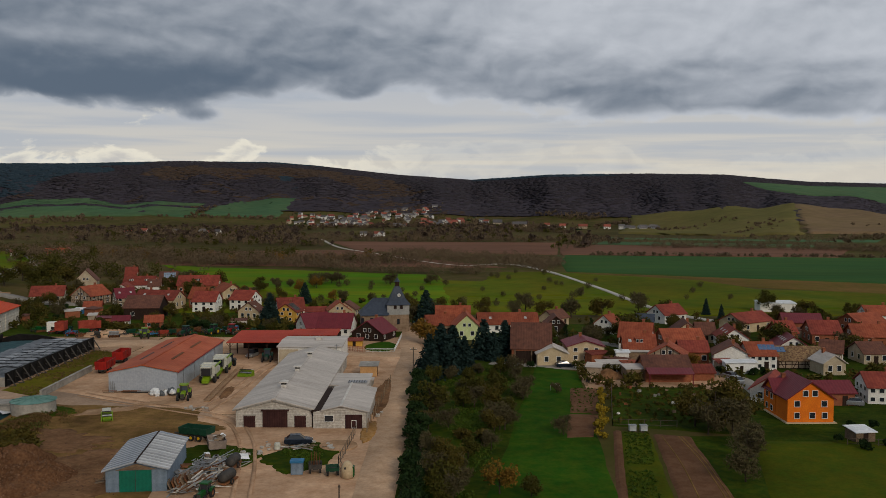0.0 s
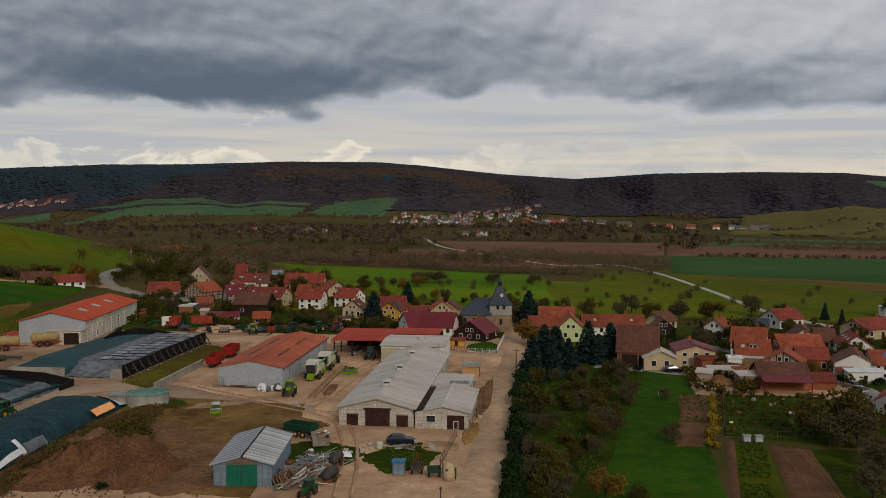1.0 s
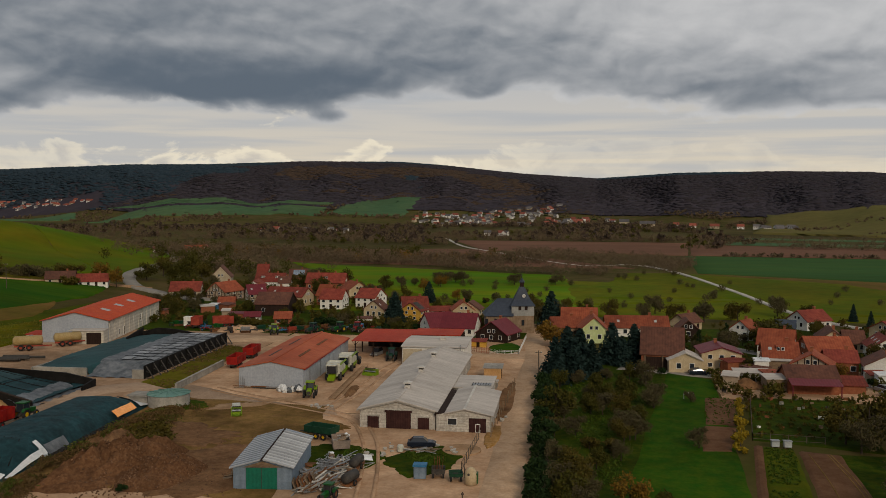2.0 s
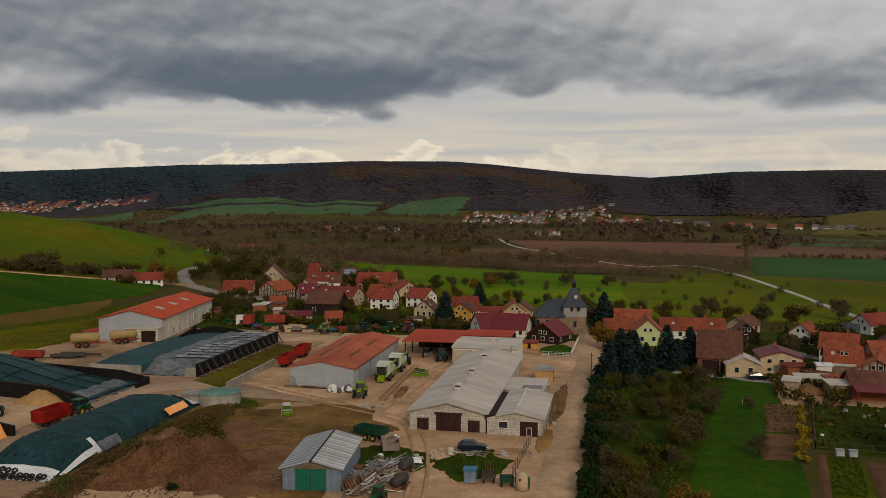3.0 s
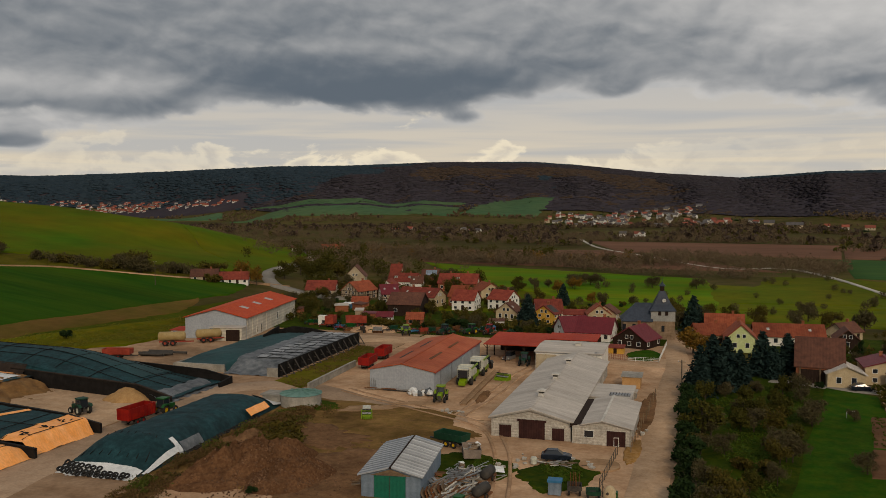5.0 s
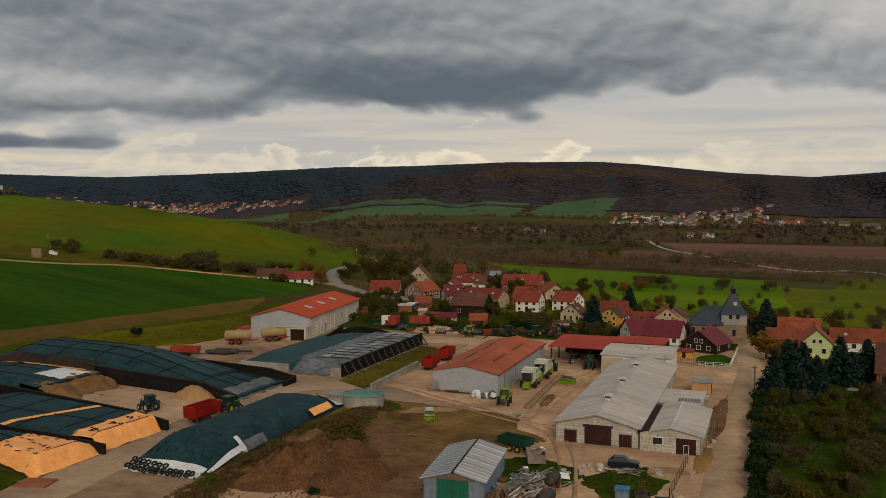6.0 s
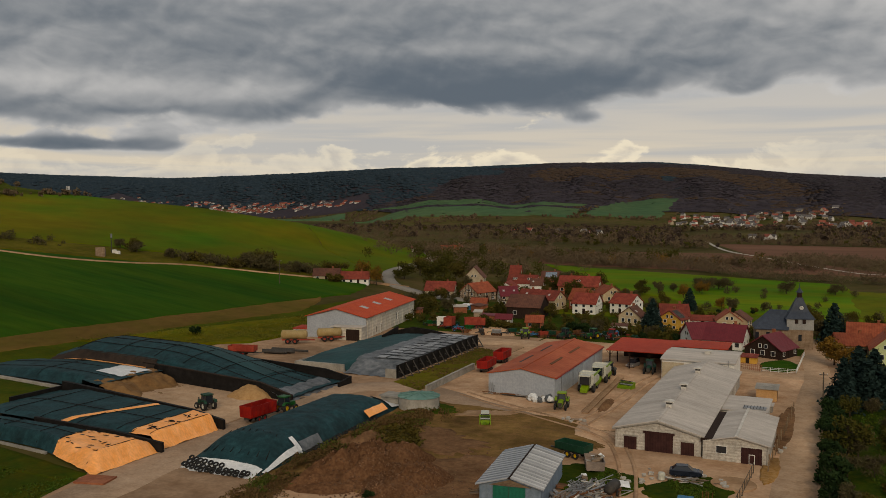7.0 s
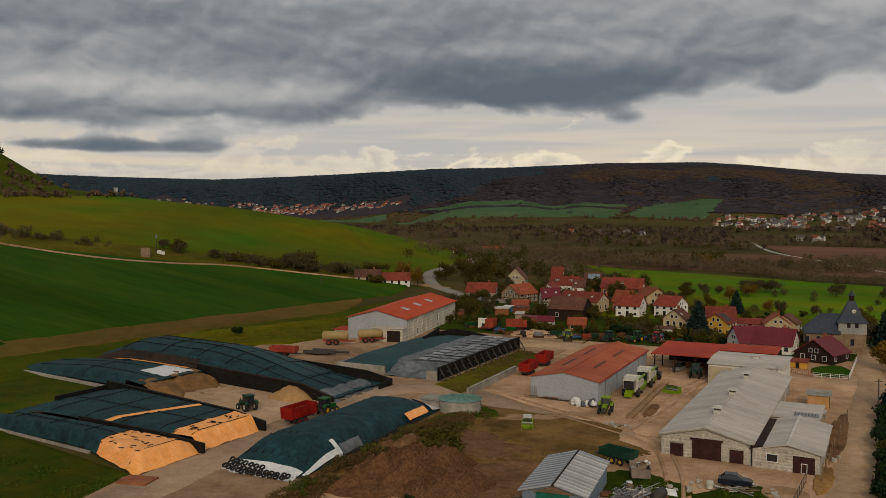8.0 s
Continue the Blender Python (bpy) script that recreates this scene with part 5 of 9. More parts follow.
nv = Shape().add([(-3.7, -0.5, 5.1), (4.6, -0.5, 5.1), (4.6, 8.7, 5.1), (-3.7, 8.7, 5.1), (0.3, 4.1, 9.6), (4.6, 4.1, 9.6), (-3.7, -0.5, 4.9), (4.6, -0.5, 4.9), (4.6, 8.7, 4.9), (-3.7, 8.7, 4.9)], [(0, 1, 5, 4), (2, 3, 4, 5), (3, 0, 4), (1, 2, 5), (6, 7, 1, 0), (8, 9, 3, 2), (9, 6, 0, 3), (9, 8, 7, 6)])
part("nave_roof", nv, SLATE, ch, "steep blue-grey slate roof with hipped end").matrix_basis = pose(-7.3, -0.2, 0)
for k in range(3):
    w_ = part("window", Shape().box(-0.45, 0.45, -0.06, 0.05, 0, 2.2), PANE, ch)
    w_.matrix_basis = pose(-10.3 + 2.6 * k, -0.2, 2.0)
part("porch", gable_body(2.6, 3.4, 2.6, 4.2), RUBBLE, ch).matrix_basis = pose(-4.5, -1.6, 0, 0, 0, 90)
part("porch_roof", roof_slabs(2.6, 3.4, 2.6, 4.2, 0.3), TILE_BROWN, ch).matrix_basis = pose(-4.5, -1.6, 0, 0, 0, 90)

# ---- houses of the village ----
T_R, T_O, T_M, T_B = TILE_RED, TILE_ORANGE, TILE_MAROON, TILE_BROWN
house(-153.4, 320.3, 11.6, 8.5, 14, 2.8, 6.4, BEIGE, T_R, "low beige house with white gables and red roof", 3, 2, 2, lights=0)
house(-131.6, 317.1, 10.7, 9, 71, 3.6, 7.3, TIMBERED, T_O, "half-timbered house with orange tile roof", 3, 2, 2, storeys=2, timber="front left")
house(-124.7, 293.1, 5.5, 5, 14, 2.0, 3.7, BRICK, T_O, "low brick outbuilding with bright orange roof", 2, 0, 0, stacks=0)
house(-118.2, 307.0, 6.4, 8.9, 32, 3.7, 7.1, TIMBERED, T_M, "half-timbered house with dark red roof", 3, 2, 2, storeys=2, timber="front", lights=2)
house(-100.7, 273.6, 10.9, 12, 5, 4.1, 7.8, DARK_WOOD, T_B, "large dark barn with weathered brown roof", 2, 0, 0, stacks=0, name="barn", category="barn")
house(-90.3, 255.1, 4.9, 5.5, 14, 2.0, 3.8, BRICK, T_O, "low brick shed with orange roof", 2, 0, 0, stacks=0, name="outbuilding", category="shed")
house(-101.4, 258.5, 4.7, 4, 14, 1.9, 3.2, WHITE, T_M, "small white shed with dark red roof", 1, 0, 0, stacks=0, name="outbuilding", category="shed")
house(-105.7, 299.0, 15.0, 9, -10, 3.9, 7.1, CREAM, T_R, "long house with red tile roof and chimneys", 5, 2, 2, stacks=2, lights=2)
house(-149.4, 393.7, 4.9, 7.4, 13, 4.1, 8.5, BEIGE, T_R, "house with steep red roof", 3, 2, 2)
house(-132.0, 355.7, 12.4, 9, 7, 3.7, 7.3, WHITE, T_R, "white house with red roof and dormers", 5, 2, 2, dormers=2, lights=2)
house(-128.4, 340.7, 9.7, 7, 99, 3.4, 6.1, WHITE, T_R, "small white gabled house with red roof", 2, 2, 2, stacks=0)
house(-123.7, 351.3, 4.7, 7.2, 14, 3.6, 6.4, WHITE, T_B, "white gabled house with brown roof", 2, 2, 2, lights=1)
hs = house(-125.9, 375.4, 7.6, 8, 13, 3.9, 7.7, BRICK, T_B, "house with solar panels on its roof", 3, 1, 1)
for k in range(7):
    skylights(hs, 7.6, 8, 3.7, 7.0, [-1.8 + 0.72 * k], 0.55, 0.66, 3.2, SOLAR_PALE)
house(-107.1, 354.8, 16.4, 9, 4, 3.7, 7.8, BRICK, T_R, "long red-roofed house with two chimneys", 5, 2, 2, stacks=2, dormers=1)
house(-86.4, 293.3, 7.8, 9, 0, 3.9, 7.3, WHITE, T_R, "white house with red roof and white gable", 3, 3, 2, storeys=2)
house(-92.9, 304.7, 4.7, 7.2, -10, 3.9, 7.8, BRICK, T_O, "house with orange-brown tile roof", 2, 1, 1)
house(-75.6, 299.0, 7.6, 9, -15, 3.9, 7.1, WHITE, T_R, "white house with red roof and white gable end", 3, 3, 2, storeys=2)
house(-91.7, 330.6, 9.6, 8, -55, 3.7, 6.8, CREAM, T_O, "cream house with orange roof", 2, 2, 1)
house(-62.1, 274.4, 4.7, 7.2, 77, 3.1, 6.2, CREAM, T_B, "cream gabled house with brown tile roof", 3, 2, 3, lights=1)
hy = house(-49.2, 270.1, 4.7, 7.2, 72, 3.5, 6.2, YELLOW, T_R, "yellow rendered house with dark panels on its red roof", 3, 2, 2, storeys=2)
for k in range(5):
    skylights(hy, 4.7, 7.2, 3.3, 5.7, [-1.5 + 0.62 * k], 0.5, 0.54, 3.4, DARK_STEEL)
house(-53.2, 277.7, 8.2, 8.5, 19, 3.4, 6.8, WHITE, T_R, "house with bright red roof", 3, 2, 2)
house(-45.8, 280.7, 6.9, 6, 14, 2.0, 3.3, WHITE, T_R, "long low white annex with red roof", 5, 0, 0, stacks=0)
house(-41.8, 279.4, 7.0, 7, -76, 2.9, 5.9, CREAM, T_O, "cream gabled house with red roof", 2, 2, 2)
house(-32.7, 283.9, 5.9, 7, 83, 2.7, 5.3, CREAM, T_B, "cream gabled house with brown roof", 2, 1, 2, stacks=0)
house(-34.5, 240.4, 9.4, 10.5, -4, 2.5, 6.3, WHITE, T_M, "low house with broad maroon roof", 4, 2, 2)
house(-18.3, 234.5, 8.9, 9.0, 70, 2.4, 5.9, DARK_WOOD, T_M, "dark timber chalet with maroon roof and white trim", 3, 2, 3, timber="left")
hb = house(17.3, 199.1, 9.0, 11.5, -5, 3.9, 9.5, BRICK, T_B, "large brick barn with rust-brown tile roof", 0, 0, 0, stacks=0, name="barn", category="barn", door=False)
# the bay is a dark panel on the wall, coloured like its shaded inside
part("open_bay", Shape().box(-3.6, 3.9, -0.08, 0.2, 0, 3.0), DARK_WOOD, hb, "dark panel for the shade in the bay")
for px in (-3.7, 0.1, 4.0):
    part("post", Shape().box(px - 0.15, px + 0.15, -0.35, -0.1, 0, 3.4), OLD_WOOD, hb)
house(44.1, 213.5, 7.7, 9, -17, 4.3, 7.7, WHITE, T_O, "tall house with orange roof and white gable", 4, 2, 2, storeys=2)
house(42.6, 199.7, 7.2, 8.5, -5, 3.7, 6.8, BRICK, T_O, "brick house with dormer and orange roof", 3, 2, 2, dormers=1, lights=1)
house(55.4, 208.4, 9.7, 9.5, 4, 3.7, 6.8, BRICK, T_O, "brick house with broad orange roof", 3, 1, 1)
house(55.0, 199.0, 6.3, 8, -6, 3.1, 5.3, BRICK, T_R, "house with bright red roof", 3, 1, 1)
house(58.7, 197.9, 7.9, 8, -102, 3.4, 5.9, WHITE, T_B, "white gabled house with brown roof", 3, 2, 2)
hw = house(68.3, 192.2, 6.0, 8.5, -2, 3.5, 6.1, WHITE, T_O, "white house with solar panels on its roof", 4, 2, 0, storeys=2)
for k in range(6):
    skylights(hw, 6.0, 8.5, 3.3, 5.5, [-0.0 + 0.95 * k], 0.58 if k < 4 else 0.42, 0.9, 1.9, SOLAR)
house(77.5, 193.8, 10.0, 8, -3, 2.1, 4.8, TIMBERED, TILE_MOSSY, "half-timbered barn with mossy patched tiles", 0, 0, 0, stacks=0, timber="front", name="barn", category="barn", door=False)
house(67.5, 223.8, 9.7, 7, -96, 3.1, 5.9, WHITE, T_R, "white gabled house with red roof and skylights", 3, 2, 2, lights=3)
house(79.1, 214.9, 9.7, 7, -99, 2.6, 5.2, WHITE, T_M, "white gabled house with maroon roof", 3, 2, 2, lights=4)
house(97.0, 226.5, 7.5, 10, -7, 3.2, 6.4, BRICK, T_R, "large house with plain red roof", 3, 2, 2)
house(87.6, 228.0, 4.9, 7.4, 7, 3.2, 6.2, BRICK, T_R, "brick house with plain red roof", 3, 1, 1)
house(100.2, 250.0, 10.5, 9, -9, 2.9, 5.3, BRICK, T_M, "long barn with dark red roof", 0, 0, 0, stacks=0, name="barn", category="barn", door=False)
house(107.3, 221.6, 10.3, 9, -7, 3.2, 6.1, BRICK, T_O, "long house with orange roof", 4, 2, 2)
house(129.7, 263.9, 8.6, 9, -4, 3.4, 6.1, WHITE, T_O, "white house with orange roof beyond the barns", 4, 2, 2)
house(87.4, 250.7, 13.1, 8.5, 33, 3.1, 5.7, CREAM, T_R, "house with red and brown roof", 3, 2, 2)
house(54.2, 248.6, 4.7, 7.2, -14, 2.7, 5.3, DARK_WOOD, SLATE, "dark barn with slate roof", 2, 0, 0, stacks=0, name="barn", category="barn")
house(46.1, 246.0, 4.7, 6.5, 50, 2.9, 5.7, WHITE, T_O, "white gabled house with orange roof", 2, 2, 2)
house(59.2, 236.3, 9.7, 6.5, -98, 2.9, 5.7, CREAM, T_B, "cream gabled house with dark roof", 2, 2, 2)
house(66.5, 229.7, 4.7, 7.2, -5, 2.6, 5.5, CREAM, T_B, "cream house with brown roof", 3, 2, 2)
house(51.9, 194.8, 6.3, 8.0, 72, 3.3, 5.9, TIMBERED, T_O, "half-timbered gable with orange roof", 2, 1, 2, timber="left")
house(86.0, 198.6, 4.7, 7.2, -25, 3.1, 5.7, BEIGE, T_B, "beige house with dark roof", 3, 2, 2)
house(96.8, 199.5, 5.6, 8, 1, 2.7, 5.0, BEIGE, T_B, "grey-brown house with weathered roof", 3, 2, 2)
house(62.6, 162.9, 9.7, 6, 62, 2.6, 5.0, WHITE, T_R, "white house with steep red roof and skylights", 2, 2, 2, lights=2, stacks=0)
house(79.3, 159.2, 6.3, 8, -8, 3.4, 5.7, WHITE, T_R, "white house with red roof", 4, 2, 3, storeys=2)
house(-154, 356, 9, 8.6, 106, 5.4, 10.6, BEIGE, T_B, "tall beige barn gable with brown roof", 0, 1, 1, stacks=0, gable=True)
house(-38.5, 241.5, 7.5, 9, 30, 2.6, 6.4, WHITE, T_M, "house wing with broad maroon roof", 2, 1, 1, stacks=0)
house(-4, 243, 8, 8, 12, 3.0, 5.6, RUBBLE, T_O, "rubble stone house with orange roof", 2, 2, 2)
house(2.9, 234.2, 11, 7.4, 92, 3.6, 7.4, LIME_WALL, T_O, "pale green house with orange roof", 3, 2, 2, storeys=1, gable=True)
house(15, 247, 17, 8, 4, 2.8, 5.8, WHITE, T_O, "long house with orange tile roof", 5, 2, 2, lights=2)
house(-1, 256, 10, 8, 0, 3.6, 6.8, CREAM, T_O, "house with bright orange roof", 3, 2, 2)
house(22.0, 196.6, 8, 7, 92, 3.0, 4.8, CREAM, SHEET_GREY, "cream house with low grey roof", 2, 3, 2, stacks=1, gable=True)
house(28.3, 244.8, 7, 5.5, 90, 3.0, 5.6, DARK_WOOD, T_B, "small dark gabled shed with brown roof", 1, 1, 1, stacks=0, gable=True)
house(32, 262, 7, 6, 45, 2.6, 5.0, CREAM, T_B, "cream house with brown gable roof", 2, 1, 1)
house(30.4, 201.9, 9.5, 8.6, 91, 3.8, 5.4, CREAM, T_M, "cream house with low maroon roof", 2, 2, 3, storeys=2, gable=True)
house(44, 178.6, 9.4, 8, 1, 2.9, 5.4, BRICK, T_B, "low barn with brown and maroon roof", 0, 0, 0, stacks=0, name="barn", category="barn", door=False)
solid("lean_to_roof", Shape().prism_x([(0, 2.3), (3.4, 3.0), (3.4, 3.12), (0, 2.42)], 39.2, 48.6).box(39.4, 39.6, 0.2, 0.4, 0, 2.3).box(48.2, 48.4, 0.2, 0.4, 0, 2.3), TILE_MAROON, "maroon sheet lean-to roof on posts", "lean-to", pose(0, 175.3, 0))
house(51.4, 180, 5, 6, 1, 1.9, 3.2, BRICK, T_R, "low outbuilding with red roof", 0, 0, 0, stacks=0, name="outbuilding", category="shed", door=False)
house(69.5, 158, 7, 6, 1, 2.6, 4.4, BRICK, T_M, "low annex with dark red roof", 2, 0, 0, stacks=0)
house(81.6, 186.4, 6, 5, 95, 2.9, 4.8, BEIGE, SHEET_GREY, "grey-beige house with pale awning", 2, 2, 2, gable=True)
house(118, 245, 10, 9, 20, 3.4, 6.2, BRICK, T_O, "brick house with orange roof", 3, 2, 2)
house(68, 268, 9, 8, 30, 3.0, 6.0, WHITE, T_R, "white house with red roof", 3, 2, 2)
ho = house(59.7, 145.2, 9.5, 7.8, 91.5, 4.5, 7.7, ORANGE, T_M, "bright orange two-storey house with maroon roof", 3, 0, 0, storeys=2, gable=True, stacks=0)
for z_, ys in ((0.9, (1.5, 3.6, 6.2)), (2.9, (1.6, 6.2)), (4.65, (3.2, 4.8))):
    for y_ in ys:
        window(ho, -4.75, y_, z_, 0.85, 0.95, "left")
part("plinth", Shape().box(-5.3, 4.8, -0.4, 8.2, -0.4, 0.25), CREAM, ho, "pale plinth round the house")
house(57.3, 150.2, 3.4, 5.5, 0, 4.3, 6.6, ORANGE, T_M, "orange house wing with maroon roof", 2, 1, 2, storeys=2)
# homesteads by the country road
house(-189.5, 315.5, 11.5, 7, 26, 2.3, 5.2, WHITE, T_R, "low white farmhouse with red roof", 4, 1, 1)
house(-200.0, 310.5, 10.5, 7, 26, 2.2, 5.0, BEIGE, T_B, "low beige barn with dark brown roof", 3, 1, 1)
house(-240, 513, 11, 7, 22, 3.0, 6.2, BRICK, T_O, "distant farmhouse with orange roof", 5, 2, 2)
house(-243, 545, 10, 8, 112, 3.4, 7.4, BRICK, T_R, "distant brick barn with red roof", 3, 2, 2, stacks=0)
house(-252, 489, 4, 4, 30, 3.0, 4.4, WHITE, T_B, "small white house by the road", 1, 1, 1, stacks=0)
hut2 = solid("slope_hut", Shape().prism_x([(0, -0.5), (4, -0.5), (4, 3.0), (0, 4.2)], -1.7, 1.7).box(-1.2, 1.2, -0.06, 0.05, 0.2, 2.4), RUBBLE, "small pale concrete hut on the slope", "hut", pose(-274, 262, float(height(-274, 262)), 0, 0, 40))

# ---- plants ----


def big_mesh(name, v, f, material, label, category, kind="stuff"):
    """A joined mesh from arrays of points and triangles or quads."""
    me = bpy.data.meshes.new(name)
    k = f.shape[1]
    me.vertices.add(len(v))
    me.vertices.foreach_set("co", np.ascontiguousarray(v, np.float32).ravel())
    me.loops.add(f.size)
    me.loops.foreach_set("vertex_index", np.ascontiguousarray(f, np.int32).ravel())
    me.polygons.add(len(f))
    me.polygons.foreach_set("loop_start", np.arange(0, f.size, k, dtype=np.int32))
    me.update(calc_edges=True)
    me.materials.append(material)
    if k == 3:
        me.polygons.foreach_set("use_smooth", [True] * len(me.polygons))
    return tagged(new(name, me), label, category, "", kind)


def scraps(centres, size, rng, tall=1.0, droop=0.0, quad=True):
    """Small leaf-like quads at the given points, each turned at random."""
    n = len(centres)
    a = rng.normal(size=(n, 3))
    a /= np.linalg.norm(a, axis=1)[:, None]
    b = np.cross(a, rng.normal(size=(n, 3)))
    b /= np.linalg.norm(b, axis=1)[:, None]
    a[:, 2] -= droop
    s = size * rng.uniform(0.6, 1.4, (n, 1))
    v = np.stack([centres - a * s * tall, centres + b * s * 0.55, centres + a * s * tall, centres - b * s * 0.55], 1)
    return v.reshape(-1, 3), np.arange(4 * n).reshape(-1, 4)


def as_mesh(name, v, f, material):
    me = bpy.data.meshes.new(name)
    me.from_pydata(v.tolist(), [], f.tolist())
    me.materials.append(material)
    return me


def limbs(rng, h, spread, n, r, start=0.25):
    """A tapered trunk with limbs that fork once."""
    s = Shape()
    s.tube((0, 0, -0.3), (0.05 * h * rng.normal() * 0.3, 0.05 * h * rng.normal() * 0.3, h * 0.75), r, r * 0.25, 7)
    tips = []
    for i in range(n):
        a = 2 * math.pi * (i + rng.uniform(-0.3, 0.3)) / n * 1.618
        z = h * rng.uniform(start, 0.65)
        out, up = spread * rng.uniform(0.45, 0.8), h * rng.uniform(0.12, 0.32)
        mid = (math.cos(a) * out * 0.6, math.sin(a) * out * 0.6, z + up * 0.5)
        tip = (math.cos(a) * out, math.sin(a) * out, min(z + up, h * 0.95))
        s.tube((0, 0, z), mid, r * 0.35, r * 0.22, 5, False).tube(mid, tip, r * 0.22, r * 0.07, 4, False)
        tips.append(tip)
        for k in range(2):
            c = a + rng.uniform(-0.8, 0.8)
            t2 = (mid[0] + math.cos(c) * out * 0.45, mid[1] + math.sin(c) * out * 0.45, min(mid[2] + up * rng.uniform(0.2, 0.9), h))
            s.tube(mid, t2, r * 0.14, r * 0.05, 4, False)
            tips.append(t2)
    return s, np.array(tips)


PLANTS = {}


def make_plant(kind, i):
    """Trunk and crown meshes of one kind of plant, 1 m tall at scale 1 is left to the placing: they are built at the height given here."""
    rng = np.random.default_rng(100 * i + sum(map(ord, kind)))
    if kind == "spruce":
        h, s = 10.0, Shape()
        s.tube((0, 0, -0.3), (0, 0, 9.6), 0.2, 0.03, 6)
        cs = []
        for k in range(30):
            z = 0.7 + 9.0 * (k / 29) ** 0.95
            rad = 2.7 * (1 - z / 10.2) + 0.12
            m = int(9 + rad * 9)
            for j in range(m):
                a = 2 * math.pi * j / m + k * 0.7 + rng.uniform(-0.2, 0.2)
                reach = rad * rng.uniform(0.75, 1.12) * (1 + 0.12 * math.sin(3 * a + i))
                for t in np.linspace(0.3, 1, max(2, int(rad * 2.2))):
                    cs.append((math.cos(a) * reach * t, math.sin(a) * reach * t, z - 0.45 * t * rad * 0.4 + rng.uniform(-0.12, 0.12)))
        v, f = scraps(np.array(cs), 0.34, rng, 1.1, 0.3)
        return h, s.mesh("trunk"), as_mesh("crown", v, f, NEEDLES)
    table = {  # height, spread, limbs, quads, size, leaf, material, low start, lobes
        "bare": (6.0, 3.0, 14, 1700, 0.125, 2.9, TWIGS, 0.16, 14), "brown": (7.0, 3.4, 9, 1800, 0.245, 1.0, BROWNLEAF, 0.2, 12),
        "gold": (6.5, 3.2, 9, 1700, 0.24, 1.0, GOLDLEAF, 0.2, 11), "olive": (6.0, 3.0, 8, 1800, 0.235, 1.0, OLIVELEAF, 0.15, 11),
        "dark": (3.0, 1.7, 6, 800, 0.26, 1.0, DARKLEAF, 0.05, 9), "shrub": (2.4, 1.8, 8, 800, 0.20, 1.5, BROWNLEAF, 0.05, 8),
        "yellow": (2.2, 1.0, 5, 450, 0.20, 1.0, YELLOWLEAF, 0.05, 6), "column": (5.5, 1.0, 5, 700, 0.26, 1.0, DARKLEAF, 0.05, 9)}
    h, spread, n, quads, size, tall, material, start, lobes = table[kind]
    trunk, tips = limbs(rng, h, spread, n, 0.028 * h, start)
    low = h * start
    cs = []
    for k in range(lobes):
        if kind == "column":
            c = np.array([rng.normal() * 0.15, rng.normal() * 0.15, h * (0.12 + 0.8 * k / lobes)])
            r = np.array([0.75, 0.75, 0.7]) * (1 - 0.75 * k / lobes)
        else:
            t = tips[rng.integers(len(tips))]
            c = np.array(t) * np.array([0.72, 0.72, 0.86]) + rng.normal(size=3) * 0.08 * h
            c[2] = np.clip(c[2], low + 0.1 * h, 0.82 * h)
            r = np.array([1, 1, 0.8]) * spread * rng.uniform(0.34, 0.56)
        d = rng.normal(size=(quads // lobes, 3))
        d /= np.linalg.norm(d, axis=1)[:, None]
        p = c + d * r * rng.uniform(0.35, 1.08, (len(d), 1))
        cs.append(p[p[:, 2] > 0.05 * h])
    v, f = scraps(np.concatenate(cs), size, rng, tall)
    return h, trunk.mesh("trunk"), as_mesh("crown", v, f, material)


LABELS = {"spruce": "dark blue-green spruce with drooping branches", "bare": "nearly bare brown fruit tree with fine twigs", "brown": "broad tree with dull brown autumn leaves",
          "gold": "autumn tree with ochre and orange leaves", "olive": "broad olive green leafy tree", "dark": "dense dark evergreen bush", "shrub": "brown leafless garden shrub",
          "yellow": "small shrub with bright yellow leaves", "column": "slim dark columnar conifer"}


def plant(kind, x, y, h, label="", group="", wide=1.0, rng=random.Random(5)):
    i = rng.randrange(3 if kind in ("bare", "brown", "olive") else 2)
    if (kind, i) not in PLANTS:
        PLANTS[kind, i] = make_plant(kind, i)
    tall, trunk, crown = PLANTS[kind, i]
    s = h / tall
    bush = kind in ("dark", "shrub", "yellow")
    ob = thing("bush" if bush else "tree", pose(x, y, float(height(x, y)), 0, 0, rng.uniform(0, 360)) @ Matrix.Diagonal((s * wide, s * wide, s, 1)), label or LABELS[kind], "bush" if bush else "tree", group or ("bushes" if bush else "trees"))
    part("trunk", trunk, BARK, ob)
    part("crown", crown, BARK, ob)
    return ob


PR = random.Random(11)
HOUSES = [o.matrix_world.translation.xy.copy() for o in scene.objects if o.type == "EMPTY" and o.parent is None]


def clear_of_houses(x, y, gap):
    return all((Vector((x, y)) - p).length > gap for p in HOUSES)


# evergreens by the road and the church
for x, y, h in ((-5.8, 186, 9.0), (-3.4, 191, 10.6), (-0.6, 194, 9.8), (-1.8, 186.5, 8.6), (-5.5, 181, 7.5), (1.8, 189, 8.0), (6.6, 206, 9.6), (11.6, 205.5, 9.4), (-9.3, 262, 11.0), (-57.2, 264, 9.6), (-58.5, 270, 8.0), (-56, 318, 8.0), (8.8, 203, 7.0)):
    plant("spruce", x, y, h, wide=1.5)
plant("gold", -8.3, 229, 6.8, wide=1.3)
plant("gold", -5.6, 224, 5.6, wide=1.2)
plant("brown", -2.5, 216, 5.5, wide=1.3)
plant("olive", -4.6, 152, 6.4, wide=1.15)
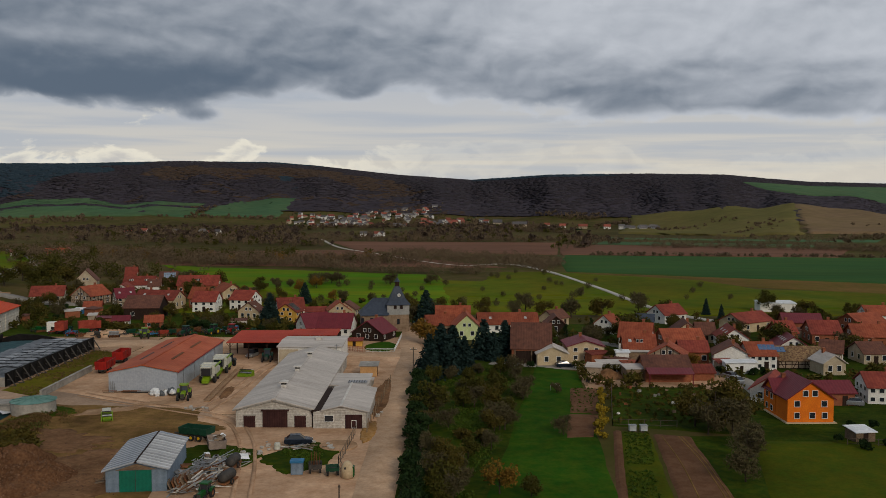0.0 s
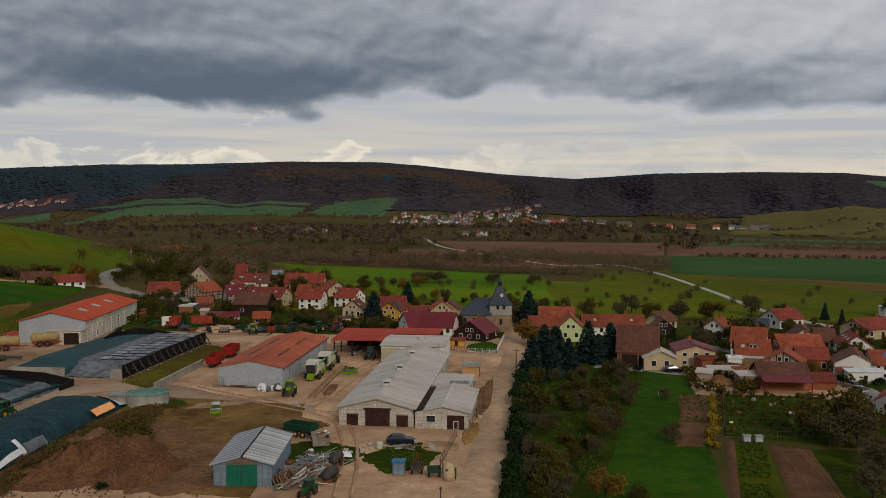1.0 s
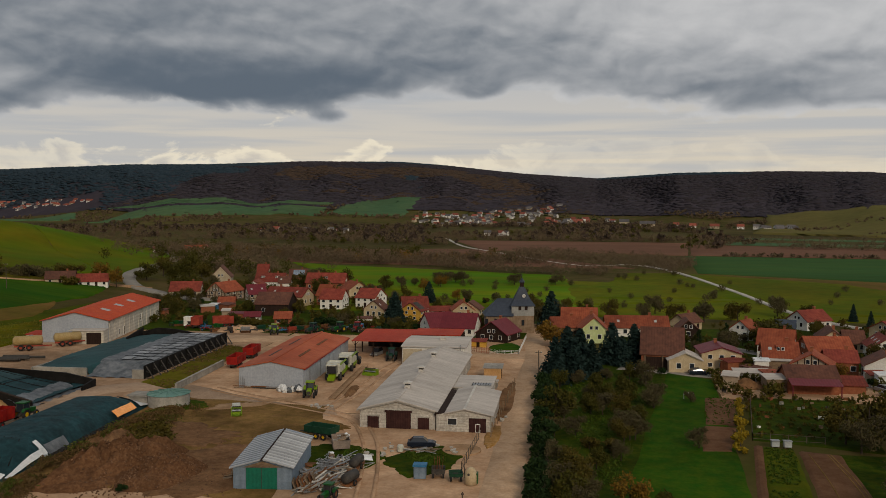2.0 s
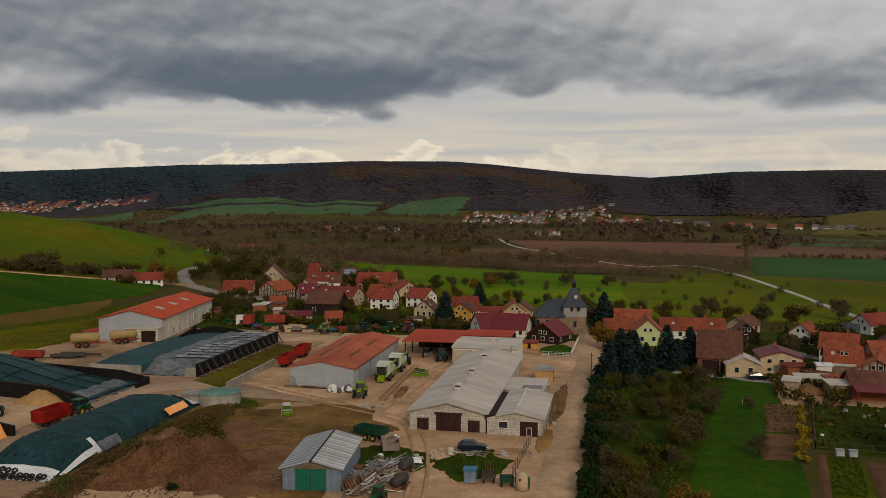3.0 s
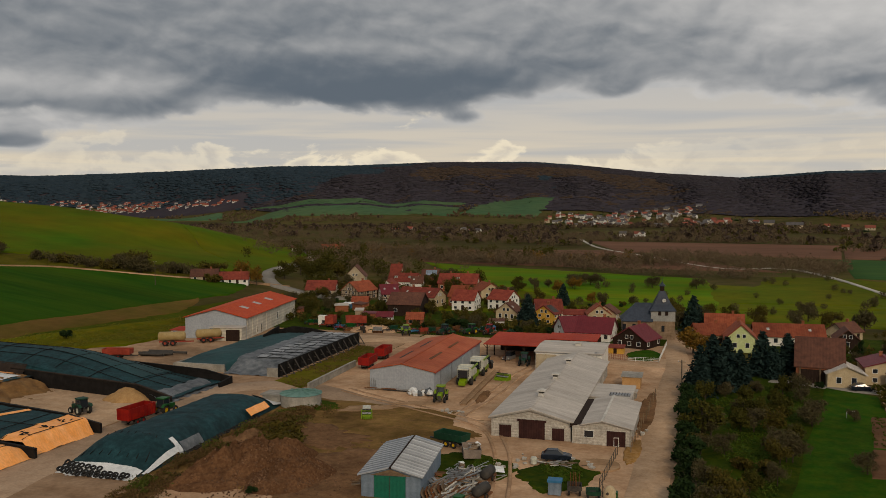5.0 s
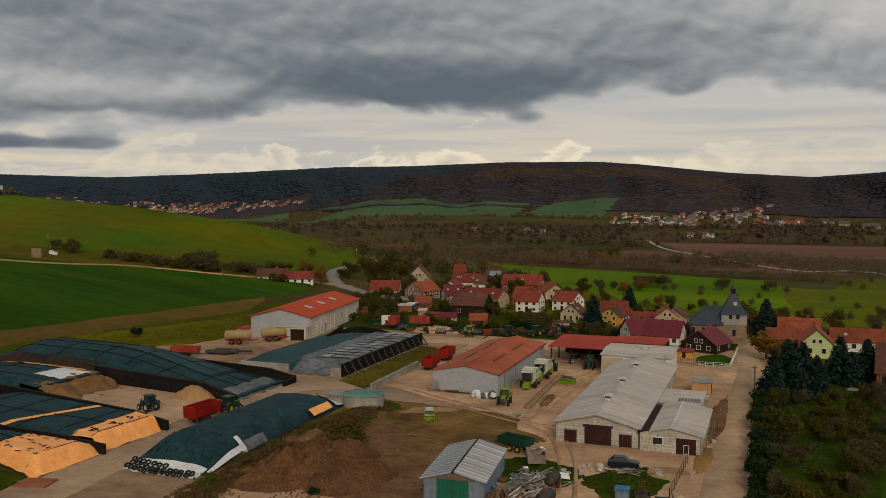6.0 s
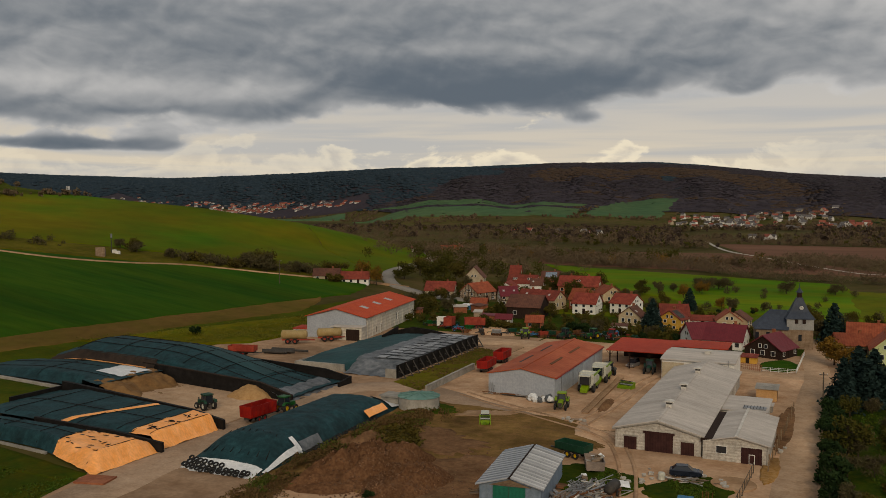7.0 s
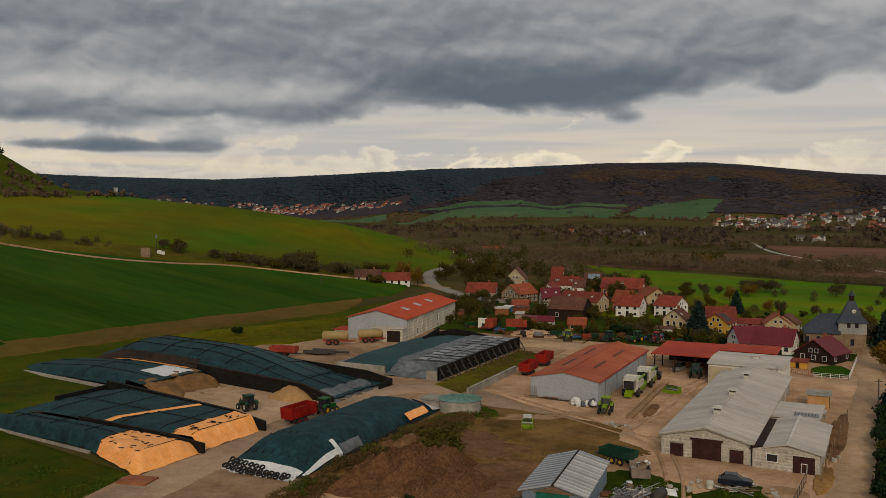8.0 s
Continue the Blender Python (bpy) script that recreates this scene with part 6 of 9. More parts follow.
# brown bushes grown over the earth bank
for x, y, h, k in ((-65.5, 123, 2.4, "shrub"), (-63.5, 125.5, 2.6, "shrub"), (-67.5, 126, 2.2, "shrub"), (-66, 129, 2.4, "shrub"), (-69.5, 129, 2.6, "shrub"), (-68.5, 133, 2.2, "shrub"), (-71.5, 127, 2.0, "shrub"), (-70.8, 136.5, 2.0, "shrub"), (-72.6, 119, 1.6, "shrub"), (-70.6, 112, 1.5, "dark"), (-69.8, 106.5, 1.4, "dark"), (-58.5, 104.5, 1.2, "dark")):
    plant(k, x, y, h, "brown leafless bush on the earth bank" if k == "shrub" else "low green bush at the foot of the earth heap", "bushes on the bank", 1.3)
# hedge along the road
for k in range(40):
    plant("dark", -7.0 + 1.7 * max(0.0, 150 - (100 + 2.15 * k)) / 50 + PR.uniform(-0.4, 0.4), 100 + 2.15 * k, PR.uniform(2.4, 3.3), "dense dark hedge bush beside the road", "hedge along the road", 1.15)
# the neglected orchard
for k in range(46):
    y = PR.uniform(102, 188)
    right = 3.5 + 15.5 * (y - 104) / 92 - (4 if y < 125 else 0)
    x = PR.uniform(-5.5 + (1.8 if y < 130 else 0.0), right)
    kind = PR.choices(("bare", "olive", "brown", "shrub"), (6, 6, 1, 2))[0]
    plant(kind, x, y, PR.uniform(3.0, 5.0) if kind != "shrub" else PR.uniform(1.6, 2.6), "", "orchard trees", 1.0)
# gardens on the right
for x, y, h, k in ((42.5, 141, 8.6, "brown"), (46.5, 142, 7.8, "brown"), (39.6, 142.5, 6.5, "brown"), (44.5, 138.5, 6.5, "bare"), (40.5, 138, 6.0, "bare"), (41, 121, 5.5, "bare"), (38.5, 114, 5, "bare"), (43.5, 128, 5, "bare"), (5.5, 108.5, 4.6, "gold"),
                   (9.5, 107.5, 3.2, "olive"), (17.2, 137, 3.6, "bare"), (19.6, 168, 2.6, "bare"), (62, 130, 2.0, "dark"), (66, 131.5, 1.6, "dark"), (59, 133, 1.5, "dark"), (71, 140, 1.8, "dark"), (74, 140, 1.8, "dark"), (77, 140, 1.8, "dark"), (68, 141, 1.8, "dark"), (65, 142, 1.8, "dark"), (80, 139.5, 1.8, "dark"), (83, 139, 1.8, "dark"), (57, 187, 2.0, "dark"), (64, 186, 2.2, "dark"), (67, 187, 2.2, "dark"),
                   (16.5, 192, 2.0, "dark"), (33, 190, 2.2, "dark"), (36, 197, 4.5, "olive"), (27, 205, 3, "dark"), (53.5, 195, 3.5, "gold"), (62, 190, 3.0, "yellow"), (84, 196, 3, "brown")):
    plant(k, x, y, h)
for k in range(13):
    plant("yellow", 28.0 - 5.0 * k / 12 + PR.uniform(-0.2, 0.2), 166 - 30 * k / 12, PR.uniform(1.6, 2.6), "", "row of yellow shrubs")
# trees among the houses
def sprinkle(n, x0, x1, y0, y1, gap, kinds, lo, hi):
    made = 0
    for _ in range(n * 6):
        x, y = PR.uniform(x0, x1), PR.uniform(y0, y1)
        if made < n and clear_of_houses(x, y, gap):
            made += 1
            kind = PR.choice(kinds)
            plant(kind, x, y, PR.uniform(lo, hi) * (0.45 if kind in ("dark", "shrub") else 1))


sprinkle(48, -160, -30, 246, 330, 9.5, ("bare", "brown", "olive", "dark", "shrub", "dark", "gold", "bare"), 3.5, 6.5)
sprinkle(20, -170, -90, 320, 380, 8, ("bare", "brown", "olive", "olive"), 5, 9)
sprinkle(52, 22, 135, 200, 275, 8.5, ("bare", "brown", "olive", "dark", "shrub", "column", "dark"), 3.5, 6.5)
sprinkle(20, 30, 130, 172, 205, 8.0, ("shrub", "dark", "bare", "olive", "dark"), 2.5, 4.5)
sprinkle(18, 20, 140, 275, 300, 8, ("column", "olive", "brown", "bare", "spruce"), 4, 8)
sprinkle(14, -30, 20, 262, 300, 8, ("bare", "olive", "brown"), 4, 7)
for k in range(26):
    kind = PR.choice(("dark", "dark", "olive", "shrub", "brown"))
    plant(kind, -104 + 74 * k / 25 + PR.uniform(-1, 1), 250.5 + PR.uniform(-1.5, 1.5), PR.uniform(2.0, 3.4), "", "bushes behind the machine row", 1.3)
for x, y, h in ((83, 221, 7.5), (46.5, 231, 8.5), (50, 236, 7.5), (-104, 250, 4.5), (-70, 256, 5)):
    plant("olive", x, y, h, wide=1.2)
# more growth close about the houses
sprinkle(36, -150, -64, 254, 328, 6.6, ("brown", "bare", "olive", "shrub", "dark", "brown"), 3.0, 5.5)
sprinkle(22, -135, -60, 325, 385, 6.6, ("brown", "bare", "olive", "gold"), 4.0, 7.0)
sprinkle(30, 20, 110, 205, 250, 6.6, ("brown", "bare", "olive", "dark"), 3.0, 5.0)
# meadow fruit trees
for x, y in ((-62, 395), (-58, 400), (-54, 398), (-66, 402), (-30, 392), (-12, 395), (-84, 330), (-80, 334), (-88, 336)):
    plant("bare", x, y, 6.0, wide=1.2)
# trees along the country road and the slope track
for x, y, h, k in ((-186, 352, 9, "olive"), (-178, 362, 10, "olive"), (-170, 372, 10, "brown"), (-190, 375, 10, "brown"), (-182, 385, 11, "olive"), (-165, 352, 8, "olive"), (-205, 372, 6, "bare"), (-168, 330, 7, "brown"), (-196, 332, 8, "gold"), (-203, 326, 7, "brown"),
                   (-150, 330, 7, "brown"), (-158, 322, 5, "bare"), (-143, 292, 4, "brown"), (-141, 285, 4, "shrub"), (-152, 300, 4, "brown"), (-200, 400, 6, "bare"), (-213, 425, 7, "brown"), (-225, 470, 7, "gold"), (-210, 480, 8, "olive"),
                   (-222, 300, 9, "bare"), (-226, 304, 10, "brown"), (-230, 300, 8, "bare"), (-214, 312, 6, "bare"), (-240, 290, 5, "bare"), (-262, 287, 5, "bare"), (-276, 283, 6, "bare"), (-281, 286, 6, "brown"), (-286, 284, 5, "bare"), (-207, 322, 7, "brown"),
                   (-196, 310, 4, "shrub"), (-168, 197, 3.0, "dark"), (-252, 292, 4, "shrub"), (-235, 296, 4, "shrub")):
    near = min((Vector((x, y)) - (Vector(a) + (Vector(b) - Vector(a)) * min(1, max(0, (Vector((x, y)) - Vector(a)).dot(Vector(b) - Vector(a)) / (Vector(b) - Vector(a)).length_squared)))).length for a, b in zip(COUNTRY_ROAD, COUNTRY_ROAD[1:]))
    if near > 5.5:
        plant(k, x, y, h, wide=1.15)
plant("gold", -183, 322, 8.5, "slim willow with hanging ochre leaves", wide=0.8)


# ---- far woods: joined, nobody could count them ----
ICO = np.array([(0, 0, 1)] + [(math.cos(a) * 0.894, math.sin(a) * 0.894, 0.447) for a in np.radians(range(0, 360, 72))] + [(math.cos(a) * 0.894, math.sin(a) * 0.894, -0.447) for a in np.radians(range(36, 396, 72))] + [(0, 0, -1)])
ICO_F = np.array([(0, i + 1, (i + 1) % 5 + 1) for i in range(5)] + [(i + 1, i + 6, (i + 1) % 5 + 1) for i in range(5)] + [((i + 1) % 5 + 1, i + 6, (i + 1) % 5 + 6) for i in range(5)] + [(11, (i + 1) % 5 + 6, i + 6) for i in range(5)])


def wood(name, p, size, material, label, rng, tall=1.0, peak=0.0):
    """Uneven crowns at the plan points p."""
    n = len(p)
    z = height(p[:, 0], p[:, 1])
    s = size[:, None, None] * rng.uniform(0.75, 1.3, (n, 1, 1))
    v = ICO[None] * s * np.array([1.15, 1.15, 0.19 * tall]) * rng.uniform(0.85, 1.12, (n, 12, 1))
    if peak:
        v[:, :, :2] *= (1 - peak * np.clip(ICO[None, :, 2:], -0.4, 1))
    v += np.stack([p[:, 0], p[:, 1], z], -1)[:, None] + np.array([0, 0, 0.14 * tall]) * s
    f = ICO_F[None] + 12 * np.arange(n)[:, None, None]
    return big_mesh(name, v.reshape(-1, 3), f.reshape(-1, 3), material, label, "woodland")


def thicket(name, p, size, material, label, rng, quads=26, tall=1.2, leaf=0.0):
    """Small trees of loose scraps, joined."""
    z = height(p[:, 0], p[:, 1])
    n = len(p)
    d = rng.normal(size=(n, quads, 3))
    d /= np.linalg.norm(d, axis=2)[..., None]
    c = np.stack([p[:, 0], p[:, 1], z], -1)[:, None] + size[:, None, None] * (d * rng.uniform(0.3, 1.0, (n, quads, 1)) * np.array([0.5, 0.5, 0.48]) + np.array([0, 0, 0.5]))
    v, f = scraps(c.reshape(-1, 3), 1.0, rng, tall)
    v = (v.reshape(n, quads, 4, 3) - c[:, :, None]) * (size * (leaf or 1.1 / math.sqrt(quads)))[:, None, None, None] + c[:, :, None]
    return big_mesh(name, v.reshape(-1, 3), f, material, label, "scrub")


def inside(p, quad):
    q = np.array(quad)
    ok = np.ones(len(p), bool)
    c = q.mean(0)
    for i in range(4):
        e = q[(i + 1) % 4] - q[i]
        side = e[0] * (p[:, 1] - q[i, 1]) - e[1] * (p[:, 0] - q[i, 0])
        ref = e[0] * (c[1] - q[i, 1]) - e[1] * (c[0] - q[i, 0])
        ok &= side * ref > 0
    return ok


OPEN_LAND = FAR_FIELDS + [TOWN_LAND] + [[(200, 1080), (372, 938), (520, 1335), (290, 1440)], [(388, 960), (480, 930), (640, 1220), (510, 1325)], [(482, 930), (640, 900), (820, 1150), (640, 1225)], [(590, 1500), (900, 1420), (1150, 1900), (560, 1720)]]
wr = np.random.default_rng(3)


def spots(n, a0, a1, lo, hi):
    """Plan points with lo and hi as shares of the way from the hills' foot to their crest."""
    az = wr.uniform(a0, a1, n)
    foot_r, top_r = np.interp(az, [c[0] for c in FOOT], [c[1] for c in FOOT]), np.interp(az, [c[0] for c in CREST], [c[1] for c in CREST])
    s = np.sqrt(wr.uniform(lo ** 2, hi ** 2, n)) if lo >= 0 else wr.uniform(lo, hi, n)
    r = foot_r + s * (top_r - foot_r)
    p = np.stack([-np.sin(np.radians(az)) * r, np.cos(np.radians(az)) * r], -1)
    keep = np.ones(n, bool)
    for q in OPEN_LAND:
        keep &= ~inside(p, q)
    return p[keep], az[keep], r[keep], s[keep]


def patchy(p, k, seed):
    return np.array([noise.noise((x * k, y * k, seed)) for x, y in p])


floor_az = np.arange(-40, 66, 0.5)
floor_s = np.linspace(0.20, 1.06, 40)
fa, fs = np.meshgrid(floor_az, floor_s)
fr = np.interp(fa, [c[0] for c in FOOT], [c[1] for c in FOOT]) * (1 - fs) + np.interp(fa, [c[0] for c in CREST], [c[1] for c in CREST]) * fs
fx, fy = -np.sin(np.radians(fa)) * fr, np.cos(np.radians(fa)) * fr
fn = len(floor_az)
sheet_from("wood_floor", np.stack([fx, fy, height(fx, fy) + 1.7], -1).reshape(-1, 3).tolist(), [(j * fn + i + 1, j * fn + i, (j + 1) * fn + i, (j + 1) * fn + i + 1) for j in range(39) for i in range(fn - 1)], WOODFLOOR, "leafy floor of the hill woods tinted purple-grey for haze", "ground")
p, az, r, s = spots(41000, -29, 58, 0.20, 1.03)
# more of the haze-blue conifers on the hills to the left
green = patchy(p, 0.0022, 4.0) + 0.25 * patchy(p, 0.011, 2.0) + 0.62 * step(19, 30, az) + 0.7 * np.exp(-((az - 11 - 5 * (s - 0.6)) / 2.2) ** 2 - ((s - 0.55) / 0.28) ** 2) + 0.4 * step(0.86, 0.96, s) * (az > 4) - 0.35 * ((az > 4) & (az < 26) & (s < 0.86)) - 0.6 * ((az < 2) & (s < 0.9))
gold = patchy(p, 0.004, 8.0) + 0.3 * patchy(p, 0.02, 6.0) + 0.30 * np.exp(-((az - 15) / 5.0) ** 2) + 0.25 * np.exp(-((az - 5) / 3.0) ** 2)
size = 6.8 * np.clip(r / 1900, 0.85, 2.2)
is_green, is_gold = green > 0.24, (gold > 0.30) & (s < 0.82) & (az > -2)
wood("hill_woods", p[~is_green & ~is_gold], size[~is_green & ~is_gold], HAZEWOOD, "bare woods on the far hills tinted purple-grey for haze", wr)
wood("hill_woods", p[is_green], size[is_green], HAZEPINE, "dark conifer woods on the far hills tinted blue for haze", wr, 1.2, 0.35)
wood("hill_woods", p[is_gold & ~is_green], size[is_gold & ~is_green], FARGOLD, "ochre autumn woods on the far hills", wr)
# scrub at the foot of the hills and along the river
p, az, r, s = spots(5200, -29, 45, -0.02, 0.24)
k = patchy(p, 0.006, 3.0) + 0.4 * patchy(p, 0.02, 1.0) > -0.02
k &= ~((az > 5) & (az < 34) & (r < 1520))
thicket("foot_scrub", p[k], wr.uniform(3.5, 6.5, k.sum()), SCRUB, "brown scrub at the foot of the hills", wr, 24)


def belt(n, pts, width):
    """Plan points strewn along a line."""
    pts = np.array(pts, float)
    leg = np.r_[0, np.cumsum(np.hypot(*np.diff(pts, axis=0).T))]
    t = wr.uniform(0, leg[-1], n)
    q = np.stack([np.interp(t, leg, pts[:, 0]), np.interp(t, leg, pts[:, 1])], -1)
    return q + wr.normal(size=(n, 2)) * width


def grove(n, x0, x1, y0, y1):
    return np.stack([wr.uniform(x0, x1, n), wr.uniform(y0, y1, n)], -1)


fruit = grove(46, -60, 130, 305, 470)
thicket("meadow_trees", fruit, wr.uniform(2.2, 3.8, len(fruit)), TWIGS, "small bare fruit trees dotted over the meadow", wr, 220, 2.2, 0.05)
slope_row = np.concatenate([belt(150, [(-430, 268), (-345, 246), (-322, 256), (-300, 266)], 4), belt(230, [(-264, 290), (-240, 300), (-222, 312), (-205, 330)], 4)])
thicket("slope_scrub", slope_row, wr.uniform(1.2, 4.2, len(slope_row)), TWIGS, "brown scrub along the slope track", wr, 90, 1.6, 0.07)
knoll = belt(40, [(-596, 418), (-700, 450)], 5)
thicket("knoll_trees", knoll, wr.uniform(6, 11, len(knoll)), TWIGS, "bare trees on the knoll", wr, 120, 1.8)
edge_row = np.concatenate([belt(70, [(-458, 300), (-458, 420)], 4), belt(60, [(-480, 350), (-560, 420)], 14)])
thicket("knoll_scrub", edge_row, wr.uniform(2.0, 5.0, len(edge_row)), SCRUB, "brown scrub at the foot of the knoll", wr, 40, 1.3)
yards = np.concatenate([grove(260, -150, -60, 248, 300), grove(160, -60, -10, 246, 300), grove(260, 25, 130, 200, 275), grove(70, 26, 60, 172, 197), grove(110, 62, 110, 150, 200)])
yards = yards[[clear_of_houses(a, b, 6.5) for a, b in yards.tolist()]]
pick = wr.uniform(size=len(yards))
thicket("garden_scrub", yards[pick < 0.5], wr.uniform(1.2, 3.0, (pick < 0.5).sum()), OLIVELEAF, "green undergrowth in the village gardens", wr, 50)
thicket("garden_scrub", yards[pick >= 0.5], wr.uniform(1.2, 3.2, (pick >= 0.5).sum()), BROWNLEAF, "brown undergrowth in the village gardens", wr, 50)
river = np.concatenate([belt(700, [(-700, 1050), (-300, 980), (-60, 900), (60, 905), (280, 900), (560, 820)], 14), belt(420, [(-560, 900), (-300, 840), (-140, 880), (0, 870)], 26), belt(300, [(-40, 640), (20, 560), (38, 500)], 11),
                        belt(260, [(-190, 530), (-98, 512), (-40, 462), (20, 456)], 4), belt(160, [(-240, 640), (-150, 570), (-60, 540), (16, 515)], 6), belt(120, [(40, 590), (52, 520), (44, 470)], 8), belt(220, [(-125, 860), (100, 835), (330, 790)], 6),
                        belt(420, [(-520, 700), (-360, 640), (-240, 560), (-215, 500)], 30), belt(300, [(160, 740), (330, 690), (360, 660)], 8), belt(120, [(300, 700), (350, 640)], 16)])
near_belt = np.concatenate([belt(420, [(-320, 640), (-210, 575), (-120, 530), (-20, 548)], 18), belt(160, [(-260, 520), (-205, 470), (-170, 430)], 16)])
thicket("near_scrub", near_belt, wr.uniform(4, 9, len(near_belt)), SCRUB, "tall brown leafless trees behind the village", wr, 110, 2.4, 0.045)
near_green = np.concatenate([belt(46, [(-262, 520), (-215, 462), (-180, 420)], 12), belt(60, [(-330, 660), (-180, 560), (-60, 560)], 20)])
thicket("near_scrub", near_green, wr.uniform(5, 10, len(near_green)), OLIVELEAF, "dark green trees behind the village", wr, 170, 1.4, 0.055)
near_gold = belt(50, [(-330, 650), (-200, 560), (-40, 545)], 18)
thicket("near_scrub", near_gold, wr.uniform(4, 8, len(near_gold)), GOLDLEAF, "ochre autumn trees behind the village", wr, 150, 1.5, 0.05)
low_hedge = belt(240, [(100, 628), (250, 604), (420, 588)], 2)
thicket("field_hedge", low_hedge, wr.uniform(1.5, 3.2, len(low_hedge)), SCRUB, "low brown hedge along the field", wr, 20)
thicket("river_scrub", river, wr.uniform(3, 7, len(river)), SCRUB, "brown leafless trees along the river", wr, 50, 2.0, 0.05)
q = np.stack([wr.uniform(-900, 150, 8200), wr.uniform(640, 1420, 8200)], -1)
keep = (patchy(q, 0.005, 7.0) + 0.5 * patchy(q, 0.018, 5.0) > -0.08) & ~inside(q, [(-140, 850), (97, 826), (73, 626), (-90, 672)]) & ~inside(q, [(-240, 680), (-86, 700), (26, 530), (-150, 500)]) & (q[:, 1] > 700 - 0.35 * q[:, 0] * (q[:, 0] < 0)) & (np.hypot(*q.T) < np.where(q[:, 0] < -150, 1400, 1500))
q = q[keep]
thicket("valley_scrub", q, wr.uniform(3, 7, len(q)), SCRUB, "brown scrub and small trees on the valley floor", wr, 26, 1.7, 0.12)
q2 = q[wr.uniform(size=len(q)) < 0.22] + 9
thicket("valley_scrub", q2, wr.uniform(4, 9, len(q2)), FARGOLD, "ochre trees scattered on the valley floor", wr, 20)
q3 = q[wr.uniform(size=len(q)) < 0.10] - 7
thicket("valley_conifers", q3, wr.uniform(4, 7, len(q3)), OLIVELEAF, "dark green trees scattered on the valley floor", wr, 30)
q4 = np.stack([wr.uniform(270, 620, 700), wr.uniform(900, 1300, 700)], -1)
q4 = q4[(patchy(q4, 0.012, 9.0) > 0.28)]
thicket("pasture_scrub", q4, wr.uniform(3, 6, len(q4)), SCRUB, "clumps of scrub on the hillside pasture", wr, 18)

# ---- silage clamps ----


def heap_sheet(name, x0, x1, y0, y1, top, material, label, parent=None, n=44, k=26, lumps=0.12, seed=0.0, smooth=True):
    """A sheet over a heap: top(x, y) gives its height over the yard."""
    s = Shape().grid(np.linspace(x0, x1, n + 1).tolist(), np.linspace(y0, y1, k + 1).tolist(),
                     lambda x, y: top(x, y) + lumps * (noise.noise((x * 0.5, y * 0.5, seed)) + 0.5 * noise.noise((x * 1.7, y * 1.7, seed + 4))))
    return part(name, s, material, parent, label, smooth)


def ramp(a, b, x):
    return float(step(a, b, x))


def band_rows(parent, top, lines, material, label, r=0.07):
    """Rows of sandbags laid over a sheet: each line from one plan point to another."""
    for (xa, ya), (xb, yb) in lines:
        n = max(3, int(math.hypot(xb - xa, yb - ya) / 1.6))
        s, rings = Shape(), []
        d = Vector((xb - xa, yb - ya, 0)).normalized()
        side = Vector((-d.y, d.x, 0))
        for i in range(n + 1):
            x, y = xa + (xb - xa) * i / n, ya + (yb - ya) * i / n
            c = Vector((x, y, top(x, y) + 0.12))
            rings.append([c - side * r, c + Vector((0, 0, r)), c + side * r, c - Vector((0, 0, r))])
        part("weight_strip", s.loft(rings), material, parent, label)


# the broad back clamp with its sloping net
clamp = thing("silage_clamp", pose(0, 0, 0), "long silage clamp under a dark teal net", "silage clamp", "silage clamps")


def top_back(x, y):
    v = (y - 144.5) / 19.0
    crown = 0.45 + 0.55 * math.sin(math.pi * min(max(v * 0.9 + 0.08, 0), 1)) ** 0.6
    rise = 0.7 + 5.2 * ramp(-99, -138, x) * (1 - 0.55 * ramp(-154, -161, x))
    return max(0.15, rise * crown)


heap_sheet("net", -161, -99, 144.6, 163.5, top_back, TARP, "dark teal silage net", clamp, 60, 30)
heap_sheet("side_sheet", -160.5, -136, 142.6, 144.8, lambda x, y: 1.6 + (top_back(x, 144.8) - 1.5) * (y - 142.6) / 2.2, TARP_BROWN, "dusty black side sheet", clamp, 30, 4)
heap_sheet("side_sheet", -141, -103, 144.3, 144.95, lambda x, y: float(np.interp(x, [-140, -106, -98], [3.5, 3.0, 1.4])) + (top_back(x, 144.95) - float(np.interp(x, [-140, -106, -98], [3.5, 3.0, 1.4]))) * (y - 144.3) / 0.65, TARP, "dark teal net edge", clamp, 30, 3, 0.0)
heap_sheet("faded_net", -140, -112, 152.5, 162.5, lambda x, y: top_back(x, y) + 0.10, TARP_OLD, "faded teal net strip", clamp, 24, 10)
heap_sheet("foot_sheet", -103.5, -98.0, 143.8, 160.5, lambda x, y: 1.25 * ramp(-97.9, -103, x) + 0.1, TARP_GREY, "grey foot sheet", clamp, 10, 24, 0.35)
band_rows(clamp, top_back, [((-159, y), (-101, y)) for y in (148.5, 152.5, 156.5, 160.5)] + [((x, 145.5), (x, 162.5)) for x in range(-156, -100, 9)], TARP_BLACK, "")
part("wall", Shape().prism([(-104, 0), (-98, 0), (-98, 1.3), (-106, 2.9), (-140, 3.4), (-140, 0)][::-1], 143.9, 144.4), TARP_BLACK, clamp, "black-sheeted clamp wall")
part("wall_cap", Shape().prism([(-98, 1.3), (-106, 2.9), (-140, 3.4), (-140, 3.55), (-106, 3.05), (-98, 1.45)][::-1], 143.92, 144.38), TARP_BROWN, clamp, "pale wall capping")
part("wall", Shape().prism([(-97.5, -0.2), (-97.5, 1.5), (-104, 2.5), (-161, 3.4), (-161, -0.2)], 163.3, 163.7), TARP_BLACK, clamp, "black-sheeted clamp wall")
